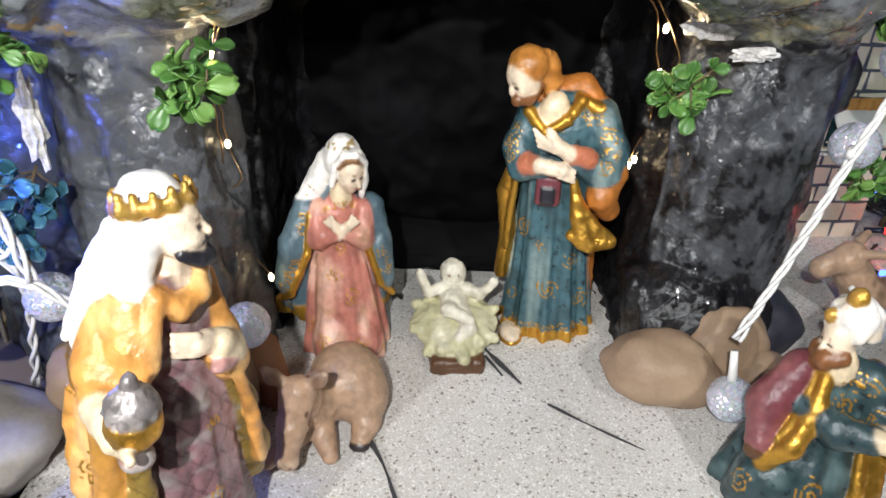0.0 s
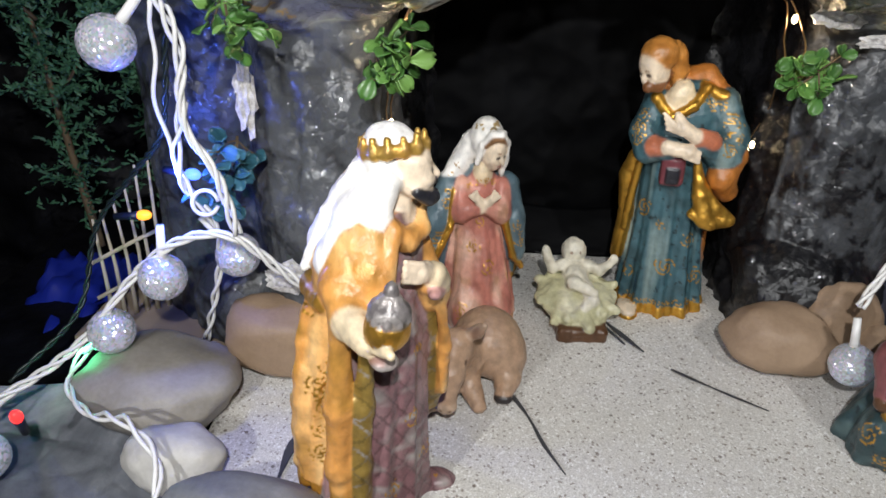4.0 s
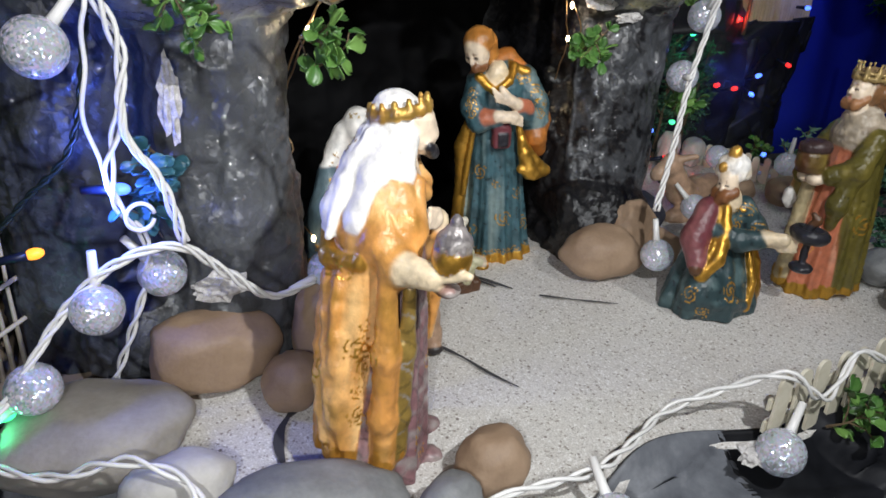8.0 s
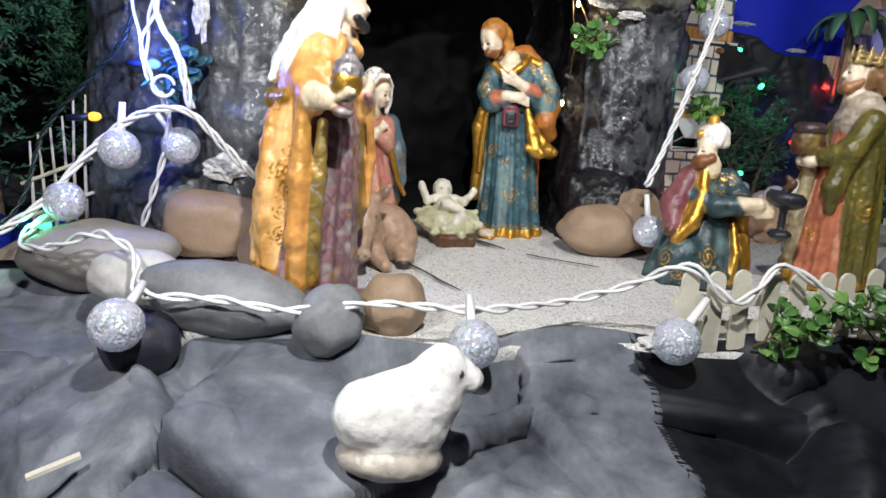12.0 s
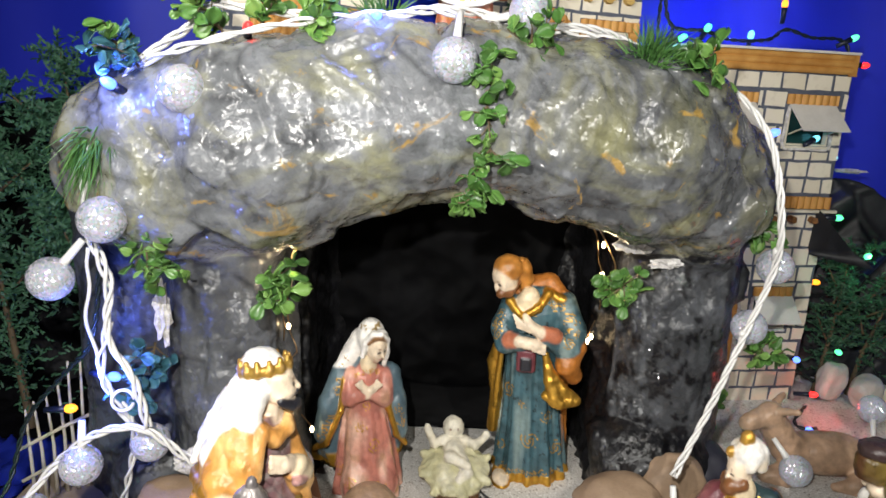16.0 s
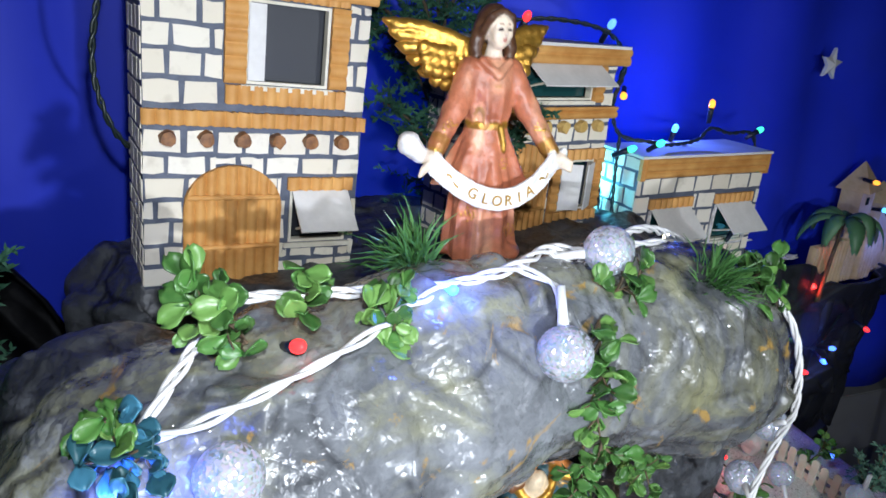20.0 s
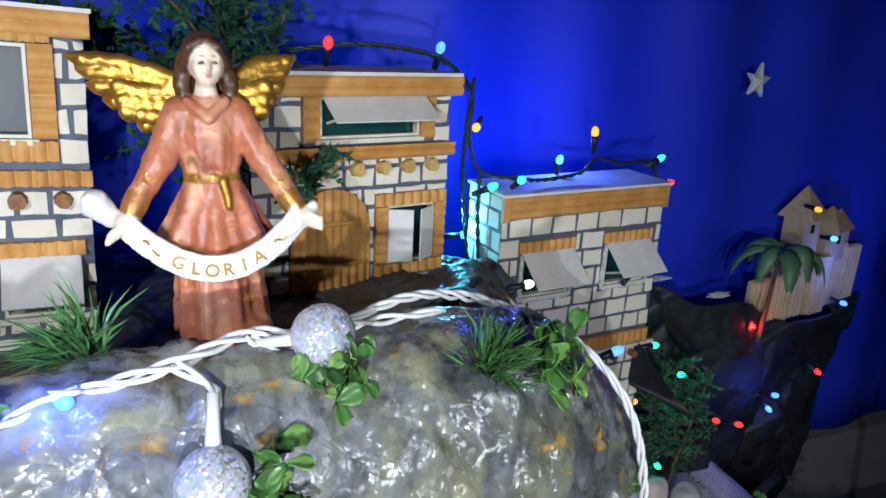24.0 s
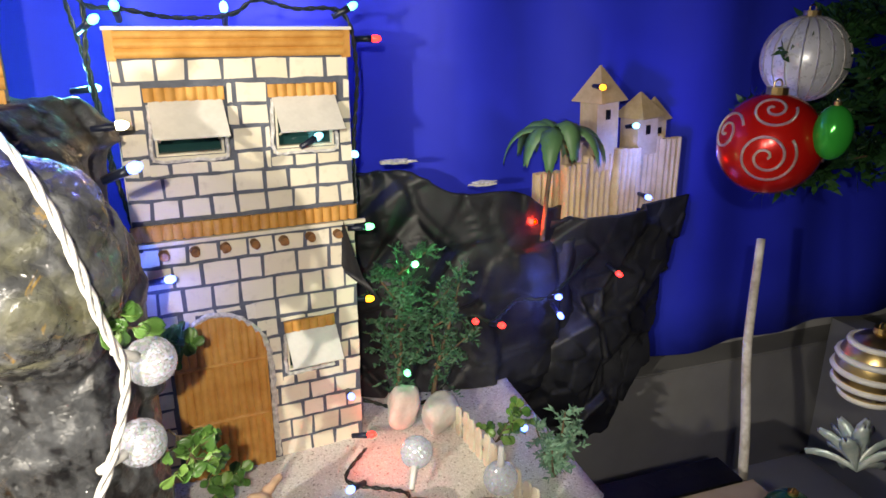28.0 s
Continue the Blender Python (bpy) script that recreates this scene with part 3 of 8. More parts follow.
base_tile = vary("grey_base_tile", (0.22, 0.22, 0.225), (0.29, 0.29, 0.295), 6, 0.5, bump=0.05)
tile_floor = vary("pale_floor_tile", (0.42, 0.42, 0.43), (0.50, 0.50, 0.51), 5, 0.4, bump=0.05)
# dark tone for the unseen walls and ceiling, to keep bounced light low
dim_wall = vary("low_bounce_wall", (0.13, 0.125, 0.12), (0.17, 0.165, 0.16), 5, 0.75, bump=0.05).m
board = vary("tan_card_ground", (0.24, 0.18, 0.125), (0.33, 0.26, 0.19), 14, 0.75)
tarp = vary("blue_plastic_sheet", (0.005, 0.012, 0.16), (0.01, 0.025, 0.28), 12, 0.4)
tarp, wall_paint, base_tile, tile_floor, board, terracotta, plaster_white = (q.m for q in (tarp, wall_paint, base_tile, tile_floor, board, terracotta, plaster_white))

# ---- the setting ----
bm = bmesh.new()
box(bm, -1.3, 1.5, -0.9, 0.80, -0.34, -0.30)
solid("floor", bm, tile_floor, "pale grey tiled room floor under the display", "floor", kind="structure")
# south, west and east walls and the ceiling are unseen, added to close the room
for name, (x0, x1, y0, y1) in (("wall_north", (-1.3, 1.5, 0.75, 0.80)), ("wall_south", (-1.3, 1.5, -0.95, -0.90)), ("wall_west", (-1.35, -1.3, -0.95, 0.80)), ("wall_east", (1.5, 1.55, -0.95, 0.80))):
    bm = bmesh.new()
    box(bm, x0, x1, y0, y1, -0.30, 1.2)
    solid(name, bm, wall_paint if name == "wall_north" else dim_wall, "plain painted room wall in the dark", "wall", kind="structure")
bm = bmesh.new()
box(bm, -1.35, 1.55, -0.95, 0.80, 1.2, 1.25)
solid("ceiling", bm, dim_wall, "plain dark room ceiling, out of view", "ceiling", kind="structure")


def sheet(name, material, nx, ny, fn, thick, label, category, kind="structure", smooth=True):
    """A bent sheet with thickness: fn(u, v) gives a place, u and v from 0 to 1."""
    bm = bmesh.new()
    top = [[bm.verts.new(fn(i / nx, j / ny)) for j in range(ny + 1)] for i in range(nx + 1)]
    for i in range(nx):
        for j in range(ny):
            bm.faces.new((top[i][j], top[i + 1][j], top[i + 1][j + 1], top[i][j + 1]))
    bm.normal_update()
    bmesh.ops.solidify(bm, geom=bm.faces[:], thickness=thick)
    return solid(name, bm, material, label, category, kind=kind, smooth=smooth)


def cloth_at(u, v):
    x = -1.3 + 2.75 * u
    z = -0.052 - 0.012 * math.sin(3 * x) + (0.98 + 0.05) * v if x > 0.3 else -0.28 + 1.26 * v
    hang = 0.4 + 0.6 * v
    y = 0.672 + 0.010 * hang * math.sin(19 * x + 1.5 * math.sin(2.3 * x)) + 0.006 * math.sin(43 * x + 2 * v) + 0.008 * noise.noise((x * 4, v * 2, 0.7))
    return (x, y, z)


sheet("backdrop", cloth.m, 160, 14, cloth_at, 0.002, "deep blue satin cloth hung in soft folds as night sky", "backdrop")

# lower wall behind the cloth on the far side: pale band, grey tile skirting
bm = bmesh.new()
box(bm, 0.30, 1.49, 0.700, 0.748, -0.30, -0.105)
bmesh.ops.bevel(bm, geom=[e for e in bm.edges], offset=0.002, segments=2, affect="EDGES")
solid("baseboard", bm, base_tile, "grey tiled skirting along the room wall", "skirting", kind="structure")
bm = bmesh.new()
box(bm, 1.10, 1.14, -0.2, 0.69, -0.298, -0.06)
solid("trim", bm, base_tile, "pale wall return beside the skirting", "wall", kind="structure")


def edge_y(x):
    """The front edge of the stage floor."""
    return 0.118 + 0.012 * math.sin(17 * x + 0.6) + 0.008 * math.sin(41 * x) + (0.03 if x < -0.12 else 0.0) * min(1, (-0.12 - x) / 0.1)


def ground_z(y):
    """The crib floor falls gently from the cave to its front edge."""
    return -0.06 * max(0.0, 0.36 - y)


def floor_at(u, v):
    x = -0.20 + 0.74 * u
    y0 = edge_y(x) + 0.035 * min(1, max(0, (-0.03 - x) / 0.08)) + (0.28 * max(0, (x - 0.36) / 0.18) ** 1.2)
    y = y0 + (0.63 - y0) * v
    return (x, y, ground_z(y) + 0.0012 * noise.noise((x * 30, y * 30, 2.0)))


sheet("ground", floor_stone.m, 84, 44, floor_at, 0.012, "pale gritty stone-chip floor of the crib", "ground")

bm = bmesh.new()
box(bm, -0.42, 0.535, 0.285, 0.655, -0.298, -0.0145)
solid("stage_base", bm, black_paper.m, "black paper covered base box under the crib floor", "stage", kind="structure")
bm = bmesh.new()
box(bm, -0.318, -0.19, 0.312, 0.60, -0.012, -0.004)
solid("card_ground", bm, board, "tan card laid on the base beside the grotto", "ground", kind="structure")


def crease(p, s, seed=0.0):
    a = abs(noise.noise((p[0] * s + seed, p[1] * s, p[2] * s))) * 2
    b = abs(noise.noise((p[0] * s * 2.3, p[1] * s * 2.3 + seed, p[2] * s * 2.3)))
    return a + 0.5 * b - 0.45


def fold(p, size, seed):
    """Sharp flat folds of crumpled sheet, -0.5 to 0.5, with a narrow groove along each crease."""
    q = Vector(p) / size + Vector((seed, 0.3, 1.7))
    d, near = noise.voronoi(q)
    g = Vector((noise.cell(near[0] * 7.1), noise.cell(near[0] * 5.3 + Vector((3, 1, 2))), noise.cell(near[0] * 6.7 + Vector((1, 5, 4)))))
    gap = d[1] - d[0]
    k = min(1.0, gap / 0.07)
    return 0.5 * g.dot(q - near[0]) * k * k * (3 - 2 * k) - 0.10 * math.exp(-(gap / 0.025) ** 2)


def bank_at(u, v, x0=-0.62, x1=0.082):
    """Crumpled bank in front of the stage: a lip, a slope, then a steep fall."""
    x = x0 + (x1 - x0) * u
    reach = 0.035 * min(1, max(0, (-0.03 - x) / 0.08))
    reach += 0.05 * min(1, max(0, (-0.165 - x) / 0.04))
    lip = edge_y(x) + 0.008 + reach
    y = lip - (0.115 + reach) * v - 0.10 * v * v
    z = -0.009 - 0.076 * v ** 0.85 - 0.30 * max(0, v - 0.55) ** 1.3
    if x < -0.2:
        k = min(1, (-0.2 - x) / 0.14)
        y += 0.02 * k * (1 - v)
    p = (x, y * 1.3, z)
    lump = (0.046 * fold(p, 0.12, 3.0) + 0.007 * fold(p, 0.045, 8.0)) * min(1, 4 * v + 0.04)
    return (x, y - 0.6 * lump, z + lump)


sheet("front_bank", bank_paper.m, 300, 110, bank_at, 0.003, "dark grey crumpled painted paper bank like rock", "rock bank", kind="structure")
sheet("black_bank", black_bank.m, 160, 90, lambda u, v: bank_at(u, v, 0.078, 0.62), 0.003, "black crumpled paper bank below the picket fence", "rock bank", kind="structure")

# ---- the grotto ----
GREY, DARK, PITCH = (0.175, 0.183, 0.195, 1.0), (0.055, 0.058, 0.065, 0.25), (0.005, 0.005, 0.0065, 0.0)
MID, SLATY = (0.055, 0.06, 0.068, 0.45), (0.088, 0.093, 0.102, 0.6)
g = Clay()
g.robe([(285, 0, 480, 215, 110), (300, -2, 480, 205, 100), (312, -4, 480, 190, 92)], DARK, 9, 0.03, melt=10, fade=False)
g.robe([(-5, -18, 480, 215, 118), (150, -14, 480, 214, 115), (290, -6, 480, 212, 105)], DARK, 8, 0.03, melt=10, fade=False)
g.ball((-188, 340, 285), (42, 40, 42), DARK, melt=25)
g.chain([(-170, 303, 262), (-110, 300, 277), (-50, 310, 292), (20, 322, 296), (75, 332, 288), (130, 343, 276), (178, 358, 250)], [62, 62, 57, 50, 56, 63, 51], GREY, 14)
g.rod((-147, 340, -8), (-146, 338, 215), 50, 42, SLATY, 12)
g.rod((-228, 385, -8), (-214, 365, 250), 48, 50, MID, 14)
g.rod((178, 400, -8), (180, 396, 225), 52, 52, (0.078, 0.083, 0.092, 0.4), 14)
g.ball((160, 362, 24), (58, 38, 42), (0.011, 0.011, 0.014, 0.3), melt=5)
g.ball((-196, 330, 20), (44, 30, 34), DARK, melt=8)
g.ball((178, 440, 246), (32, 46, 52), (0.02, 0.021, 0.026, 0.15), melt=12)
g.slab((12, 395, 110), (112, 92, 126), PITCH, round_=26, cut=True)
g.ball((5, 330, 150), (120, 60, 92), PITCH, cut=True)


def grotto_stir(pts, quads):
    n = point_normals(pts, quads)
    drape = np.clip((205 - pts[:, 2]) / 40, 0, 1) * (pts[:, 1] < 372)
    tall = pts * np.array((1, 1, 0.28))
    push = 13 * facets(pts, 46.0, 3) * (1 - 0.6 * drape) + 3.0 * facets(pts + 7, 19.0, 8) * (1 - 0.7 * drape) + 1.2 * facets(pts + 3, 8.5, 11) * (1 - 0.5 * drape)
    push = push + drape * (6 * facets(tall, 26.0, 5) + 1.5 * facets(tall + 9, 11.0, 7) + 0.5 * (2 * hash_noise(tall / 4.0, 6) - 1)) + 0.6 * (2 * hash_noise(pts / 7.0, 4) - 1)
    return pts + n * push[:, None]


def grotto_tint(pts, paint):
    # inside of the cave, on any form, coloured near black
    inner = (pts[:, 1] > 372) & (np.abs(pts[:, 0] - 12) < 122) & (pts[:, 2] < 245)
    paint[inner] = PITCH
    # colour darker past about x = 62 mm, with a ragged edge
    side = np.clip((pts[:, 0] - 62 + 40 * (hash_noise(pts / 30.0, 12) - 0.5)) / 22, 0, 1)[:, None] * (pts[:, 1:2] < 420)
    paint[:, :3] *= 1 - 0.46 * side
    paint[:, :3] *= (0.75 + 0.5 * hash_noise(pts / 26.0, 5))[:, None]
    # torn black flakes on the far pillar
    tall = pts * np.array((1, 1, 0.6))
    flake = hash_noise(tall / 7.0, 21) * 0.6 + hash_noise(tall / 3.2, 22) * 0.4
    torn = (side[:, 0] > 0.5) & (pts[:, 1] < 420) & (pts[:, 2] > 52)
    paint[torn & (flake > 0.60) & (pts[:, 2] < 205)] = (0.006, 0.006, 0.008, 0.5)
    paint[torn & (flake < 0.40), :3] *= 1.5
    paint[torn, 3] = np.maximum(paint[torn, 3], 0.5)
    return paint


grotto = thing("grotto", "grey varnished crumpled paper rock grotto with black cave", "grotto")
NAMES = ["rock_top", "rock_body", "shoulder"] + ["arch"] * 6 + ["near_pillar", "outer_pillar", "far_pillar", "foot_rock", "side_rock", "end_rock", "cave", "cave_mouth"]
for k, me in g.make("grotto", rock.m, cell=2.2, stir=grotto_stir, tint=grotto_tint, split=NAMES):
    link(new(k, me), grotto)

# creased black lining at the back of the cave
def lining_at(u, v):
    x, z = -0.105 + 0.235 * u, 0.002 + 0.225 * v
    tri = lambda q: abs(q - math.floor(q) - 0.5)
    y = 0.481 - 0.0035 * tri(u * 3 + 0.2) - 0.0030 * tri(v * 4 + 0.1) + 0.003 * crease((u, v, 0.3), 9.0)
    return (x, y, z)


sheet("cave_lining", lining_paper.m, 80, 70, lining_at, 0.002, "folded black paper lining at the back of the cave", "lining", kind="")
sheet("lining_fold", lining_paper.m, 60, 16, lambda u, v: (-0.103 + 0.231 * u, 0.452 + 0.022 * v ** 1.6 + 0.0015 * crease((u, v, 0.8), 8.0), 0.001 + (0.036 + 0.003 * math.sin(9 * u)) * v), 0.0015, "dark slate paper band folded along the cave floor", "lining", kind="")


def crag_at(u, v):
    a = math.pi * (1.0 - u)
    x = 0.500 + 0.135 * math.cos(a) + 0.012 * noise.noise((u * 5, v * 5, 1.0))
    y = 0.640 - 0.055 * math.sin(a) - 0.02 * v * (1 - v)
    z = -0.03 + (0.262 - 0.26 * max(0, x - 0.40) + 0.006 * math.sin(23 * u)) * v
    k = 1.5 * fold((x, y, z), 0.105, 2.0) + 0.3 * fold((x, y, z), 0.038, 5.0)
    return (x, y - 0.026 * k, z + 0.006 * k)


sheet("far_crag", crag_paper.m, 120, 90, crag_at, 0.003, "dark crumpled paper crag against the blue cloth", "rock", kind="")


def hanging_crag_at(u, v):
    x = 0.575 + 0.21 * u - 0.02 * (1 - v)
    y = 0.615 + 0.035 * u - 0.03 * math.sin(math.pi * u)
    bottom = -0.055 - 0.05 * math.sin(math.pi * min(1, u * 1.1)) + 0.02 * noise.noise((u * 7, 0.3, 0.0))
    z = bottom + (0.162 - bottom) * v
    k = 1.5 * fold((x, y, z), 0.090, 7.0) + 0.3 * fold((x, y, z), 0.034, 9.0)
    return (x + 0.02 * (v - 0.5) * (u - 0.3), y - 0.026 * k, z)


sheet("castle_crag", crag_paper.m, 100, 100, hanging_crag_at, 0.003, "dark crumpled paper cliff hung under the castle", "rock", kind="")


def peak_at(u, v):
    x = -1.02 + 0.82 * u
    top = float(np.interp(x, (-1.02, -0.62, -0.46, -0.36, -0.30, -0.25, -0.20), (0.30, 0.31, 0.27, 0.285, 0.318, 0.245, 0.13))) + 0.006 * noise.noise((x * 40, 0.2, 0.5))
    return (x, 0.560 + 0.02 * crease((x, v, 0.5), 12.0), -0.28 + (top + 0.28) * v)


sheet("black_peak", black_paper.m, 110, 50, peak_at, 0.003, "black crumpled paper peak behind the grotto", "rock", kind="")


# ---- stones ----
def stone(label, c, size, material, turn=0.0, tilt=0.0, seed=0, square=0.0):
    bm = bmesh.new()
    bmesh.ops.create_icosphere(bm, subdivisions=4, radius=1.0)
    for v in bm.verts:
        d = v.co.normalized()
        k = 1 + 0.16 * noise.noise(d * 1.1 + Vector((seed, 2, 1))) + 0.07 * noise.noise(d * 2.6 + Vector((1, seed, 5))) + 0.012 * noise.noise(d * 9)
        e = 1 / max(abs(d.x), abs(d.y), abs(d.z))
        v.co = d * k * (1 + square * (min(e, 1.25) - 1))
    bmesh.ops.transform(bm, matrix=Matrix.Diagonal((*[s * 0.5 for s in size], 1)), verts=bm.verts)
    return solid("stone", bm, material.m, label, "stone", "stones round the crib", smooth=True, at=pose(c[0], c[1], c[2] + 0.6 * ground_z(c[1]), 0, tilt, turn))


stone("tan river stone on the crib floor", (0.139, 0.318, 0.019), (0.070, 0.045, 0.045), tan_stone, -8, 5, 1)
stone("tan upright river stone beside the grotto foot", (0.178, 0.331, 0.026), (0.054, 0.034, 0.056), tan_stone, 10, 12, 2)
stone("tan river stone behind the light ball", (0.198, 0.318, 0.014), (0.040, 0.040, 0.034), tan_stone, 40, 0, 3)
stone("navy black smooth stone at the grotto foot", (0.212, 0.362, 0.020), (0.060, 0.045, 0.050), dark_stone, 20, 0, 4)
stone("tan squared river stone before the grotto pillar", (-0.167, 0.292, 0.023), (0.074, 0.044, 0.048), tan_stone, 0, 2, 5, 0.6)
stone("tan flat stone standing on edge by the pillar", (-0.108, 0.290, 0.026), (0.030, 0.026, 0.056), tan_stone, 0, 0, 6, 0.4)
stone("tan stone half hidden behind the robed figurine", (-0.132, 0.258, 0.012), (0.040, 0.036, 0.036), tan_stone, 30, 0, 7)
stone("large taupe flat river stone at the floor edge", (-0.236, 0.258, 0.010), (0.096, 0.078, 0.044), taupe_stone, -6, 0, 8)
stone("white river stone at the floor edge", (-0.203, 0.200, 0.012), (0.052, 0.036, 0.034), white_stone, -8, 0, 9)
stone("long grey river stone at the front edge", (-0.148, 0.163, 0.010), (0.090, 0.048, 0.042), grey_stone, -8, 6, 10)
stone("small grey stone leaning at the front edge", (-0.093, 0.136, 0.008), (0.040, 0.030, 0.040), grey_stone, 30, -25, 11)
stone("tan rounded stone at the front edge", (-0.058, 0.157, 0.008), (0.038, 0.034, 0.040), tan_stone, 0, 0, 12)
stone("dark grey wedge stone under the white cable", (-0.190, 0.148, -0.010), (0.040, 0.036, 0.040), dark_stone, 0, 0, 13)
stone("brown stone by the side of the crib floor", (0.352, 0.245, 0.012), (0.044, 0.034, 0.032), taupe_stone, 15, 0, 14)
stone("blue-grey stone by the side of the crib floor", (0.352, 0.215, 0.014), (0.046, 0.038, 0.032), grey_stone, -20, 0, 15)
stone("pale tan stone near the picket fence", (0.330, 0.180, 0.008), (0.040, 0.032, 0.024), taupe_stone, 10, 0, 16)
stone("white plaster lump behind the small trees", (0.414, 0.532, 0.024), (0.028, 0.022, 0.038), white_stone, 10, 12, 17, 0.7)
stone("white plaster lump between the small trees", (0.446, 0.522, 0.018), (0.036, 0.026, 0.030), white_stone, 30, -14, 18, 0.7)
stone("tan stone by the low fence", (0.388, 0.400, 0.012), (0.040, 0.032, 0.030), tan_stone, 0, 0, 19)
stone("tan stone by the low fence", (0.432, 0.378, 0.012), (0.044, 0.034, 0.032), tan_stone, 40, 0, 20)
stone("brown stone by the low fence", (0.462, 0.350, 0.010), (0.036, 0.034, 0.028), taupe_stone, 10, 0, 21)

# ---- painted resin figurines, each one mesh ----
TEAL, TEALD, PALE = (0.05, 0.115, 0.14, 0), (0.028, 0.055, 0.062, 0), (0.30, 0.38, 0.36, 0)
GOLD, DULL = (0.66, 0.36, 0.06, 0.85), (0.40, 0.22, 0.03, 0.6)
OCHRE, ORANGE = (0.42, 0.15, 0.03, 0), (0.64, 0.30, 0.08, 0)
SKIN, CREAM, WHITE = (0.80, 0.66, 0.50, 0), (0.72, 0.59, 0.40, 0), (0.86, 0.84, 0.80, 0)
MAUVE, ROSE, PEACH = (0.22, 0.115, 0.125, 0), (0.50, 0.19, 0.145, 0), (0.72, 0.42, 0.31, 0)
SLATE, HAIR, BEARD, BLACK = (0.075, 0.125, 0.155, 0), (0.50, 0.21, 0.045, 0), (0.22, 0.09, 0.035, 0), (0.02, 0.02, 0.026, 0)
OLIVE, MAROON, RUST = (0.10, 0.085, 0.018, 0), (0.15, 0.04, 0.05, 0), (0.46, 0.15, 0.08, 0)
FUR, UMBER, IVORY, HAY = (0.42, 0.35, 0.26, 0), (0.10, 0.045, 0.02, 0), (0.74, 0.70, 0.58, 0), (0.55, 0.53, 0.33, 0)
FAWN, BRONZE, CLAY = (0.46, 0.30, 0.20, 0), (0.20, 0.15, 0.10, 0.35), (0.80, 0.78, 0.74, 0)


def like(paint, colour, reach=0.07):
    return np.abs(paint[:, :3] - np.array(colour[:3])).sum(1) < reach


def florets(pts, paint, on, size, share, colour, seed, reach=0.07):
    """Scattered raised ornaments on one paint."""
    m = hash_noise(pts / size, seed) * (0.6 + 0.4 * hash_noise(pts / size * 2.7, seed + 1))
    k = (m > share) & like(paint, on, reach)
    paint[k] = colour


def hem(pts, paint, on, z, colour, seed, reach=0.07):
    k = (pts[:, 2] < z * (0.7 + 0.6 * hash_noise(pts / 5.0, seed))) & like(paint, on, reach)
    paint[k] = colour


def worn(pts, paint, on, colour, amount, seed, reach=0.07, stretch=4.0):
    k = np.clip((hash_noise(pts / np.array((9.0, 9.0, 9.0 * stretch)), seed) - 0.5) * 2.4, 0, 1) * amount * like(paint, on, reach)
    paint[:] = paint * (1 - k[:, None]) + np.array(colour) * k[:, None]


def face(f, c, look_at, size, skin=SKIN, down=0.0):
    """A head with brow, cheeks, nose, lips and chin. look_at: the way it faces in the plane; down: degrees bowed. Gives back a finder of places on it."""
    d, up, c = Vector((*look_at, 0)).normalized(), Vector((0, 0, 1)), Vector(c)
    s = Vector((-d.y, d.x, 0))
    a = radians(down)
    d, up = d * math.cos(a) - up * math.sin(a), up * math.cos(a) + d * math.sin(a)

    def at(ahead, side, high):
        return c + (d * ahead + s * side + up * high) * size

    f.rod(at(0, 0, 0.3), at(0.08, 0, -0.25), size * 0.95, size * 0.88, skin, 2)
    f.ball(at(0.42, 0, -0.72), size * 0.5, skin, melt=2.5)
    for k in (-0.4, 0.4):
        f.ball(at(0.56, k, -0.22), size * 0.4, skin, melt=2)
        f.rod(at(0.82, k * 0.45, 0.3), at(0.72, k * 1.3, 0.26), size * 0.13, size * 0.12, skin, 1)
    f.rod(at(0.9, 0, 0.22), at(1.14, 0, -0.2), size * 0.1, size * 0.17, skin, 0.8)
    f.ball(at(0.86, 0, -0.55), size * 0.19, skin, melt=1)
    return at


def eyes(pts, paint, at, size):
    for k in (-0.36, 0.36):
        dab(pts, paint, at(0.92, k * 0.85, 0.06), size * 0.12, (0.05, 0.03, 0.025, 0))
        dab(pts, paint, at(0.88, k * 1.2, 0.06), size * 0.11, (0.05, 0.03, 0.025, 0))
        for j in range(3):
            dab(pts, paint, at(0.9, k * (0.6 + 0.35 * j), 0.38), size * 0.07, (0.42, 0.27, 0.18, 0))
    dab(pts, paint, at(1.0, 0, -0.55), size * 0.17, (0.55, 0.24, 0.18, 0))


def ripple(amount, size, seed):
    def stir(pts, quads):
        n = point_normals(pts, quads)
        return pts + n * (amount * (2 * hash_noise(pts / size, seed) - 1) + 0.5 * amount * (2 * hash_noise(pts / (0.45 * size), seed + 1) - 1))[:, None]
    return stir


def figurine(name, f, at, label, category="figurine", tint=None, stir=None, cell=1.1):
    ob = new(name, f.make(name, resin.m, cell, tint, stir or ripple(0.4, 4.0, 4)))
    fall = ground_z(at.translation.y) if 0 <= at.translation.z < 0.01 else 0.0
    ob.matrix_basis = Matrix.Translation((0, 0, fall)) @ at @ Matrix.Diagonal((1, 1, 1 - fall / 0.15, 1))
    return tagged(ob, label, category, "crib figures")


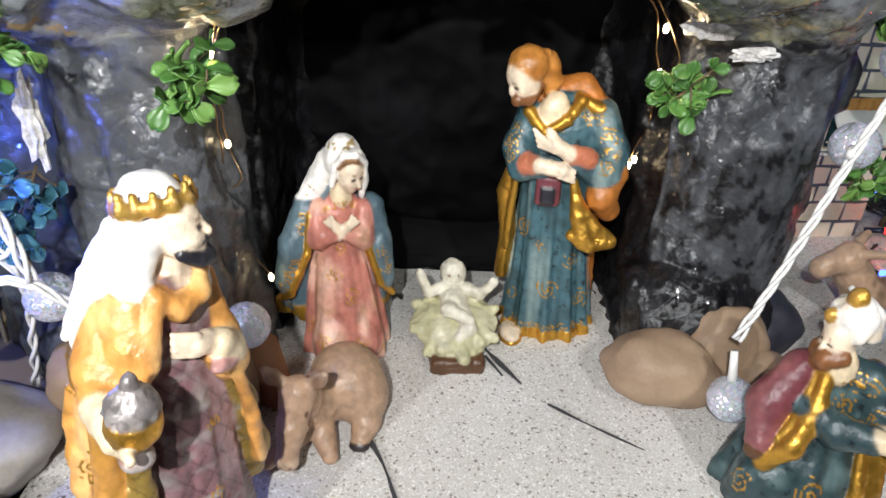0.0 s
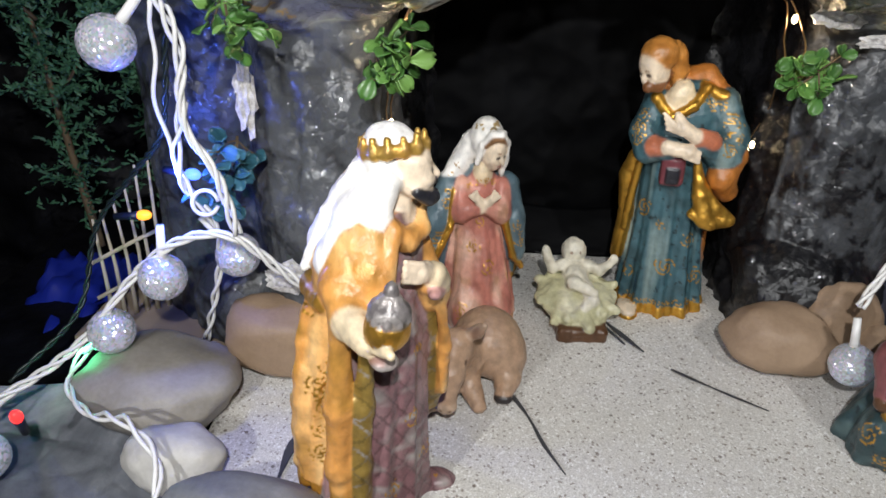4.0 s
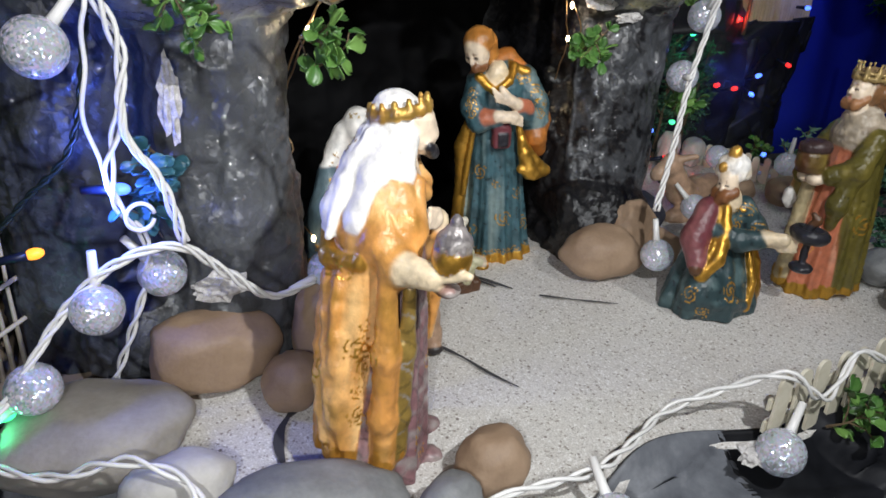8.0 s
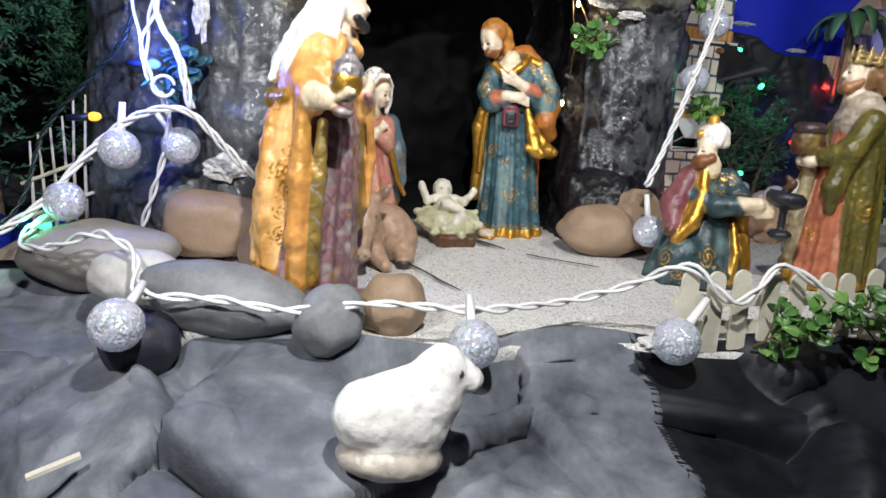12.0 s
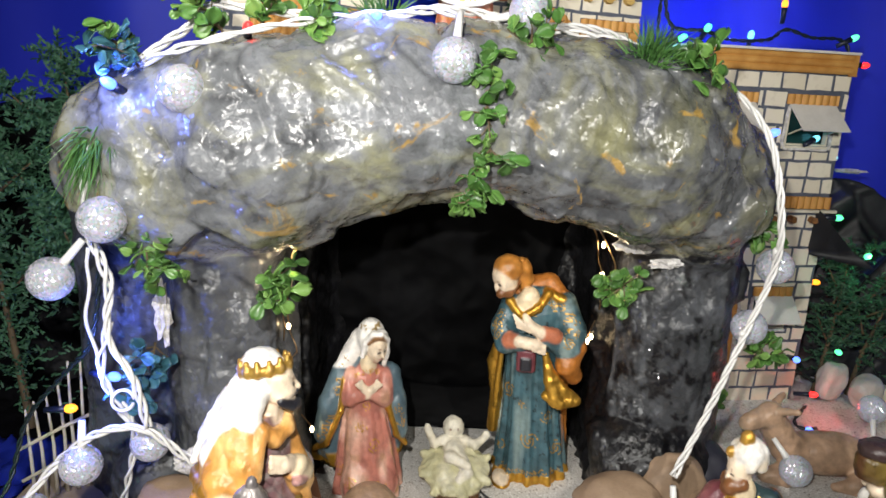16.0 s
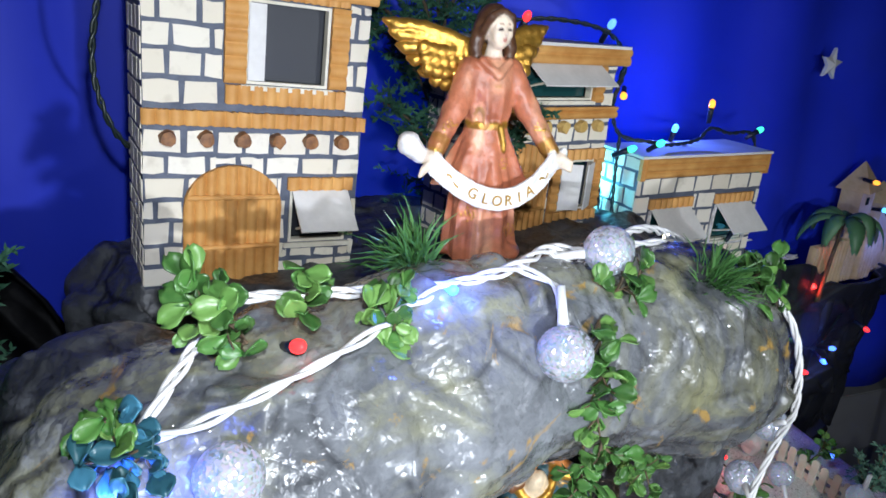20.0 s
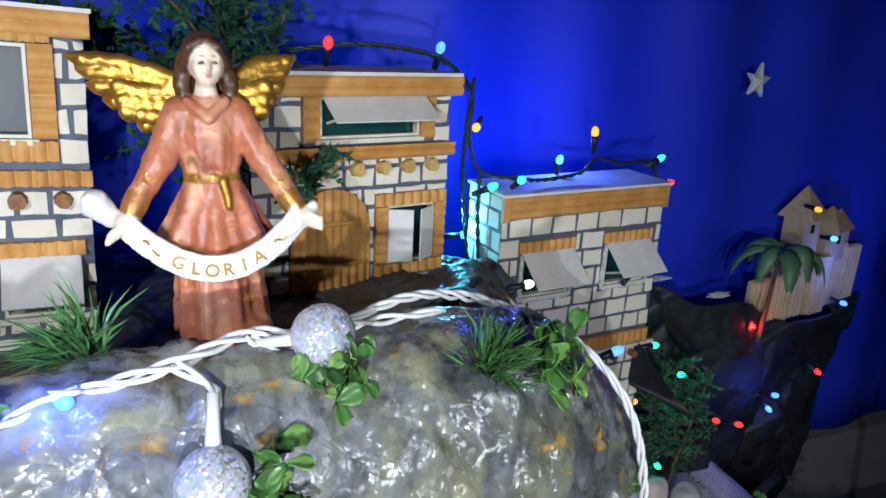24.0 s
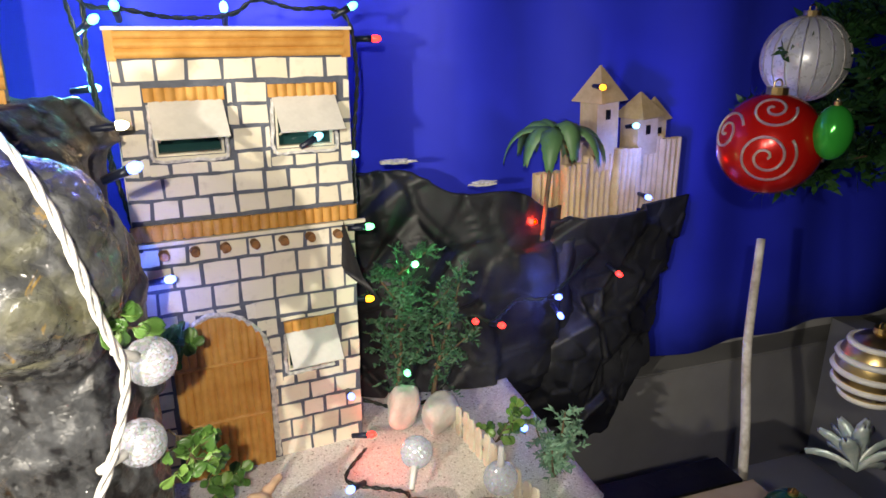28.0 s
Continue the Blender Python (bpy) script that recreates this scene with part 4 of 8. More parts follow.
def circlet(f, c, r, h, paint, tilt=0.0, points=11, stone=None):
    """A crown: a band and its knobs, tipped back by tilt degrees."""
    m = Matrix.Translation(c) @ Matrix.Rotation(radians(tilt), 4, "X")
    ring = [2 * math.pi * k / 24 for k in range(25)]
    for z, w in ((0.0, 1.3), (h * 0.35, 1.1)):
        f.chain([m @ Vector((r * math.cos(a), r * 1.05 * math.sin(a), z)) for a in ring], [w] * 25, paint, 1)
    for k in range(points):
        a = 2 * math.pi * (k + 0.5) / points
        q = Vector((r * 1.03 * math.cos(a), r * 1.08 * math.sin(a), 0))
        f.rod(m @ q, m @ (q + Vector((0, 0, h * 0.75))), 1.9, 1.2, paint, 1)
        f.ball(m @ (q + Vector((0, 0, h))), 1.2, paint, melt=0.8)
        if stone:
            f.ball(m @ (q * 1.08 + Vector((0, 0, h * 0.3))), 1.3, stone, melt=0.4)


def scroll(pts, paint, c, size, turn=0.0, colour=GOLD, arms=2):
    """A curling raised ornament round a spot of the skin."""
    d = pts - np.array(c, np.float32)
    away = np.array((c[0], c[1]), np.float32)
    away = away / max(1e-3, float(np.linalg.norm(away)))
    a, b = -d[:, 0] * away[1] + d[:, 1] * away[0], d[:, 2]
    r = np.sqrt(a * a + b * b) / size
    th = np.arctan2(b, a) + turn
    near = (np.sqrt((d ** 2).sum(1)) < 1.5 * size) & (r < 0.95 + 0.15 * np.sin(5 * th)) & ((np.abs(np.sin(0.5 * arms * th + 7.0 * r)) < 0.42) | (r < 0.12)) & (hash_noise(pts / 1.7, 7) > 0.27)
    paint[near] = colour


def trail(pts, paint, line, size, seed, colour=GOLD):
    """Ornaments strewn along a line."""
    rng = random.Random(seed)
    for a, b in zip(line[:-1], line[1:]):
        n = max(1, int((Vector(b) - Vector(a)).length / (1.5 * size)))
        for k in range(n):
            scroll(pts, paint, Vector(a).lerp(Vector(b), (k + 0.5) / n), size * rng.uniform(0.8, 1.15), rng.uniform(0, 6.3), colour, rng.choice((2, 4)))


def slant(x=0.0, y=0.0):
    m = Matrix.Identity(4)
    m[0][2], m[1][2] = x, y
    return m


# bearded man in blue-green robe, bowed, hands crossed on his chest
f = Clay()
f.robe([(0, 2, 1, 33, 27), (10, 2, 1, 31, 25), (55, 1, 0, 26, 22), (98, 0, 0, 23, 20), (125, 1, 1, 25, 20), (148, 4, 3, 23, 18), (160, 6, 4, 16, 14), (167, 5, 3, 9, 8)], TEAL, 11, 0.075, 0.004, melt=4)
f.robe([(20, 4, 13, 29, 21), (70, 6, 13, 26, 20), (125, 7, 11, 26, 17), (158, 8, 7, 19, 12)], OCHRE, 9, 0.06, melt=3)
f.chain([(-20, -4, 156), (-6, 6, 166), (12, 8, 167), (26, 2, 154)], [6, 8, 9, 8], OCHRE, 3)
f.chain([(10, -4, 164), (24, -6, 158), (30, -4, 148)], [3.4, 3.4, 3], GOLD, 1.5)
f.chain([(-20, -12, 157), (-9, -20, 146), (4, -18, 154), (12, -8, 164)], [3, 2.6, 3, 3.2], GOLD, 1.5)
f.ball((-5, -12, 157), (9, 7, 13), CREAM, (0, 20, 0), 2)
joseph = face(f, (-24, -17, 178), (-0.80, -0.60), 10.5, down=34)
f.ball((-22.5, -15.5, 185), (12.6, 12.4, 11.6), HAIR, (0, -20, 0), 1.0)
f.chain([(-12, -6, 183), (-8, -4, 174), (-8, -6, 166)], [9, 7, 4], HAIR, 1.5)
for k in range(6):
    f.rod((-27 + 2 * k, -20 + 4.5 * k, 188 - 0.6 * k * k), (-12 + 1.2 * k, -10 + 3 * k, 191 - 2.6 * k), 2.2, 3.0, HAIR, 0.8)
f.chain([(-16, -12, 172), (-21, -18, 167), (-27, -22, 166)], [4, 5, 4.2], BEARD, 1.5)
f.chain([(26, 0, 152), (33, -6, 132), (30, -14, 122), (12, -24, 132)], [11, 12, 11, 7], TEAL, 4)
f.chain([(-18, -4, 152), (-25, -11, 134), (-22, -18, 124), (-8, -26, 128)], [10, 10, 9, 7], TEAL, 4)
f.rod((18, -23, 133), (10, -26, 136), 7.2, 6.4, RUST, 1.5)
f.rod((-18, -23, 127), (-12, -26, 128), 7.0, 6.2, RUST, 1.5)
f.chain([(8, -28, 137), (-2, -29, 143), (-6, -27, 150)], [5, 4.6, 2.6], SKIN, 1)
for k in range(4):
    f.rod((-2 - 1.6 * k, -31, 139 + 1.6 * k), (-12 - 1.2 * k, -30, 142 + 3.2 * k), 1.9, 1.4, SKIN, 0.6)
f.chain([(-10, -29, 129), (4, -31, 128), (9, -30, 125)], [5, 4.6, 2.6], SKIN, 1)
for k in range(3):
    f.rod((2, -33, 130 - 2.6 * k), (11, -31, 127 - 2.8 * k), 1.9, 1.5, SKIN, 0.6)
f.slab((-4, -24, 112), (8, 5, 10), MAROON, (0, 0, 0), 3, 1.5)
f.slab((-4, -28.5, 110), (4.5, 2, 5.5), BLACK, (0, 0, 0), 1, 0.6)
f.chain([(38, -12, 120), (30, -18, 108), (36, -10, 96)], [8, 9, 8], OCHRE, 4)
f.chain([(12, -24, 118), (17, -26, 96), (22, -27, 82)], [2.6, 5, 7], GOLD, 2)
f.chain([(16, -25, 106), (28, -25, 88), (36, -22, 80)], [2.6, 4.5, 6], GOLD, 2)
f.chain([(14, -28, 84), (26, -30, 79), (40, -24, 80)], [3.6, 4, 3.4], GOLD, 1.5)
f.chain([(-28, -10, 120), (-32, -4, 100), (-30, 1, 70), (-33, 4, 36)], [4, 6, 5, 5], GOLD, 2)
f.chain([(-25, -14, 116), (-28, -10, 92), (-30, -4, 60)], [2, 2.4, 2.2], GOLD, 1)
f.ball((-22, -24, 4), (7, 11, 4), SKIN, (0, 0, 20), 1)
f.ball((-22, -24, 1), (8, 12, 2.5), UMBER, (0, 0, 20), 0.5)


def tint(p, c):
    worn(p, c, TEAL, PALE, 0.95, 3, 0.07, 6.0)
    worn(p, c, TEAL, TEALD, 0.75, 7, 0.12, 1.2)
    florets(p, c, TEAL, 3.0, 0.66, (0.02, 0.035, 0.04, 0), 15, 0.10)
    hem(p, c, TEAL, 8, GOLD, 2, 0.5)
    trail(p, c, [(-30, -14, 150), (-27, -22, 128)], 5, 1)
    trail(p, c, [(33, -14, 150), (34, -19, 130), (22, -24, 126)], 5, 2)
    trail(p, c, [(-4, -20, 146), (12, -14, 160), (24, -10, 152)], 4.5, 3)
    for q, r, a in (((2, -24, 40), 8, 0), ((-22, -16, 80), 7, 2), ((-28, -10, 30), 7, 1), ((26, -14, 30), 7, 4), ((16, -18, 60), 6, 3), ((-6, -22, 70), 4, 1)):
        scroll(p, c, q, r, a)
    trail(p, c, [(-26, -14, 9), (0, -27, 9), (28, -12, 9)], 4, 5)
    worn(p, c, GOLD, DULL, 0.5, 5, 0.3, 1.0)
    worn(p, c, HAIR, (0.30, 0.11, 0.02, 0), 0.8, 6, 0.07, 0.5)
    eyes(p, c, joseph, 10.5)
    return c


figurine("crib_figurine", f, pose(0.078, 0.390, 0, 0, 0, -10) @ slant(-0.05) @ Matrix.Diagonal((0.92, 0.96, 0.965, 1)), "standing bearded resin figurine in blue-green robe, gold cloak lining", tint=tint)

# kneeling woman in white veil
f = Clay()
f.robe([(0, 5, -8, 31, 26), (10, 5, -8, 30, 26), (40, 3, -6, 25, 21), (66, 1, -3, 20, 15), (92, 2, -1, 18, 12), (104, 3, -1, 9, 8)], ROSE, 8, 0.085, 0.006, melt=4)
f.ball((-7, -26, 13), (13, 12, 15), ROSE, melt=6)
f.ball((18, -24, 12), (12, 11, 14), ROSE, melt=6)
f.robe([(26, -6, 9, 43, 20), (33, -6, 9, 45, 21), (60, -3, 8, 34, 18), (92, 1, 5, 24, 13), (107, 2, 3, 14, 9)], SLATE, 8, 0.07, melt=2)
f.robe([(20, -5, 7, 38, 18), (31, -6, 8, 43, 20)], DULL, 8, 0.09, melt=2, fade=False)
f.chain([(-22, -2, 93), (-31, -8, 72), (-36, -8, 50)], [9, 10, 10], SLATE, 4)
f.chain([(24, -2, 93), (29, -8, 72), (33, -8, 50)], [9, 9, 8], SLATE, 4)
f.chain([(-19, -11, 92), (-21, -17, 70), (-34, -17, 44), (-44, -8, 36)], [2.0, 2.0, 2.4, 2.2], GOLD, 1.2)
f.chain([(20, -11, 90), (21, -17, 72), (29, -16, 50), (39, -8, 38)], [2, 2, 2.2, 2], GOLD, 1.2)
f.chain([(-13, -6, 92), (-13, -15, 80), (-2, -19, 84)], [8, 7, 5], ROSE, 3)
f.chain([(18, -6, 92), (17, -15, 80), (6, -19, 84)], [8, 7, 5], ROSE, 3)
for s in (-1, 1):
    f.rod((3 + s * 2, -20, 84), (3 - s * 5, -22, 91), 3.6, 3, SKIN, 1)
    for k in range(3):
        f.rod((3 - s * (3 + k), -22.5, 89), (3 - s * (7 + 2.2 * k), -23, 97 - 1.8 * k), 1.7, 1.2, SKIN, 0.5)
f.ball((3, -7, 104), (7, 6, 9), CREAM)
mary = face(f, (9, -11, 119), (0.62, -0.78), 9.4, down=22)
f.ball((4.5, -4, 124), (13, 13, 14.5), WHITE, (12, 0, 0), 1.2)
f.chain([(-3, -13, 112), (-1, -16, 123), (5, -19.5, 131), (13, -19, 131), (19, -12, 124), (18, -9, 110)], [2.4, 2.4, 2.2, 2.2, 2.4, 2.4], WHITE, 1.2)
f.chain([(2, -18, 124), (7, -20.5, 128.5), (13, -19.5, 128.5), (17, -14, 124)], [1.8, 1.8, 1.8, 1.8], (0.24, 0.12, 0.05, 0), 0.8)
f.chain([(-6, 2, 120), (-13, 2, 108), (-23, -2, 99)], [8, 8, 5], WHITE, 3)
f.chain([(16, -6, 125), (18, -7, 114), (17, -7, 104)], [4, 3.6, 2.6], WHITE, 2)
f.chain([(0, -12, 132), (8, -16, 132), (16, -12, 130)], [2.0, 2, 2], WHITE, 1.2)


def tint(p, c):
    worn(p, c, ROSE, (0.78, 0.50, 0.38, 0), 1.0, 4, 0.07, 3.0)
    worn(p, c, ROSE, (0.36, 0.12, 0.10, 0), 0.6, 14, 0.2, 0.8)
    worn(p, c, SLATE, (0.19, 0.27, 0.30, 0), 0.8, 2)
    for q, r, a in (((10, -30, 45), 6, 0), ((-12, -34, 18), 6, 2), ((14, -35, 14), 6, 1), ((-4, -26, 58), 5.5, 3), ((-24, -20, 22), 5, 1), ((20, -22, 60), 4.5, 5), ((2, -22, 74), 4.5, 2)):
        scroll(p, c, q, r, a)
    trail(p, c, [(-12, -12, 97), (2, -16, 99), (16, -10, 99)], 3.4, 4)
    trail(p, c, [(-26, -16, 66), (-38, -14, 46)], 4.5, 6)
    trail(p, c, [(28, -16, 74), (34, -13, 56)], 4.0, 7)
    trail(p, c, [(-20, -8, 96), (-24, -14, 82)], 4.0, 8)
    worn(p, c, GOLD, DULL, 0.6, 5, 0.3, 1.0)
    k = like(c, WHITE) & (np.abs(p[:, 2] - 134 - 0.1 * p[:, 0]) < 1.4) & (p[:, 1] < -6) & (hash_noise(p / 2.6, 4) > 0.5)
    c[k] = (0.5, 0.36, 0.16, 0.3)
    trail(p, c, [(-16, -6, 110), (-22, -6, 100)], 2.6, 9, DULL)
    eyes(p, c, mary, 9.4)
    return c


figurine("crib_figurine", f, pose(-0.058, 0.364, 0, 0, 0, 8) @ slant(0.03) @ Matrix.Diagonal((0.84, 0.92, 1.02, 1)), "kneeling resin figurine with white veil, slate cloak and rose dress", tint=tint)

# infant in the straw
f = Clay()
f.slab((0, -8, 5), (17, 24, 6), UMBER, (8, 0, 0), 3, 2)
f.ball((0, 0, 16), (27, 27, 10), HAY, (14, 0, 0), 3)
for k in range(22):
    a = 2 * math.pi * k / 22
    r = 25 + 4 * math.sin(k * 2.3)
    f.rod((12 * math.cos(a), 12 * math.sin(a), 15), (r * math.cos(a), r * math.sin(a) - 2, 17 + 6 * math.sin(a) + 3 * math.sin(k * 1.7)), 5, 3.2, HAY, 2)
f.ball((0, 8, 28), (9, 12, 8), IVORY, (20, 0, 0), 3)
f.ball((0, 22, 40), (8.6, 8.6, 9.6), IVORY, melt=1.5)
f.chain([(-8, 14, 33), (-16, 12, 31), (-21, 12, 42)], [4, 3.4, 3], IVORY, 2)
f.chain([(8, 14, 33), (17, 10, 30), (23, 8, 38)], [4, 3.4, 3], IVORY, 2)
f.ball((-22, 12, 45), (3, 2.5, 4), IVORY)
f.ball((25, 8, 41), (3.4, 2.5, 3.4), IVORY)
f.chain([(-4, -2, 27), (-5, -10, 32), (8, -14, 27)], [5.5, 4.6, 3.2], IVORY, 2)
f.chain([(4, -2, 25), (8, -14, 20), (2, -20, 19)], [5.5, 4.4, 3], IVORY, 2)


def tint(p, c):
    worn(p, c, HAY, (0.72, 0.69, 0.52, 0), 0.9, 5, 0.07, 1.0)
    for k in (-3.2, 3.2):
        dab(p, c, (k, 14.2, 42), 1.0, (0.3, 0.2, 0.14, 0))
    return c


figurine("infant_figurine", f, pose(0.016, 0.362, 0, 0, 0, 4), "ivory resin infant figurine lying on pale straw", tint=tint, stir=ripple(0.9, 5.0, 9), cell=1.0)

# standing man in white headscarf and orange cloak, holding an urn
f = Clay()
LINING = (0.30, 0.20, 0.05, 0.3)
f.robe([(0, 3, -6, 36, 27), (8, 3, -6, 34, 26), (45, 1, -5, 29, 23), (92, 0, -3, 24, 19), (128, 0, 0, 20, 14), (150, 0, 1, 13, 10)], MAUVE, 11, 0.06, 0.006, melt=3)
f.robe([(15, -5, 9, 26, 18), (50, -6, 10, 28, 18), (100, -4, 9, 29, 18), (132, -1, 6, 26, 16), (150, 0, 3, 16, 11)], ORANGE, 9, 0.05, 0.016, 1.0, melt=3)
for a0, a1, z0, z1 in ((20, 100, 134, 90), (40, 112, 126, 66), (62, 128, 118, 42), (90, 148, 112, 26), (120, 166, 112, 36), (150, 186, 106, 24)):
    line = [(-5 + 28.5 * math.cos(radians(a0 + (a1 - a0) * k / 6)), 10 + 17.2 * math.sin(radians(a0 + (a1 - a0) * k / 6)), z0 + (z1 - z0) * k / 6) for k in range(7)]
    f.chain(line, [0.8, 1.7, 2.3, 2.6, 2.3, 1.7, 0.8], ORANGE, 4.5)
# shawl over the shoulders, drawn across the back and the right breast
f.chain([(15, 5, 139), (2, 15, 133), (-16, 14, 125), (-24, 4, 117)], [9, 10, 9, 7], ORANGE, 4)
f.chain([(-17, -4, 141), (-20, -10, 130), (-26, -8, 118)], [8, 8, 7], ORANGE, 3)
f.chain([(-12, -12, 146), (-20, -16, 128), (-32, -14, 112)], [3.4, 4.4, 4], ORANGE, 1.6)
f.chain([(-30, 8, 114), (-20, 24, 112), (-4, 29, 118)], [3.4, 4.4, 3.4], GOLD, 2)
# right arm with the urn
f.chain([(-18, 2, 138), (-27, 0, 124), (-33, -10, 117)], [8.5, 8.5, 8], ORANGE, 4)
f.chain([(-35, -12, 117), (-40, -26, 117)], [7, 5.6], CREAM, 2)
for k in range(4):
    f.rod((-38 - 1.4 * k, -26 - 1.5 * k, 118), (-43 - 1.0 * k, -36 - 2 * k, 122), 2.3, 1.8, CREAM, 0.8)
f.chain([(-27, -16, 104), (-27, -18, 76), (-26, -19, 44), (-24, -20, 22)], [3, 4, 4.2, 4], LINING, 4)
f.chain([(-33, -6, 112), (-34, -9, 76), (-32, -11, 44), (-29, -13, 18)], [4.4, 5.6, 5.8, 5.2], ORANGE, 5)
# left arm bent, the open palm on the breast
f.chain([(14, 0, 136), (17, -10, 118), (15, -18, 114), (8, -20, 122)], [8.5, 8, 7, 6], ORANGE, 4)
f.chain([(14, -20, 120), (7, -22, 126)], [6, 5.6], CREAM, 2)
f.ball((1, -21, 129), (7, 3.4, 4.6), SKIN, (0, 18, 20), 1.5)
for k in range(4):
    f.rod((-3, -22, 127 + 2.2 * k), (-11, -19, 128 + 2.7 * k), 1.8, 1.3, SKIN, 0.7)
f.ball((5, -26, 120), (8, 3.4, 2.6), (0.62, 0.34, 0.32, 0), (0, 20, 20), 1)
f.chain([(16, -14, 110), (22, -16, 88), (29, -17, 62), (32, -16, 46)], [5.5, 6.5, 7, 4], LINING, 4)
f.chain([(19, -6, 114), (26, -8, 88), (33, -10, 60)], [4, 4.4, 4], ORANGE, 2)
f.chain([(14, -24, 110), (20, -26, 88), (27, -24, 60)], [2.4, 3, 2.6], ORANGE, 1.6)
# urn
f.ball((-38, -33, 112), (6, 6, 3), (0.22, 0.12, 0.07, 0.1), melt=1)
f.ball((-38, -33, 126), (8.6, 8.4, 9.6), BRONZE, melt=1)
f.ball((-38, -33, 133), (8.2, 8, 4.2), (0.22, 0.2, 0.2, 0.3), melt=0.8)
for k in range(10):
    a = k * 0.628
    f.rod((-38 + 7.8 * math.cos(a), -33 + 7.5 * math.sin(a), 131), (-38 + 3.4 * math.cos(a), -33 + 3.4 * math.sin(a), 138), 1.3, 1.0, (0.34, 0.31, 0.3, 0.3), 0.8)
f.ball((-38, -33, 140), (2.6, 2.6, 3.4), (0.2, 0.18, 0.18, 0.3), melt=0.8)
# head
f.ball((1, -4, 148), (6.5, 6, 11), SKIN)
f.chain([(-12, -8, 148), (-4, -14, 141), (6, -13, 143), (12, -6, 150)], [3.4, 3.8, 3.6, 3], ORANGE, 3)
king = face(f, (2, -7, 166), (0.67, -0.74), 9.2, down=-8)
f.chain([king(0.2, -0.85, -0.7), king(0.75, -0.4, -1.15), king(0.95, 0.0, -1.2), king(0.75, 0.4, -1.15), king(0.2, 0.85, -0.7)], [2.0, 2.6, 3.1, 2.6, 2.0], BLACK, 1)
f.chain([king(1.0, -0.35, -0.42), king(1.08, 0.0, -0.38), king(1.0, 0.35, -0.42)], [0.9, 1.0, 0.9], BLACK, 0.5)
f.ball((-1, 3, 167), (11, 11.2, 13), WHITE, melt=1)
f.chain([(-2, 5, 164), (-6, 15, 148), (-12, 23, 130)], [9.5, 9.5, 9], WHITE, 4)
f.chain([(-7, 1, 160), (-15, 6, 146), (-23, 10, 131)], [7, 8, 7], WHITE, 4)
f.chain([(6, 5, 158), (5, 16, 144), (2, 24, 130)], [7, 8, 7], WHITE, 4)
f.chain([(-9, -5, 163), (-14, -4, 150), (-17, -4, 138)], [5, 6, 5], WHITE, 2)
f.chain([(9, -3, 163), (12, -4, 150), (12, -7, 142)], [4.4, 4.4, 3.4], WHITE, 2)
for k in range(5):
    f.chain([(-10 + 4 * k, 13 + 2 * (2 - abs(k - 2)), 164), (-16 + 5.0 * k, 21 + (2 - abs(k - 2)), 144), (-24 + 5.4 * k, 27 - 1.4 * abs(k - 2) + 1.5 * (k > 1), 122)], [1.6, 2.4, 2.2], WHITE, 2.2)
circlet(f, (0, 1, 172), 12.2, 5.0, (0.55, 0.34, 0.08, 0.6), -16, 13, (0.42, 0.25, 0.08, 0.4))
f.ball((0, 3, 174), (10.8, 11, 7.5), WHITE, melt=0.6)
f.ball((30, -29, 4), (8, 11, 5), MAUVE, (0, 0, 40), 2)
f.ball((6, -33, 3), (7, 10, 4), MAUVE, melt=2)


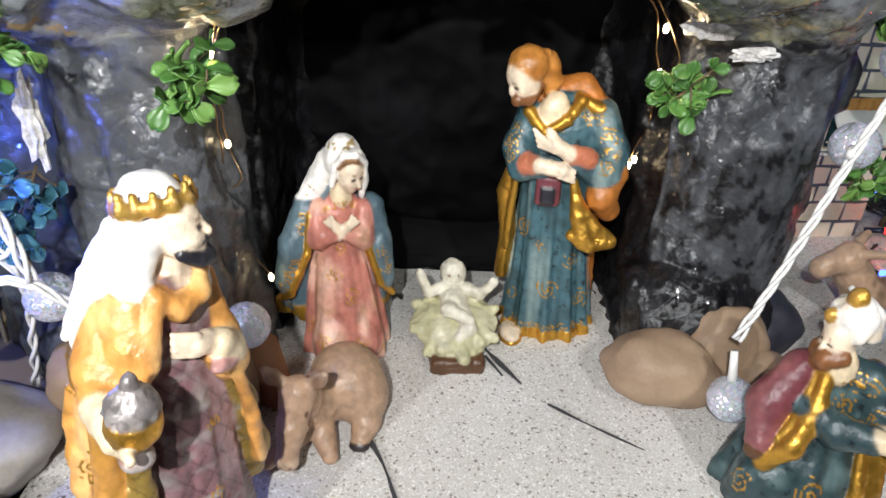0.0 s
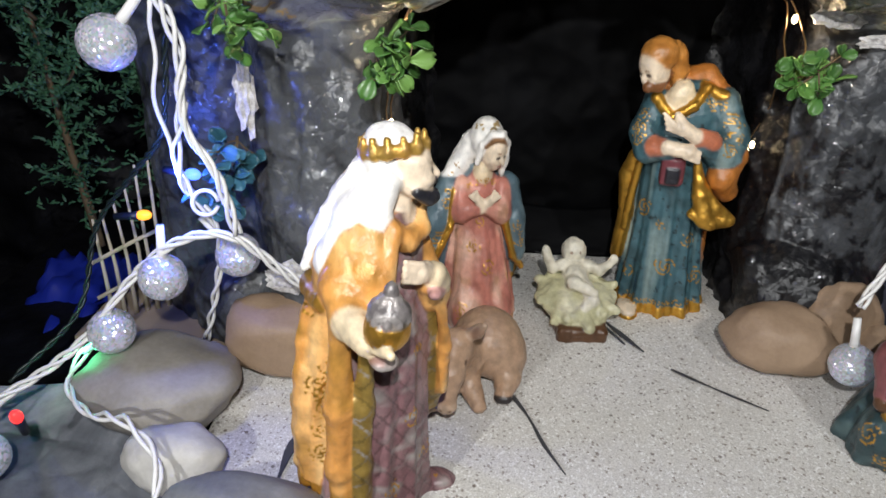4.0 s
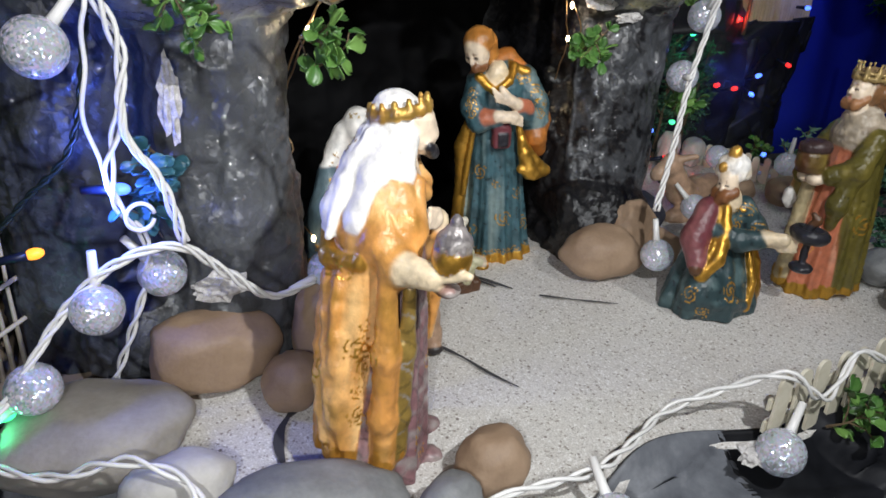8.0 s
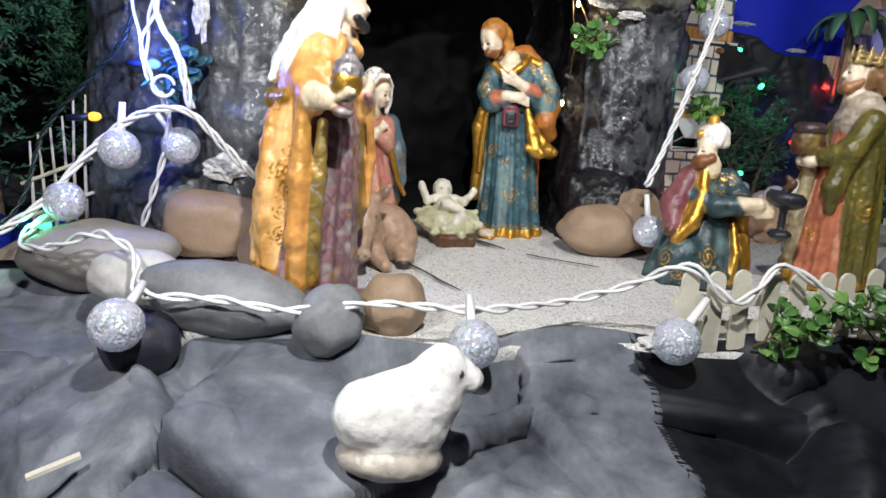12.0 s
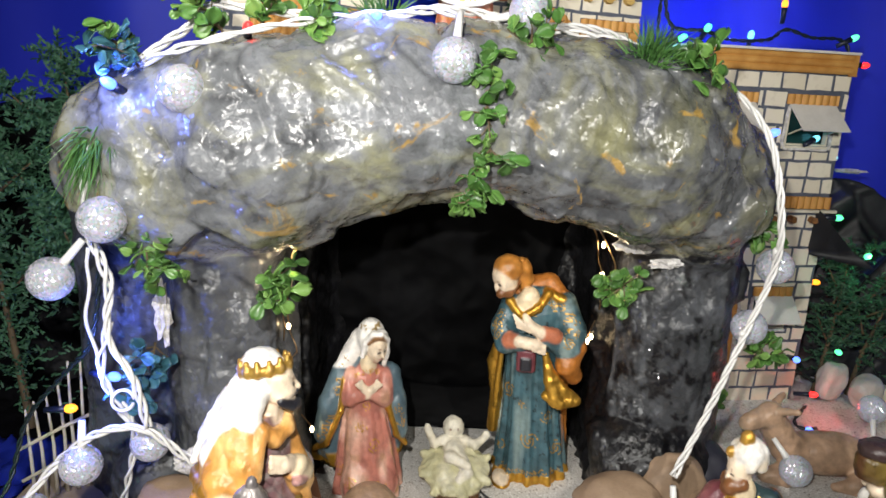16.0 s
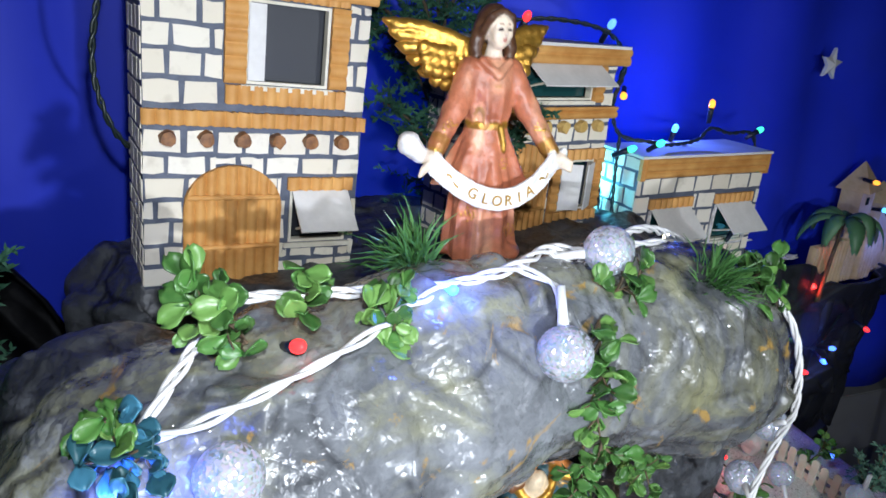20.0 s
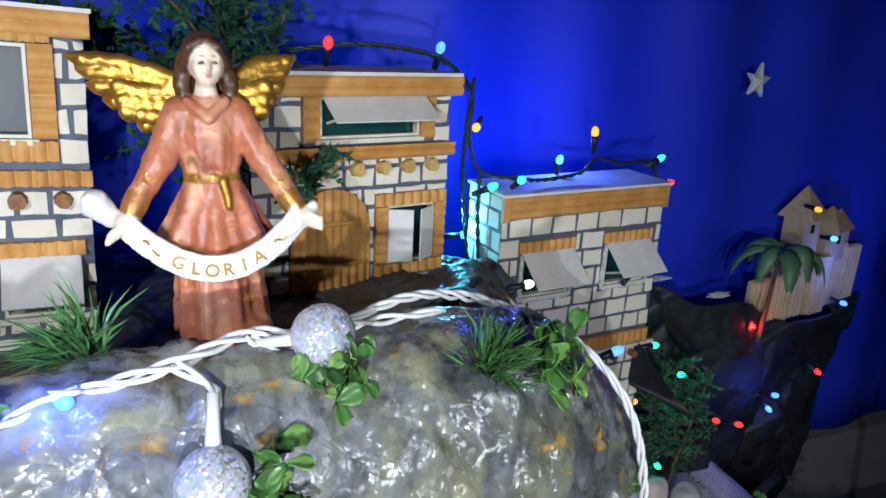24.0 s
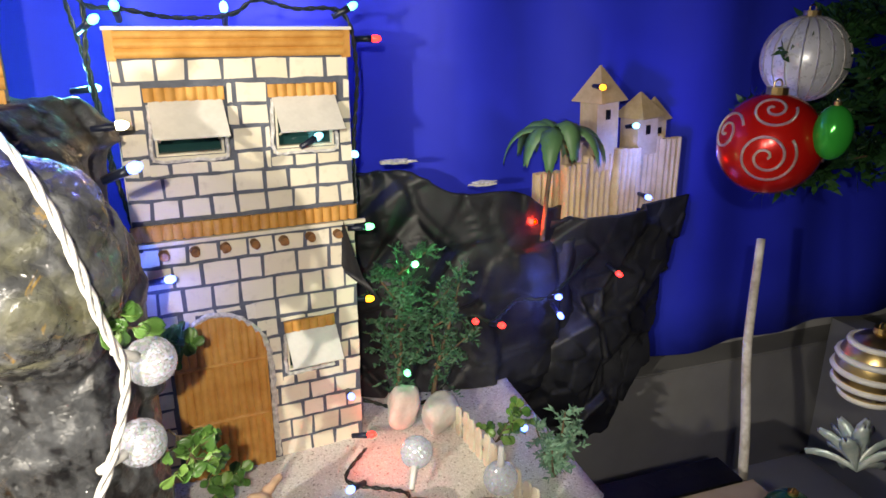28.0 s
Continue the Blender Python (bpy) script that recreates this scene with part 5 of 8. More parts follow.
def tint(p, c):
    worn(p, c, MAUVE, (0.38, 0.25, 0.26, 0), 0.8, 6, 0.07, 1.5)
    k = like(c, MAUVE, 0.3) & (((np.abs((p[:, 2] + 1.2 * p[:, 0]) % 13 - 6.5) < 0.7) | (np.abs((p[:, 2] - 1.2 * p[:, 0]) % 13 - 6.5) < 0.7)))
    c[k] = c[k] * 0.6
    worn(p, c, ORANGE, (0.82, 0.52, 0.22, 0), 1.0, 3, 0.07, 3.5)
    worn(p, c, ORANGE, (0.44, 0.16, 0.035, 0), 0.4, 13, 0.25, 1.5)
    for q, r, a in (((0, -30, 60), 5, 0), ((16, -30, 34), 5, 2), ((-12, -30, 24), 6, 4), ((24, -27, 14), 5, 3), ((-4, -33, 10), 5, 2), ((4, -26, 92), 4, 1)):
        scroll(p, c, q, r, a)
    trail(p, c, [(-37, 0, 92), (-38, 0, 60), (-37, 2, 36)], 6, 3)
    trail(p, c, [(-34, 6, 18), (-24, 26, 18), (0, 31, 17), (18, 24, 18)], 6, 5)
    trail(p, c, [(-33, 8, 112), (-20, 26, 110), (-2, 32, 114), (14, 26, 118)], 6, 6)
    trail(p, c, [(-27, -12, 122), (-24, -16, 108)], 5, 7)
    scroll(p, c, (-26, 24, 60), 8, 1)
    scroll(p, c, (10, 27, 58), 8, 3)
    scroll(p, c, (-24, 22, 112), 9, 2)
    scroll(p, c, (2, 29, 84), 7, 5)
    scroll(p, c, (18, 20, 96), 7, 0)
    scroll(p, c, (-16, 26, 30), 7, 4)
    scroll(p, c, (12, 24, 28), 7, 1)
    scroll(p, c, (-35, 6, 76), 6, 4)
    scroll(p, c, (-4, 22, 156), 6, 1, DULL)
    scroll(p, c, (6, 18, 160), 5, 1, DULL)
    hem(p, c, ORANGE, 23, (0.5, 0.24, 0.04, 0.4), 4, 0.5)
    band = (np.abs(p[:, 2] - 125) < 4.5) & (np.abs(p[:, 0] + 38) < 12) & (p[:, 1] < -18)
    c[band & like(c, BRONZE, 0.2)] = GOLD
    worn(p, c, BRONZE, (0.45, 0.42, 0.4, 0.3), 0.9, 8, 0.2, 0.4)
    worn(p, c, GOLD, DULL, 0.5, 5, 0.3, 1.0)
    eyes(p, c, king, 9.2)
    return c


figurine("crib_figurine", f, pose(-0.110, 0.202, 0, 0, 0, 57) @ slant(-0.010, -0.200) @ Matrix.Diagonal((0.94, 0.96, 0.985, 1)), "standing resin figurine in orange cloak and white headscarf holding urn", tint=tint, cell=1.0)

# kneeling man in turban offering a goblet
f = Clay()
f.robe([(0, -3, -2, 40, 29), (10, -3, -2, 39, 29), (28, -1, 2, 31, 25), (48, 1, 5, 22, 18), (70, 1, 5, 19, 14), (82, 0, 5, 12, 10)], TEALD, 7, 0.08, 0.02, melt=4)
f.ball((-18, -16, 18), (20, 16, 17), TEALD, melt=6)
for k in range(5):
    f.chain([(-34 + 5 * k, -20 - k, 24 - 2 * k), (-16 + 5 * k, -30, 14), (6 + 3 * k, -29 + k, 8)], [2.2, 2.8, 2], TEALD, 3)
f.chain([(-16, 0, 74), (-28, -6, 56), (-30, -16, 42)], [10, 11, 8], MAROON, 4)
f.ball((-32, -20, 38), (6, 5, 5), UMBER, melt=1.5)
f.chain([(-7, -10, 80), (-9, -17, 62), (-16, -23, 46), (-27, -21, 34)], [3.2, 4.4, 5.5, 5], GOLD, 1.5)
f.chain([(-11, -8, 78), (-14, -15, 60), (-22, -20, 46)], [2, 2.6, 3], DULL, 1)
f.chain([(17, 0, 74), (27, -6, 60), (24, -20, 58)], [9.5, 9, 7], TEALD, 4)
f.chain([(-12, -12, 62), (2, -22, 58), (18, -26, 59)], [7, 7.5, 6.5], TEALD, 4)
f.chain([(23, -22, 59), (32, -32, 59)], [5.6, 5.6], CREAM, 1.5)
f.chain([(18, -27, 61), (31, -36, 62)], [4.8, 4.6], CREAM, 1.5)
for k in range(4):
    f.rod((31, -33, 63 - 3 * k), (40, -40, 64 - 3 * k), 2.1, 1.7, CREAM, 0.7)
f.chain([(22, 8, 74), (32, 6, 46), (31, -4, 16), (28, -14, 6)], [6, 8, 11, 8], DULL, 4)
f.chain([(27, 0, 60), (37, -4, 34), (37, -12, 10)], [2.4, 3, 3], GOLD, 1.5)
f.chain([(22, -12, 44), (24, -20, 24), (20, -24, 6)], [2.4, 3, 3], GOLD, 1.5)
f.ball((47, -43, 68), (15, 15, 7), BLACK, (0, 8, 0), melt=1)
f.ball((47, -43, 76), (12, 12, 7), BLACK, (0, 8, 0), melt=0.5, cut=True)
f.rod((47, -43, 66), (46, -43, 48), 3.0, 2.8, BLACK, 2)
f.ball((46, -43, 44), (9, 9, 3.6), BLACK, melt=1.5)
f.chain([(45, -41, 70), (49, -45, 78), (46, -43, 82)], [4, 3.4, 2], UMBER, 1)
f.ball((-2, -6, 83), (9, 8, 10), CREAM)
offerer = face(f, (-5, -4, 96), (-0.96, -0.40), 8.6, down=14)
f.chain([(-4, -12, 90), (-11, -10, 87), (-11, 0, 87), (-4, 6, 90)], [3.6, 4.8, 4.8, 3.6], BEARD, 1.2)
f.ball((-13, -7, 85), (4, 4, 4.6), BEARD, melt=1)
f.ball((0, 0, 105), (12.5, 12.5, 9), WHITE, melt=1)
for k in range(8):
    a = 2 * math.pi * k / 8
    f.chain([(10 * math.cos(a), 10 * math.sin(a), 101), (8 * math.cos(a + 0.5), 8 * math.sin(a + 0.5), 108), (3 * math.cos(a + 0.8), 3 * math.sin(a + 0.8), 113)], [4, 4, 3], WHITE, 1.0)
f.ball((-3, -2, 115), (5, 5, 5.5), (0.45, 0.25, 0.06, 0.2), melt=0.8)
f.ball((-12, -3, 106), 3.6, (0.45, 0.25, 0.06, 0.2), melt=0.8)


def tint(p, c):
    worn(p, c, TEALD, (0.10, 0.16, 0.165, 0), 0.8, 6, 0.05, 0.6)
    worn(p, c, MAROON, (0.3, 0.12, 0.12, 0), 0.7, 2)
    florets(p, c, TEALD, 3.0, 0.68, (0.012, 0.02, 0.024, 0), 55, 0.12)
    for q, r, a in (((-2, -31, 22), 8, 0), ((-34, -22, 20), 7, 2), ((8, -14, 64), 6, 1), ((-26, -30, 8), 6, 4), ((14, -10, 76), 6, 3), ((24, -18, 62), 6, 2), ((4, -14, 78), 4, 0)):
        scroll(p, c, q, r, a)
    trail(p, c, [(-2, -13, 78), (4, -15, 70), (12, -10, 80)], 3.5, 4)
    worn(p, c, DULL, (0.66, 0.37, 0.06, 0.8), 0.9, 8, 0.2, 2.5)
    worn(p, c, WHITE, (0.62, 0.5, 0.34, 0), 0.8, 9, 0.1, 0.6)
    eyes(p, c, offerer, 8.6)
    return c


figurine("crib_figurine", f, pose(0.190, 0.250, 0, 0, 0, -14) @ Matrix.Diagonal((0.88, 0.92, 1, 1)), "kneeling resin figurine in white turban holding a dark goblet", tint=tint)

# standing man with crown, fur collar and casket
f = Clay()
f.robe([(0, 0, -10, 22, 24), (50, 0, -8, 20, 21), (96, 0, -4, 18, 16), (124, 0, 0, 16, 13)], RUST, 8, 0.08, melt=3)
f.robe([(4, 1, 7, 25, 25), (60, 1, 5, 25, 22), (108, 0, 4, 24, 18), (130, 0, 3, 18, 12)], OLIVE, 10, 0.075, 0.008, melt=2)
f.chain([(-8, -27, 92), (-7, -32, 50), (-6, -34, 10)], [5, 6, 7], (0.46, 0.38, 0.22, 0.1), 3)
f.slab((-7, -36, 12), (6, 4, 8), DULL, (0, 0, 0), 2, 1)
f.chain([(-19, 0, 120), (-25, -14, 100), (-19, -28, 90)], [10, 10, 7], OLIVE, 4)
f.chain([(-24, -12, 98), (-25, -18, 76), (-22, -14, 56)], [9, 9, 4], (0.24, 0.18, 0.05, 0), 4)
f.chain([(-27, -20, 82), (-27, -26, 72)], [5, 4], (0.62, 0.34, 0.12, 0), 1.5)
f.ball((-27, -27, 68), (5.5, 6, 9), WHITE, (15, 0, 0), 1.5)
f.chain([(19, 0, 120), (25, -14, 102), (14, -28, 96)], [10, 9, 7], OLIVE, 4)
f.chain([(22, -14, 96), (22, -22, 76), (18, -20, 60)], [8, 8, 4], OLIVE, 4)
f.robe([(96, 0, -37, 10, 11), (101, 0, -37, 12, 13), (109, 0, -37, 12, 13), (112, 0, -37, 10, 11)], UMBER, melt=0.8, fade=False)
f.robe([(112, 0, -37, 12, 13), (116, 0, -37, 12, 13), (119, 0, -37, 8, 9)], (0.05, 0.03, 0.03, 0), melt=0.6, fade=False)
f.ball((-5, -35, 92), (7, 7, 4.5), SKIN, melt=1.5)
f.ball((6, -35, 92), (7, 7, 4.5), SKIN, melt=1.5)
f.ball((0, 3, 121), (24, 20, 17), FUR, melt=3)
f.ball((0, 1, 134), (16, 15, 9), FUR, melt=3)
f.ball((0, -7, 139), (8, 7, 8), SKIN)
crowned = face(f, (0, -7, 153), (0, -1), 9.6, down=-6)
f.chain([(-8, -8, 148), (-5, -15, 144), (5, -15, 144), (8, -8, 148)], [3, 4, 4, 3], (0.34, 0.16, 0.07, 0), 1.2)
f.ball((0, 2, 154), (11, 9.6, 12), (0.24, 0.12, 0.05, 0), melt=1)
for k in range(6):
    f.chain([(-10 + 4 * k, 6, 152), (-11 + 4.4 * k, 12, 142)], [3.4, 3], (0.24, 0.12, 0.05, 0), 1)
circlet(f, (0, -2, 161), 11.4, 10, (0.42, 0.30, 0.12, 0.35), -6, 9)
f.ball((0, -1, 164), (10, 10.4, 5), (0.3, 0.2, 0.1, 0), melt=1)


def tint(p, c):
    worn(p, c, RUST, (0.68, 0.36, 0.24, 0), 0.9, 3)
    worn(p, c, OLIVE, (0.24, 0.19, 0.04, 0), 0.9, 5, 0.06, 4.0)
    florets(p, c, OLIVE, 3.0, 0.72, (0.04, 0.035, 0.008, 0), 63, 0.1)
    for q, r, a in (((-25, 4, 66), 9, 0), ((-22, 20, 30), 8, 2), ((25, 6, 60), 9, 3), ((0, 29, 60), 8, 1), ((10, -32, 40), 6, 2)):
        scroll(p, c, q, r, a)
    trail(p, c, [(-10, -38, 104), (10, -38, 104)], 3.6, 6)
    trail(p, c, [(-13, -34, 104), (-12, -30, 104)], 3.6, 7)
    worn(p, c, FUR, (0.62, 0.56, 0.46, 0), 1.0, 9, 0.1, 0.3)
    worn(p, c, FUR, (0.20, 0.16, 0.12, 0), 0.7, 19, 0.3, 0.3)
    hem(p, c, RUST, 10, DULL, 7, 0.5)
    eyes(p, c, crowned, 9.6)
    return c


figurine("crib_figurine", f, pose(0.297, 0.234, 0, 0, 0, -104) @ Matrix.Diagonal((0.9, 0.92, 1, 1)), "standing resin figurine with crown, fur collar and olive cloak", tint=tint, stir=ripple(0.55, 3.0, 6))

# winged figure with a scroll
f = Clay()
TERRA, TRESS = (0.50, 0.17, 0.085, 0), (0.085, 0.038, 0.018, 0)
f.robe([(0, 0, -2, 23, 18), (12, 0, -2, 23, 18), (50, 0, -1, 20, 16), (80, 0, 0, 13, 10)], TERRA, 9, 0.10, melt=3)
f.robe([(44, 0, 0, 30, 20), (50, 0, 0, 28, 20), (66, 0, 0, 20, 15), (82, 0, 0, 12, 10)], TERRA, 7, 0.12, melt=1.5)
f.robe([(80, 0, 0, 12, 10), (88, 0, 0, 15, 11.5), (102, 0, 0, 17, 12), (113, 0, 0, 16, 10), (119, 0, 0, 8, 7)], TERRA, 9, 0.05, melt=2)
f.chain([(-9, -7, 117), (0, -12, 110), (9, -7, 117)], [2.4, 2.8, 2.4], TERRA, 1)
f.robe([(79.5, 0, 0, 13.6, 11.2), (83, 0, 0, 13.6, 11.2)], DULL, melt=0.8, fade=False)
f.chain([(5, -11, 80), (7, -14, 68)], [2.0, 1.6], DULL, 1)
f.chain([(-14, 0, 111), (-24, -6, 90), (-37, -14, 71)], [7.5, 7, 5.4], TERRA, 3)
f.chain([(14, 0, 111), (25, -6, 90), (38, -14, 69)], [7.5, 7, 5.4], TERRA, 3)
f.rod((-35, -13, 74), (-38, -15, 69), 5.8, 5.2, DULL, 1)
f.rod((36, -13, 72), (39, -15, 67), 5.8, 5.2, DULL, 1)
f.ball((-41, -17, 64), (6, 5, 5), SKIN)
f.ball((44, -17, 62), (7, 5, 4.5), SKIN)
for k in range(3):
    f.rod((-42 - k, -20, 64 - 2 * k), (-48 - k, -22, 60 - 2 * k), 1.7, 1.4, SKIN, 0.8)
    f.rod((46, -20, 63 - 2 * k), (52, -21, 61 - 2.4 * k), 1.7, 1.4, SKIN, 0.8)
f.chain([(-38, -19, 62), (-30, -24, 54), (-18, -28, 47), (-6, -30, 43), (6, -30, 42), (18, -28, 45), (30, -24, 52), (42, -19, 60)], [2.2] * 8, WHITE, 2)
for k in range(-20, 21):
    u = k / 20
    z = 42.5 + 20 * u * u
    f.slab((41 * u, -30.5 + 12 * u * u, z), (2.4, 1.3, 6.2), WHITE, (0, -44 * u, 24 * u), 0.6, 1)
f.rod((-48, -14, 66), (-54, -12, 72), 5, 7, WHITE, 2)
f.rod((44, -17, 60), (49, -15, 66), 4, 3, WHITE, 1.5)
f.ball((0, -2, 120), (5.5, 5, 9), SKIN)
angel_face = face(f, (1, -4, 134), (0.12, -1), 8.6)
f.ball((0, 2, 137), (10.6, 9.6, 11), TRESS, melt=0.8)
f.chain([(-1, -9, 144), (-6, -9, 141), (-9, -4, 133)], [1.8, 2.2, 2.4], TRESS, 1)
f.chain([(2, -9, 144), (7, -9, 141), (10, -4, 133)], [1.8, 2.2, 2.4], TRESS, 1)
f.chain([(-8, 1, 136), (-11, 1, 124), (-9, 0, 112)], [4.4, 4.2, 3], TRESS, 1.5)
f.chain([(8, 1, 136), (12, 1, 124), (11, 0, 110)], [4.4, 4.2, 3], TRESS, 1.5)
for s, size in ((-1, 1.0), (1, 0.74)):
    for k, (tx, tz) in enumerate(((62, 134), (58, 128), (54, 121), (47, 114), (40, 107), (32, 102), (25, 100))):
        x0, z0 = 9 + 0.6 * k, 124 - 3.2 * k
        tx *= size
        a, b = Vector((s * x0, 10, z0)), Vector((s * tx, 20 - k, tz))
        m = a.lerp(b, 0.55) + Vector((0, 1, 3.0))
        f.chain([a, m, b.lerp(m, 0.25), b + Vector((0, 0, 1.5))], [3.6, 4.0, 3.4, 1.4], GOLD, 0.8)
    for r in range(3):
        for k in range(6):
            f.ball((s * size * (12 + 5.5 * k - 1.5 * r), 10 - r, 121 - 5.5 * r - 1.3 * k + 0.3 * k * k), (4.4, 2.6, 3.8), GOLD, (0, s * 25, 0), 0.8)
f.ball((14, -12, 4), (11, 11, 6), TERRA, melt=4)


def tint(p, c):
    worn(p, c, TERRA, (0.76, 0.40, 0.24, 0), 1.0, 3, 0.07, 3.0)
    worn(p, c, TERRA, (0.30, 0.08, 0.04, 0), 0.7, 8, 0.2, 2.0)
    for q, r, a in (((16, -14, 18), 5, 0), ((-14, -16, 30), 5, 2), ((-30, -16, 82), 4, 1), ((32, -16, 80), 4, 1), ((8, -17, 60), 4, 3)):
        scroll(p, c, q, r, a)
    worn(p, c, GOLD, DULL, 0.8, 9, 0.2, 0.6)
    eyes(p, c, angel_face, 8.6)
    return c


angel = figurine("winged_figurine", f, pose(0.010, 0.390, 0.330, 0, 0, 0) @ Matrix.Diagonal((0.90, 0.90, 0.95, 1)), "winged resin figurine in terracotta robe holding white lettered scroll", tint=tint, cell=1.0)


def lettering(word, height, material, place):
    """Letters as thin solid shapes joined to one bmesh; place(i, n) gives each letter's pose."""
    out = bmesh.new()
    for i, ch in enumerate(word):
        curve = bpy.data.curves.new("letter", "FONT")
        curve.body, curve.size, curve.extrude, curve.align_x = ch, height, height * 0.04, "CENTER"
        ob = bpy.data.objects.new("letter", curve)
        me = bpy.data.meshes.new_from_object(ob)
        me.transform(place(i, len(word)))
        out.from_mesh(me)
        bpy.data.objects.remove(ob)
        bpy.data.curves.remove(curve)
        bpy.data.meshes.remove(me)
    return out


gilt = Mat("gilt_lettering", (0.55, 0.33, 0.06), 0.35, 0.5)


def letter_at(i, n):
    u = (i - (n - 1) / 2) * 0.195
    return Matrix.Translation((0.041 * u, -0.0335 + 0.012 * u * u, 0.0395 + 0.020 * u * u)) @ pose(0, 0, 0, 90, 0, 0) @ pose(0, 0, 0, 0, 0, 42 * u)


bm = lettering("GLORIA", 0.0088, gilt.m, letter_at)
for s in (-1, 1):
    line = [Vector((0.041 * u, -0.0325 + 0.012 * u * u, 0.0425 + 0.020 * u * u + 0.0016 * math.sin(30 * u))) for u in (s * (0.66 + 0.024 * k) for k in range(8))]
    tube(bm, line, 0.0007, 5)
angel.data.materials.append(gilt.m)
for fc in bm.faces:
    fc.material_index = 1
bm.from_mesh(angel.data)
bm.to_mesh(angel.data)
bm.free()

# animals
f = Clay()
f.ball((8, 18, 27), (27, 29, 26), FAWN, (0, 0, 25), melt=4)
f.ball((20, 10, 20), (20, 20, 20), FAWN, melt=6)
f.ball((-8, -6, 26), (17, 18, 22), FAWN, melt=6)
f.chain([(-10, -14, 30), (-12, -26, 46), (-12, -34, 54)], [14, 12, 11], FAWN, 5)
f.chain([(-12, -36, 58), (-14, -47, 40), (-16, -54, 24)], [11.5, 9.5, 7], FAWN, 3)
f.ball((-16, -56, 20), (8, 6, 6.4), (0.50, 0.36, 0.26, 0), melt=2)
for s in (-1, 1):
    f.chain([(-12 + 8 * s, -35, 64), (-12 + 15 * s, -36, 70), (-12 + 19 * s, -38, 76)], [4.2, 4.8, 2.4], (0.46, 0.32, 0.23, 0), 1.5)
    f.ball((-12 + 15 * s, -39.5, 70), (4, 1.8, 5), (0.26, 0.15, 0.10, 0), (0, 35 * s, 0), 0.6)
    f.ball((-16 + 3 * s, -61, 19), (1.2, 1, 1), UMBER, melt=0.4)
f.chain([(-16, -20, 14), (-26, -34, 6), (-34, -44, 4)], [10, 7, 5], FAWN, 4)
f.chain([(-2, -20, 12), (6, -34, 5)], [9, 6], FAWN, 4)
f.chain([(26, -4, 10), (24, -18, 5)], [11, 7], FAWN, 4)
f.ball((24, -22, 4), (7, 5, 4), (0.03, 0.025, 0.025, 0), melt=1)


def tint(p, c):
    worn(p, c, FAWN, (0.40, 0.27, 0.18, 0), 0.8, 5, 0.07, 0.8)
    for q in ((-22, -46, 50), (-4, -46, 50)):
        dab(p, c, q, 2, UMBER)
    return c


figurine("ox_figurine", f, pose(-0.053, 0.287, 0, 0, 0, -4) @ Matrix.Scale(0.78, 4), "brown resin ox figurine lying on the crib floor", "animal figurine", tint)

f = Clay()
f.ball((12, 4, 20), (42, 18, 19), FAWN, melt=5)
f.chain([(-22, 2, 26), (-34, 0, 42), (-40, -2, 54)], [14, 11, 10], FAWN, 6)
f.chain([(-40, -3, 56), (-58, -8, 50)], [10, 7.5], FAWN, 4)
f.ball((-60, -8, 48), (7, 6, 6), (0.40, 0.28, 0.2, 0), melt=3)
f.chain([(-34, 6, 62), (-26, 14, 66)], [3.6, 2.6], FAWN, 2)
f.chain([(-36, -10, 62), (-26, -18, 66)], [3.6, 2.6], FAWN, 2)
f.chain([(-22, -8, 10), (-40, -14, 5), (-26, -20, 4)], [8, 6, 5], FAWN, 4)
f.chain([(40, -8, 10), (28, -20, 5), (12, -22, 4)], [11, 7, 4], FAWN, 4)
figurine("donkey_figurine", f, pose(0.320, 0.392, 0, 0, 0, -6), "brown resin donkey figurine lying with raised head", "animal figurine", tint)

f = Clay()
f.ball((-4, 0, 8), (23, 17, 9), (0.45, 0.40, 0.34, 0), melt=2)
f.ball((-4, 0, 24), (22, 14, 17), CLAY, melt=4)
f.ball((-16, 0, 26), (11, 12, 14), CLAY, melt=5)
f.chain([(8, 0, 24), (12, 0, 36), (15, 0, 48)], [12, 11, 9], CLAY, 6)
f.chain([(11, 0, 45), (-2, 0, 34), (-17, 0, 26)], [8, 10, 12], CLAY, 6)
f.chain([(15, 0, 48), (27, 0, 43)], [9, 6], CLAY, 3)


def tint(p, c):
    dab(p, c, (21, -8.0, 47), 1.5, BLACK)
    dab(p, c, (21, 8.0, 47), 1.5, BLACK)
    return c


figurine("sheep_figurine", f, pose(-0.068, 0.050, -0.040, -4, 4, 0), "white glazed sheep figurine sitting on the rock bank", "animal figurine", tint)

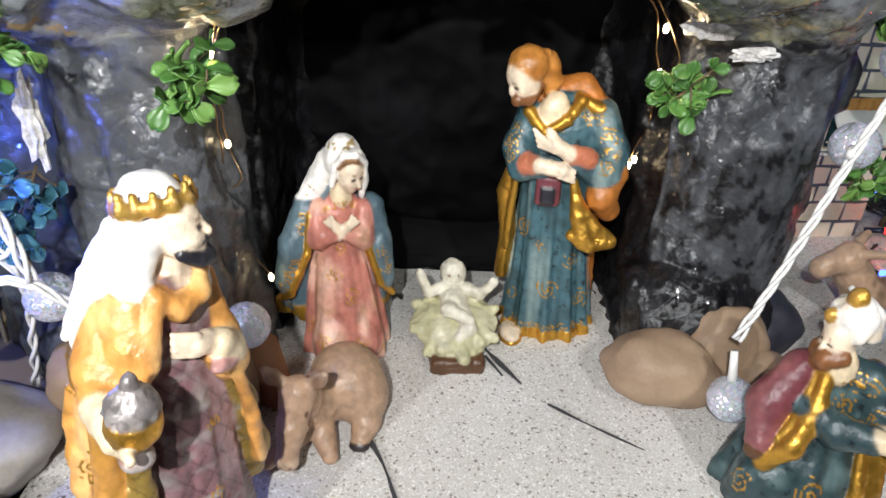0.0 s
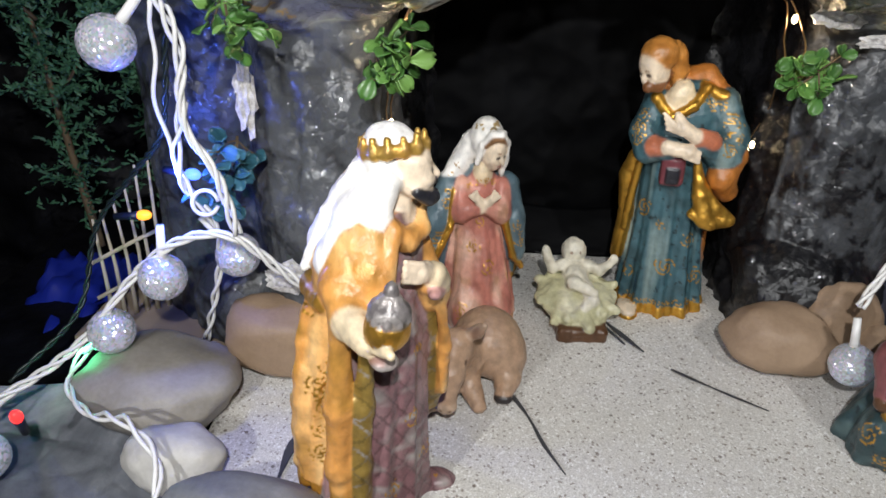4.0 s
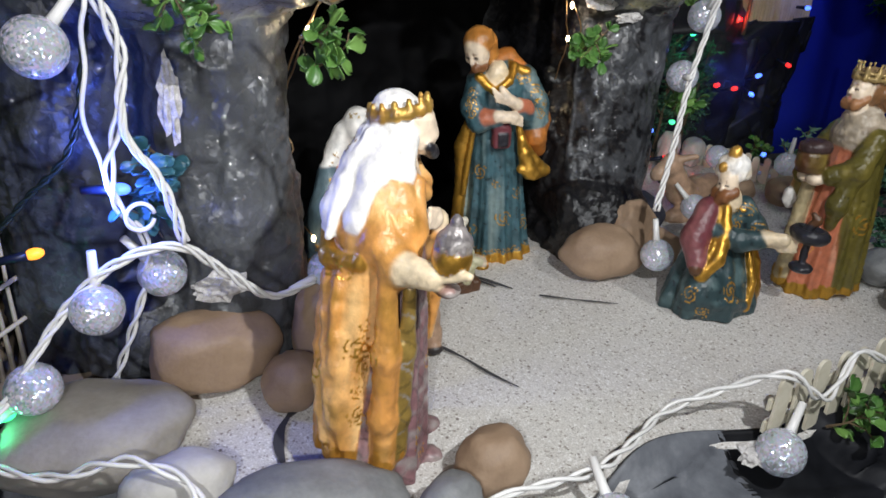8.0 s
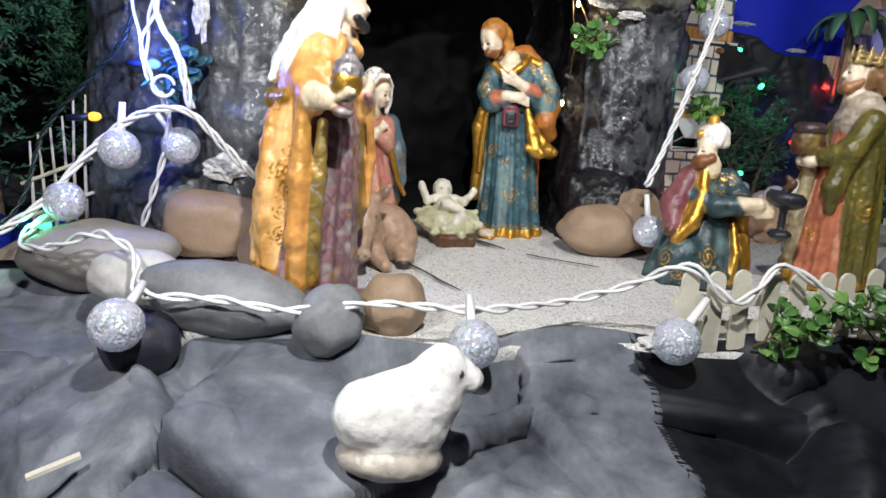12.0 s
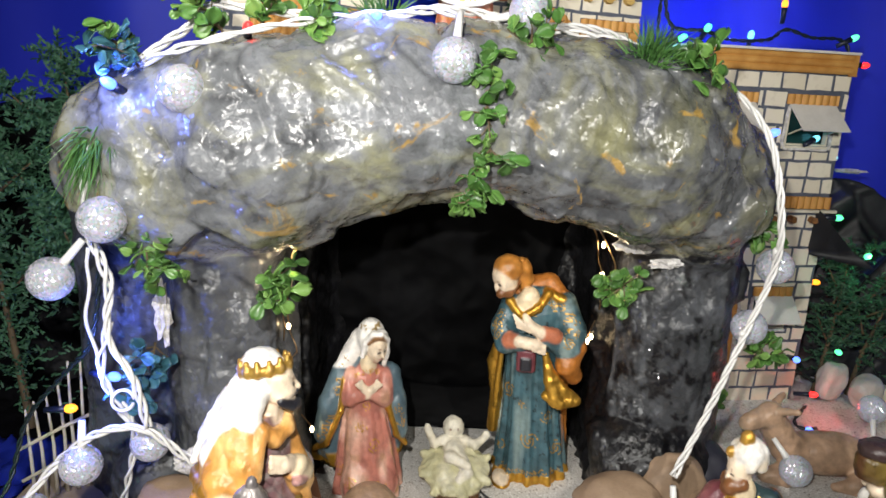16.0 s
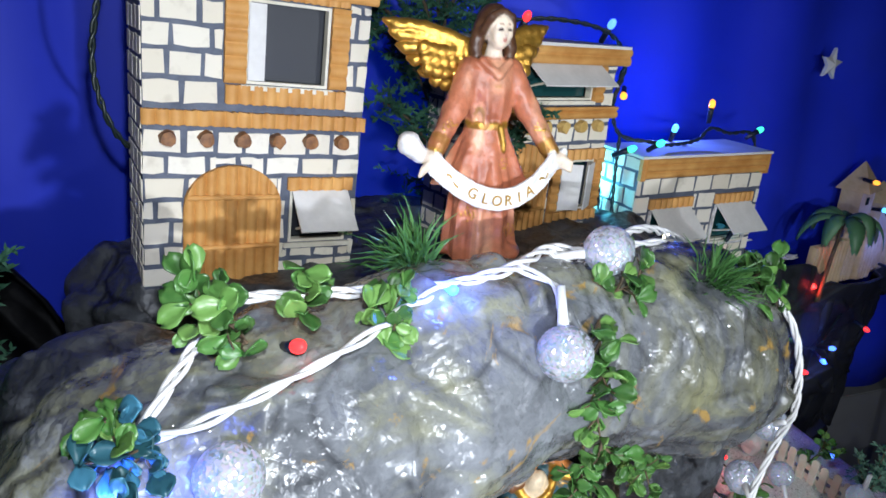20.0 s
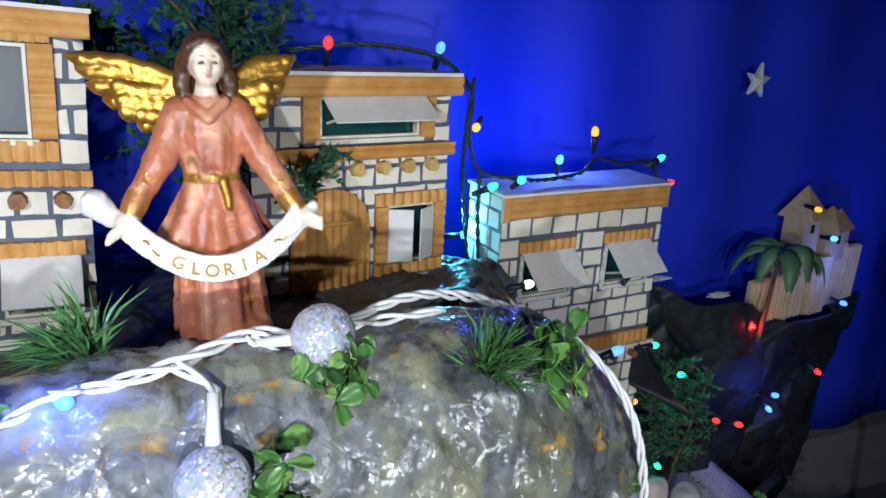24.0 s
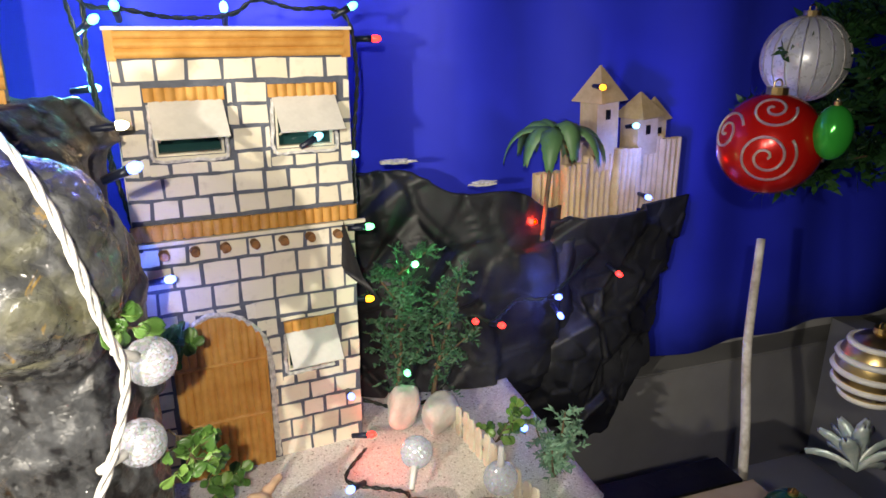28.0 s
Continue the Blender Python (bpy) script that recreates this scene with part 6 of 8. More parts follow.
# ---- card houses ----
def panel(bm, w, h, holes, thick=0.0025):
    """An upright card with rectangular holes, in one piece."""
    xs = sorted({0, w, *[q for o in holes for q in (o[0], o[1])]})
    zs = sorted({0, h, *[q for o in holes for q in (o[2], o[3])]})
    grid = {}
    for x0, x1 in zip(xs, xs[1:]):
        for z0, z1 in zip(zs, zs[1:]):
            cx, cz = (x0 + x1) / 2, (z0 + z1) / 2
            if any(o[0] < cx < o[1] and o[2] < cz < o[3] for o in holes):
                continue
            for q in ((x0, z0), (x1, z0), (x1, z1), (x0, z1)):
                if q not in grid:
                    grid[q] = bm.verts.new((q[0], 0, q[1]))
            bm.faces.new([grid[q] for q in ((x0, z0), (x1, z0), (x1, z1), (x0, z1))])
    back = bmesh.ops.duplicate(bm, geom=bm.verts[:] + bm.edges[:] + bm.faces[:])
    bmesh.ops.translate(bm, vec=(0, thick, 0), verts=[e for e in back["geom"] if isinstance(e, bmesh.types.BMVert)])
    bmesh.ops.reverse_faces(bm, faces=[e for e in back["geom"] if isinstance(e, bmesh.types.BMFace)])
    rims = [e for e in bm.edges if len(e.link_faces) == 1]
    bmesh.ops.bridge_loops(bm, edges=rims) if not holes else None
    pair = {}
    for v in bm.verts:
        pair.setdefault((round(v.co.x, 5), round(v.co.z, 5)), {})[v.co.y > thick / 2] = v
    for e in rims if holes else ():
        p, q = e.verts
        if p.co.y < thick / 2 and q.co.y < thick / 2:
            p2, q2 = pair[(round(p.co.x, 5), round(p.co.z, 5))][True], pair[(round(q.co.x, 5), round(q.co.z, 5))][True]
            bm.faces.new((p, q, q2, p2))
    bmesh.ops.recalc_face_normals(bm, faces=bm.faces)


def fluted(w, h, pitch=0.0052, amp=0.0011, along="x", arch=0.0, back=0.0012, ragged=0.0, seed=0):
    """Corrugated card, w by h, its flutes side by side along x (or stacked along z), with an arched top if wanted."""
    bm = bmesh.new()
    n = max(6, int((w if along == "x" else h) / pitch * 8))
    rows = []
    rnd = random.Random(seed)
    for i in range(n + 1):
        u = i / n
        d = -1.7 * amp * abs(math.sin(math.pi * u * (w if along == "x" else h) / pitch)) ** 0.8 - 0.0004
        if along == "x":
            x = u * w
            top = h
            if arch:
                k = (x - w / 2) / (w / 2)
                top = h - arch + arch * math.sqrt(max(0.0, 1 - k * k))
            top += ragged * rnd.uniform(-1, 1)
            low = ragged * rnd.uniform(-1, 1)
            rows.append([(x, d, low), (x, d, top), (x, back, top), (x, back, low)])
        else:
            z = u * h
            rows.append([(0, d, z), (w, d, z), (w, back, z), (0, back, z)])
    vs = [[bm.verts.new(p) for p in r] for r in rows]
    for a, b in zip(vs, vs[1:]):
        for k in range(4):
            bm.faces.new((a[k], b[k], b[(k + 1) % 4], a[(k + 1) % 4]))
    bm.faces.new(vs[0][::-1])
    bm.faces.new(vs[-1])
    bmesh.ops.recalc_face_normals(bm, faces=bm.faces)
    return bm


def placed(bm, m):
    bmesh.ops.transform(bm, matrix=m, verts=bm.verts)
    return bm


BRICKS = []


def lay_bricks(parent, w, h, skip, row, length, frame_, seed, edge=0.0):
    """Hand-painted bricks: each a thin uneven plate on the grey card; laid down at the end of the file."""
    rnd = random.Random(seed)
    z, odd = 0.0, 0
    while z < h - 0.004:
        rh = min(row * rnd.uniform(0.86, 1.14), h - z)
        x = -length * (0.5 if odd else rnd.uniform(0.02, 0.15))
        while x < w:
            ln = length * rnd.uniform(0.78, 1.22)
            x0, x1, z0, z1 = max(edge, x + 0.0013), min(w - edge, x + ln - 0.0013), z + 0.0014, z + rh - 0.0014
            pieces = [(x0, x1, z0, z1)]
            for s0, s1, t0, t1 in skip:
                nxt = []
                for a0, a1, b0, b1 in pieces:
                    if a1 <= s0 or a0 >= s1 or b1 <= t0 or b0 >= t1:
                        nxt.append((a0, a1, b0, b1))
                        continue
                    if a0 < s0:
                        nxt.append((a0, s0, b0, b1))
                    if a1 > s1:
                        nxt.append((s1, a1, b0, b1))
                    if b1 > t1 and t1 - b0 > 0 and b1 - t1 > 0.002:
                        nxt.append((max(a0, s0), min(a1, s1), t1, b1))
                    elif b0 < t0 and t0 - b0 > 0.002:
                        nxt.append((max(a0, s0), min(a1, s1), b0, t0))
                pieces = nxt
            for q in pieces:
                if q[1] - q[0] > 0.0022 and q[3] - q[2] > 0.0018:
                    BRICKS.append((parent, frame_, q, rnd.random()))
            x += ln
        z += rh
        odd = 1 - odd


def stud(parent, x, z, material, r=0.0042, long=0.006, seed=0):
    bm = bmesh.new()
    bmesh.ops.create_cone(bm, cap_ends=True, segments=9, radius1=r, radius2=r * 0.86, depth=long)
    for v in bm.verts:
        v.co *= 1.1 + 0.34 * noise.noise(v.co * 330 + Vector((seed * 1.7, 0, 0)))
    part("beam_end", placed(bm, pose(x, -long * 0.4, z, 90, seed * 37 % 60, 0)), material.m, parent)


def awning(parent, x0, x1, z, drop, out, label="white card flap"):
    """A card flap hinged at its top edge and propped on two sticks."""
    flap = bmesh.new()
    length = math.hypot(drop, out)
    a = math.degrees(math.atan2(drop, out))
    box(flap, -0.0015, x1 - x0 + 0.0015, -length, 0.0, -0.0006, 0.0006)
    ob = part("awning", flap, card.m, parent, label)
    ob.matrix_basis = pose(x0, -0.0022, z, a, 0, 0)
    for x in (x0 + 0.003, x1 - 0.003):
        bm = bmesh.new()
        tube(bm, [(x, -0.001, z - drop * 1.25), (x, -out * 0.86, z - drop * 0.9)], 0.0009, 5)
        part("prop", bm, ivory.m, parent)


def window(parent, x0, x1, z0, z1, film, jamb=0.0016, sill=True):
    """A framed opening with a film pane set back in it."""
    w = link(new("window"), parent)
    w.empty_display_size = 0.01
    bm = bmesh.new()
    for q in ((x0, x0 + jamb, z0, z1), (x1 - jamb, x1, z0, z1), (x0 + jamb, x1 - jamb, z0, z0 + jamb), (x0 + jamb, x1 - jamb, z1 - jamb, z1)):
        box(bm, q[0], q[1], -0.0010, 0.0045, q[2], q[3])
    part("frame", bm, ivory.m, w)
    bm = bmesh.new()
    box(bm, x0 + jamb, x1 - jamb, 0.0062, 0.0068, z0 + jamb, z1 - jamb)
    part("pane", bm, film.m, w, "dark shiny film pane")
    if sill:
        bm = bmesh.new()
        box(bm, x0 - 0.003, x1 + 0.003, -0.0030, -0.0012, z0 - 0.0032, z0 - 0.0004)
        part("sill", bm, ivory.m, w)
    return w


def strip(parent, name, x, z, w, h, along="x", label="brown corrugated card strip", out=-0.0016, seed=0, pitch=0.0070):
    ob = part(name, fluted(w, h, pitch, along=along, ragged=0.0004 if along == "x" else 0.0, seed=seed), kraft.m, parent, label)
    ob.matrix_basis = pose(x, out, z)
    return ob


def arched_door(parent, x, w, h, arch, rails=(0.3, 0.72)):
    d = link(new("door"), parent)
    d.empty_display_size = 0.01
    d.matrix_basis = pose(x, -0.0018, 0.001)
    part("leaf", fluted(w, h, 0.0058, 0.0012, arch=arch), kraft.m, d, "arched brown corrugated card door")
    for k in rails:
        part("rail", placed(fluted(w - 0.003, 0.0034, 0.003, 0.0006, along="z"), pose(0.0015, -0.0016, h * k)), kraft.m, d)


def torn_edge(parent, pts, r=0.0016, seed=0):
    """The ragged white rim of a hole torn in card."""
    line = glide([(x, -0.0012, z) for x, z in pts], 0.003)
    bm = bmesh.new()
    tube(bm, [p + Vector((0.0012 * noise.noise(p * 300), -0.0006, 0.0012 * noise.noise(p * 330 + Vector((seed, 3, 1))))) for p in line], r, 5)
    part("torn_rim", bm, torn_card.m, parent, "ragged torn card rim with dark specks")


def shell(parent, w, h, d, holes):
    bm = bmesh.new()
    panel(bm, w, h, holes)
    part("front_wall", bm, mortar_mat.m, parent, "grey painted card front wall")
    for x in (0, w):
        bm = bmesh.new()
        box(bm, min(x, x + (0.0025 if x == 0 else -0.0025)), max(x, x + (0.0025 if x == 0 else -0.0025)), 0.0026, d, 0, h)
        part("side_wall", bm, mortar_mat.m, parent)
    bm = bmesh.new()
    box(bm, 0.0026, w - 0.0026, d - 0.0025, d, 0, h)
    part("back_wall", bm, mortar_mat.m, parent)


LEFT_SIDE = pose(0, 0, 0, 0, 0, -90)


def side_bricks(parent, d, h, row, length, seed):
    lay_bricks(parent, d, h, (), row, length, pose(-0.0001, d, 0, 0, 0, -90), seed)


# house with upper window, on the rock top
h1 = thing("card_house", "cream brick card house, brown arched door, propped window flap", "model house", "card houses", at=pose(-0.175, 0.422, 0.309, 0, 4.0, 9.0))
W1, H1 = 0.122, 0.176
hole_a, hole_b = (0.080, 0.116, 0.024, 0.056), (0.052, 0.098, 0.116, 0.160)
shell(h1, W1, H1, 0.052, (hole_a, hole_b))
arched_door(h1, 0.020, 0.054, 0.070, 0.024)
window(h1, *hole_a, grey_film)
window(h1, *hole_b, grey_film)
awning(h1, 0.082, 0.114, 0.056, 0.019, 0.021)
strip(h1, "pelmet", 0.078, 0.0565, 0.040, 0.0075)
strip(h1, "ledge", -0.001, 0.0925, 0.124, 0.0080)
for k in range(6):
    stud(h1, 0.012 + 0.0195 * k, 0.0855, stud_mat, seed=k)
strip(h1, "window_trim", 0.040, 0.161, 0.068, 0.0105)
strip(h1, "window_trim", 0.041, 0.105, 0.068, 0.0100)
strip(h1, "window_trim", 0.040, 0.116, 0.0115, 0.0445, along="z")
strip(h1, "window_trim", 0.0985, 0.116, 0.0105, 0.0445, along="z")
bm = bmesh.new()
box(bm, -0.003, W1 + 0.004, -0.004, 0.055, H1, H1 + 0.002)
part("roof", bm, card.m, h1, "white card flat roof")
bm = fluted(W1 + 0.006, 0.012, 0.006, 0.0008, along="z")
part("cornice", placed(bm, pose(-0.003, -0.003, H1 - 0.012)), kraft.m, h1, "brown card cornice")
# plate added in front of the pane as the window's pale inside jamb
bm = bmesh.new()
box(bm, 0.0525, 0.0615, -0.0022, -0.0012, 0.118, 0.158)
part("shutter", bm, card.m, h1, "bare white card plate standing for the window's inside jamb")
lay_bricks(h1, W1, H1 - 0.012, ((0.0195, 0.0745, 0, 0.050), (0.022, 0.072, 0.049, 0.058), (0.028, 0.066, 0.057, 0.066), (0.037, 0.057, 0.065, 0.0715), (0.077, 0.119, 0.019, 0.0645), (-0.01, 0.2, 0.092, 0.101), (0.0395, 0.1095, 0.1045, 0.172)), 0.0128, 0.0180, None, 5)
side_bricks(h1, 0.052, H1, 0.0128, 0.016, 6)

# house behind the winged figure
h2 = thing("card_house", "cream brick card house with brown door and open shutters", "model house", "card houses", at=pose(0.030, 0.462, 0.297, 0, 1.5, 14.0))
W2, H2 = 0.136, 0.150
hole_a, hole_b = (0.090, 0.126, 0.026, 0.066), (0.042, 0.112, 0.112, 0.137)
shell(h2, W2, H2, 0.050, (hole_a, hole_b))
arched_door(h2, 0.022, 0.054, 0.080, 0.026, (0.36, 0.70))
window(h2, *hole_a, film_mat, sill=False)
window(h2, *hole_b, film_mat)
awning(h2, 0.044, 0.112, 0.139, 0.014, 0.022)
for x, z, w, h, al in ((0.081, 0.0665, 0.054, 0.008, "x"), (0.081, 0.0175, 0.053, 0.008, "x"), (0.081, 0.026, 0.0085, 0.040, "z"), (0.1265, 0.026, 0.0085, 0.040, "z"), (0.031, 0.110, 0.0105, 0.028, "z"), (0.1125, 0.110, 0.0105, 0.028, "z")):
    strip(h2, "window_trim", x, z, w, h, al, seed=int(z * 1000))
for x, a in ((0.0905, -28), (0.1255, -152)):
    bm = bmesh.new()
    box(bm, 0, 0.0165, -0.0005, 0.0005, 0.028, 0.064)
    ob = part("shutter", bm, card.m, h2, "open white card shutter")
    ob.matrix_basis = pose(x, -0.0025, 0, 0, 0, a)
ob = part("ledge", fluted(W2 + 0.004, 0.009, 0.0055, 0.0012, along="z"), kraft.m, h2, "brown card ledge")
ob.matrix_basis = pose(-0.002, -0.0045, 0.0985)
ob = part("cornice", fluted(W2 + 0.008, 0.012, 0.0065, 0.0012, along="z"), kraft.m, h2, "brown card cornice")
ob.matrix_basis = pose(-0.004, -0.0075, H2 - 0.012)
bm = bmesh.new()
box(bm, -0.004, W2 + 0.004, -0.0085, 0.052, H2, H2 + 0.0022)
part("roof", bm, card.m, h2, "white card flat roof")
for k in range(6):
    stud(h2, 0.030 + 0.0185 * k, 0.0925, gold_stud, 0.0046, seed=k)
lay_bricks(h2, W2, H2 - 0.012, ((0.0215, 0.0765, 0, 0.058), (0.024, 0.074, 0.057, 0.067), (0.030, 0.068, 0.066, 0.076), (0.039, 0.059, 0.075, 0.0815), (0.080, 0.1355, 0.017, 0.075), (-0.01, 0.2, 0.098, 0.108), (0.030, 0.124, 0.107, 0.141)), 0.0135, 0.021, None, 15)
side_bricks(h2, 0.050, H2, 0.0135, 0.016, 16)

# tall house on the floor
h3 = thing("card_house", "tall cream brick card house with arched door and three flaps", "model house", "card houses", at=pose(0.2135, 0.516, 0.0, 0, 0.8, 7.0))
W3, H3 = 0.164, 0.353
holes = ((0.022, 0.068, 0.268, 0.305), (0.106, 0.150, 0.268, 0.305), (0.102, 0.141, 0.082, 0.116), (0.014, 0.082, 0.006, 0.112))
shell(h3, W3, H3, 0.050, holes[:3])
for o in holes[:2]:
    window(h3, *o, film_mat)
    awning(h3, o[0], o[1], 0.306, 0.022, 0.026)
    strip(h3, "pelmet", o[0] - 0.004, 0.3062, o[1] - o[0] + 0.007, 0.0090)
    torn_edge(h3, [(o[0] - 0.001, o[3]), (o[0] - 0.002, 0.5 * (o[2] + o[3])), (o[0] - 0.001, o[2] - 0.002), (0.5 * (o[0] + o[1]), o[2] - 0.003), (o[1] + 0.001, o[2] - 0.002), (o[1] + 0.001, o[2] + 0.018)])
o = holes[2]
window(h3, *o, film_mat, sill=False)
awning(h3, o[0] + 0.001, o[1] + 0.001, 0.117, 0.022, 0.022)
strip(h3, "pelmet", 0.101, 0.1175, 0.042, 0.0090)
torn_edge(h3, [(o[0] - 0.001, o[3]), (o[0] - 0.001, o[2]), (o[0] + 0.018, o[2] - 0.002), (o[1], o[2] - 0.001)])
arched_door(h3, 0.014, 0.071, 0.140, 0.036, (0.34, 0.70))
torn_edge(h3, [(0.012, 0.10), (0.018, 0.124), (0.034, 0.139), (0.050, 0.143), (0.068, 0.136), (0.083, 0.118), (0.088, 0.095), (0.088, 0.05), (0.088, 0.004)], 0.0024, 5)
strip(h3, "ledge", -0.002, 0.2075, 0.168, 0.0115, seed=3)
bm = bmesh.new()
box(bm, 0.002, 0.172, -0.0050, -0.0016, 0.2038, 0.2066)
part("ledge_stick", bm, ivory.m, h3, "pale wooden stick under the ledge")
for k in range(7):
    stud(h3, 0.018 + 0.0218 * k, 0.1965, stud_mat, 0.0036, 0.008, seed=k)
ob = part("cornice", fluted(W3 - 0.008, 0.0175, 0.006, 0.0013, along="z"), kraft.m, h3, "brown card cornice")
ob.matrix_basis = pose(0.004, -0.003, H3 - 0.018)
for x in (-0.001, W3 - 0.005):
    bm = bmesh.new()
    box(bm, x, x + 0.006, -0.0044, -0.0004, H3 - 0.0195, H3 - 0.0002)
    part("cornice_end", bm, kraft.m, h3)
bm = bmesh.new()
box(bm, -0.002, W3 + 0.002, -0.005, 0.053, H3, H3 + 0.0022)
part("roof", bm, card.m, h3, "white card flat roof")
lay_bricks(h3, W3, H3 - 0.018, ((0.011, 0.0885, 0, 0.108), (0.014, 0.087, 0.107, 0.122), (0.022, 0.080, 0.121, 0.134), (0.034, 0.068, 0.133, 0.144), (0.097, 0.146, 0.077, 0.1275), (-0.01, 0.3, 0.203, 0.2195), (0.0165, 0.0735, 0.262, 0.3165), (0.101, 0.155, 0.262, 0.3165)), 0.0172, 0.0225, None, 25)
side_bricks(h3, 0.050, H3, 0.0172, 0.019, 26)


# ---- fences ----
def picket(w, h, t):
    bm = bmesh.new()
    n = 7
    outline = [(-w / 2, 0), (w / 2, 0)] + [(w / 2 * math.cos(a), h - w / 2 + w / 2 * math.sin(a)) for a in (math.pi * k / n for k in range(n + 1))]
    front = [bm.verts.new((x, -t / 2, z)) for x, z in outline]
    back = [bm.verts.new((x, t / 2, z)) for x, z in outline]
    bm.faces.new(front)
    bm.faces.new(back[::-1])
    for i in range(len(outline)):
        j = (i + 1) % len(outline)
        bm.faces.new((front[j], front[i], back[i], back[j]))
    bmesh.ops.recalc_face_normals(bm, faces=bm.faces)
    return bm


def picket_fence(label, a, b, count, h, w=0.0105, t=0.002, low=-0.006, rails=(0.30, 0.62), rail_h=0.007, material=None, seed=1):
    a, b = Vector(a), Vector(b)
    d = b - a
    fence = thing("picket_fence", label, "fence", at=Matrix.Translation(a) @ pose(0, 0, 0, 0, 0, math.degrees(math.atan2(d.y, d.x))))
    material = material or ivory.m
    me = mesh_of(picket(w, h, t), "picket", False, (material,))
    rnd = random.Random(seed)
    L = d.xy.length
    for k in range(count):
        ob = link(new("picket", me), fence)
        u = k / (count - 1)
        ob.matrix_basis = pose(L * u, rnd.uniform(-0.0004, 0.0004), low + d.z * u + rnd.uniform(-0.0015, 0.0015), 0, rnd.uniform(-3, 3), 0)
    for z in rails:
        bm = bmesh.new()
        z0 = low + h * z - rail_h / 2
        box(bm, -0.006, L + 0.006, t * 0.5 + 0.0006, t * 0.5 + 0.0024, z0, z0 + rail_h)
        part("rail", bm, material, fence)
    return fence


picket_fence("ivory painted wooden picket fence along the front edge", (0.100, 0.117, 0), (0.372, 0.128, 0), 16, 0.047, low=-0.014)
picket_fence("small ivory picket fence beside the tall house", (0.458, 0.520, 0), (0.480, 0.345, 0), 15, 0.036, 0.008, seed=4)

# fence of bleached twigs on the card ground
twigs = thing("twig_fence", "bleached twig fence standing on the card ground", "fence", at=pose(-0.302, 0.335, -0.004))
rnd = random.Random(3)
for k in range(7):
    x = 0.006 * k
    top = 0.075 + 0.052 * (k / 6) ** 1.3 * rnd.uniform(0.8, 1.1)
    bm = bmesh.new()
    tube(bm, [(x, 0.004 * k, 0), (x + rnd.uniform(-0.002, 0.002), 0.004 * k, top * 0.5), (x + rnd.uniform(-0.002, 0.004), 0.004 * k, top)], 0.0017, 6, 0.0008)
    part("twig", bm, twig_mat.m, twigs, smooth=True)
for z in (0.026, 0.052):
    bm = bmesh.new()
    tube(bm, [(-0.006, -0.004, z - 0.008), (0.020, 0.010, z + 0.004), (0.046, 0.024, z + 0.014)], 0.0015, 6)
    part("cross_twig", bm, twig_mat.m, twigs, smooth=True)

# ---- far castle with palm ----
castle = thing("card_castle", "bare corrugated card castle with pointed towers on the cliff", "model castle", at=pose(0.580, 0.618, 0.150, 0, -2.0, 9.0))
for x, y, w, h in ((0.0, 0.0, 0.034, 0.058), (0.030, -0.007, 0.030, 0.064), (0.060, 0.000, 0.040, 0.068), (0.098, -0.006, 0.032, 0.072), (0.128, 0.002, 0.040, 0.080), (0.164, -0.002, 0.030, 0.074)):
    part("wall", placed(fluted(w, h, 0.0075, 0.003, back=0.004, ragged=0.0012, seed=int(x * 900)), pose(x, y, 0.0, 0, 2, 0)), castle_mat.m, castle)


def tower(x, y, w, z0, z1, roof):
    t = link(new("tower"), castle)
    bm = bmesh.new()
    box(bm, x - w / 2, x + w / 2, y - w / 2, y + w / 2, z0, z1)
    part("shaft", bm, castle_mat.m, t)
    bm = bmesh.new()
    bmesh.ops.create_cone(bm, cap_ends=True, segments=4, radius1=w * 1.05, radius2=0.0008, depth=roof)
    part("roof", placed(bm, pose(x, y, z1 + roof / 2, 0, 0, 45 + 10)), castle_mat.m, t, "pointed card roof")
    bm = bmesh.new()
    box(bm, x - 0.003, x + 0.003, y - w / 2 - 0.0008, y - w / 2 - 0.0002, z1 - 0.018, z1 - 0.008)
    part("slit", bm, black_paper.m, t)


tower(0.090, 0.010, 0.028, 0.05, 0.122, 0.036)
tower(0.146, 0.010, 0.028, 0.06, 0.100, 0.026)
tower(0.170, 0.014, 0.020, 0.06, 0.094, 0.024)
tower(0.050, 0.004, 0.016, 0.05, 0.084, 0.002)

palm = thing("palm_tree", "small plastic palm with drooping green fronds by the castle", "palm", at=pose(0.588, 0.592, 0.150))
bm = bmesh.new()
tube(bm, glide([(-0.010, 0, -0.004), (-0.006, 0, 0.05), (0.0, 0, 0.106)], 0.008), 0.0028, 8, 0.0018)
part("trunk", bm, bark.m, palm, smooth=True)
rnd = random.Random(8)
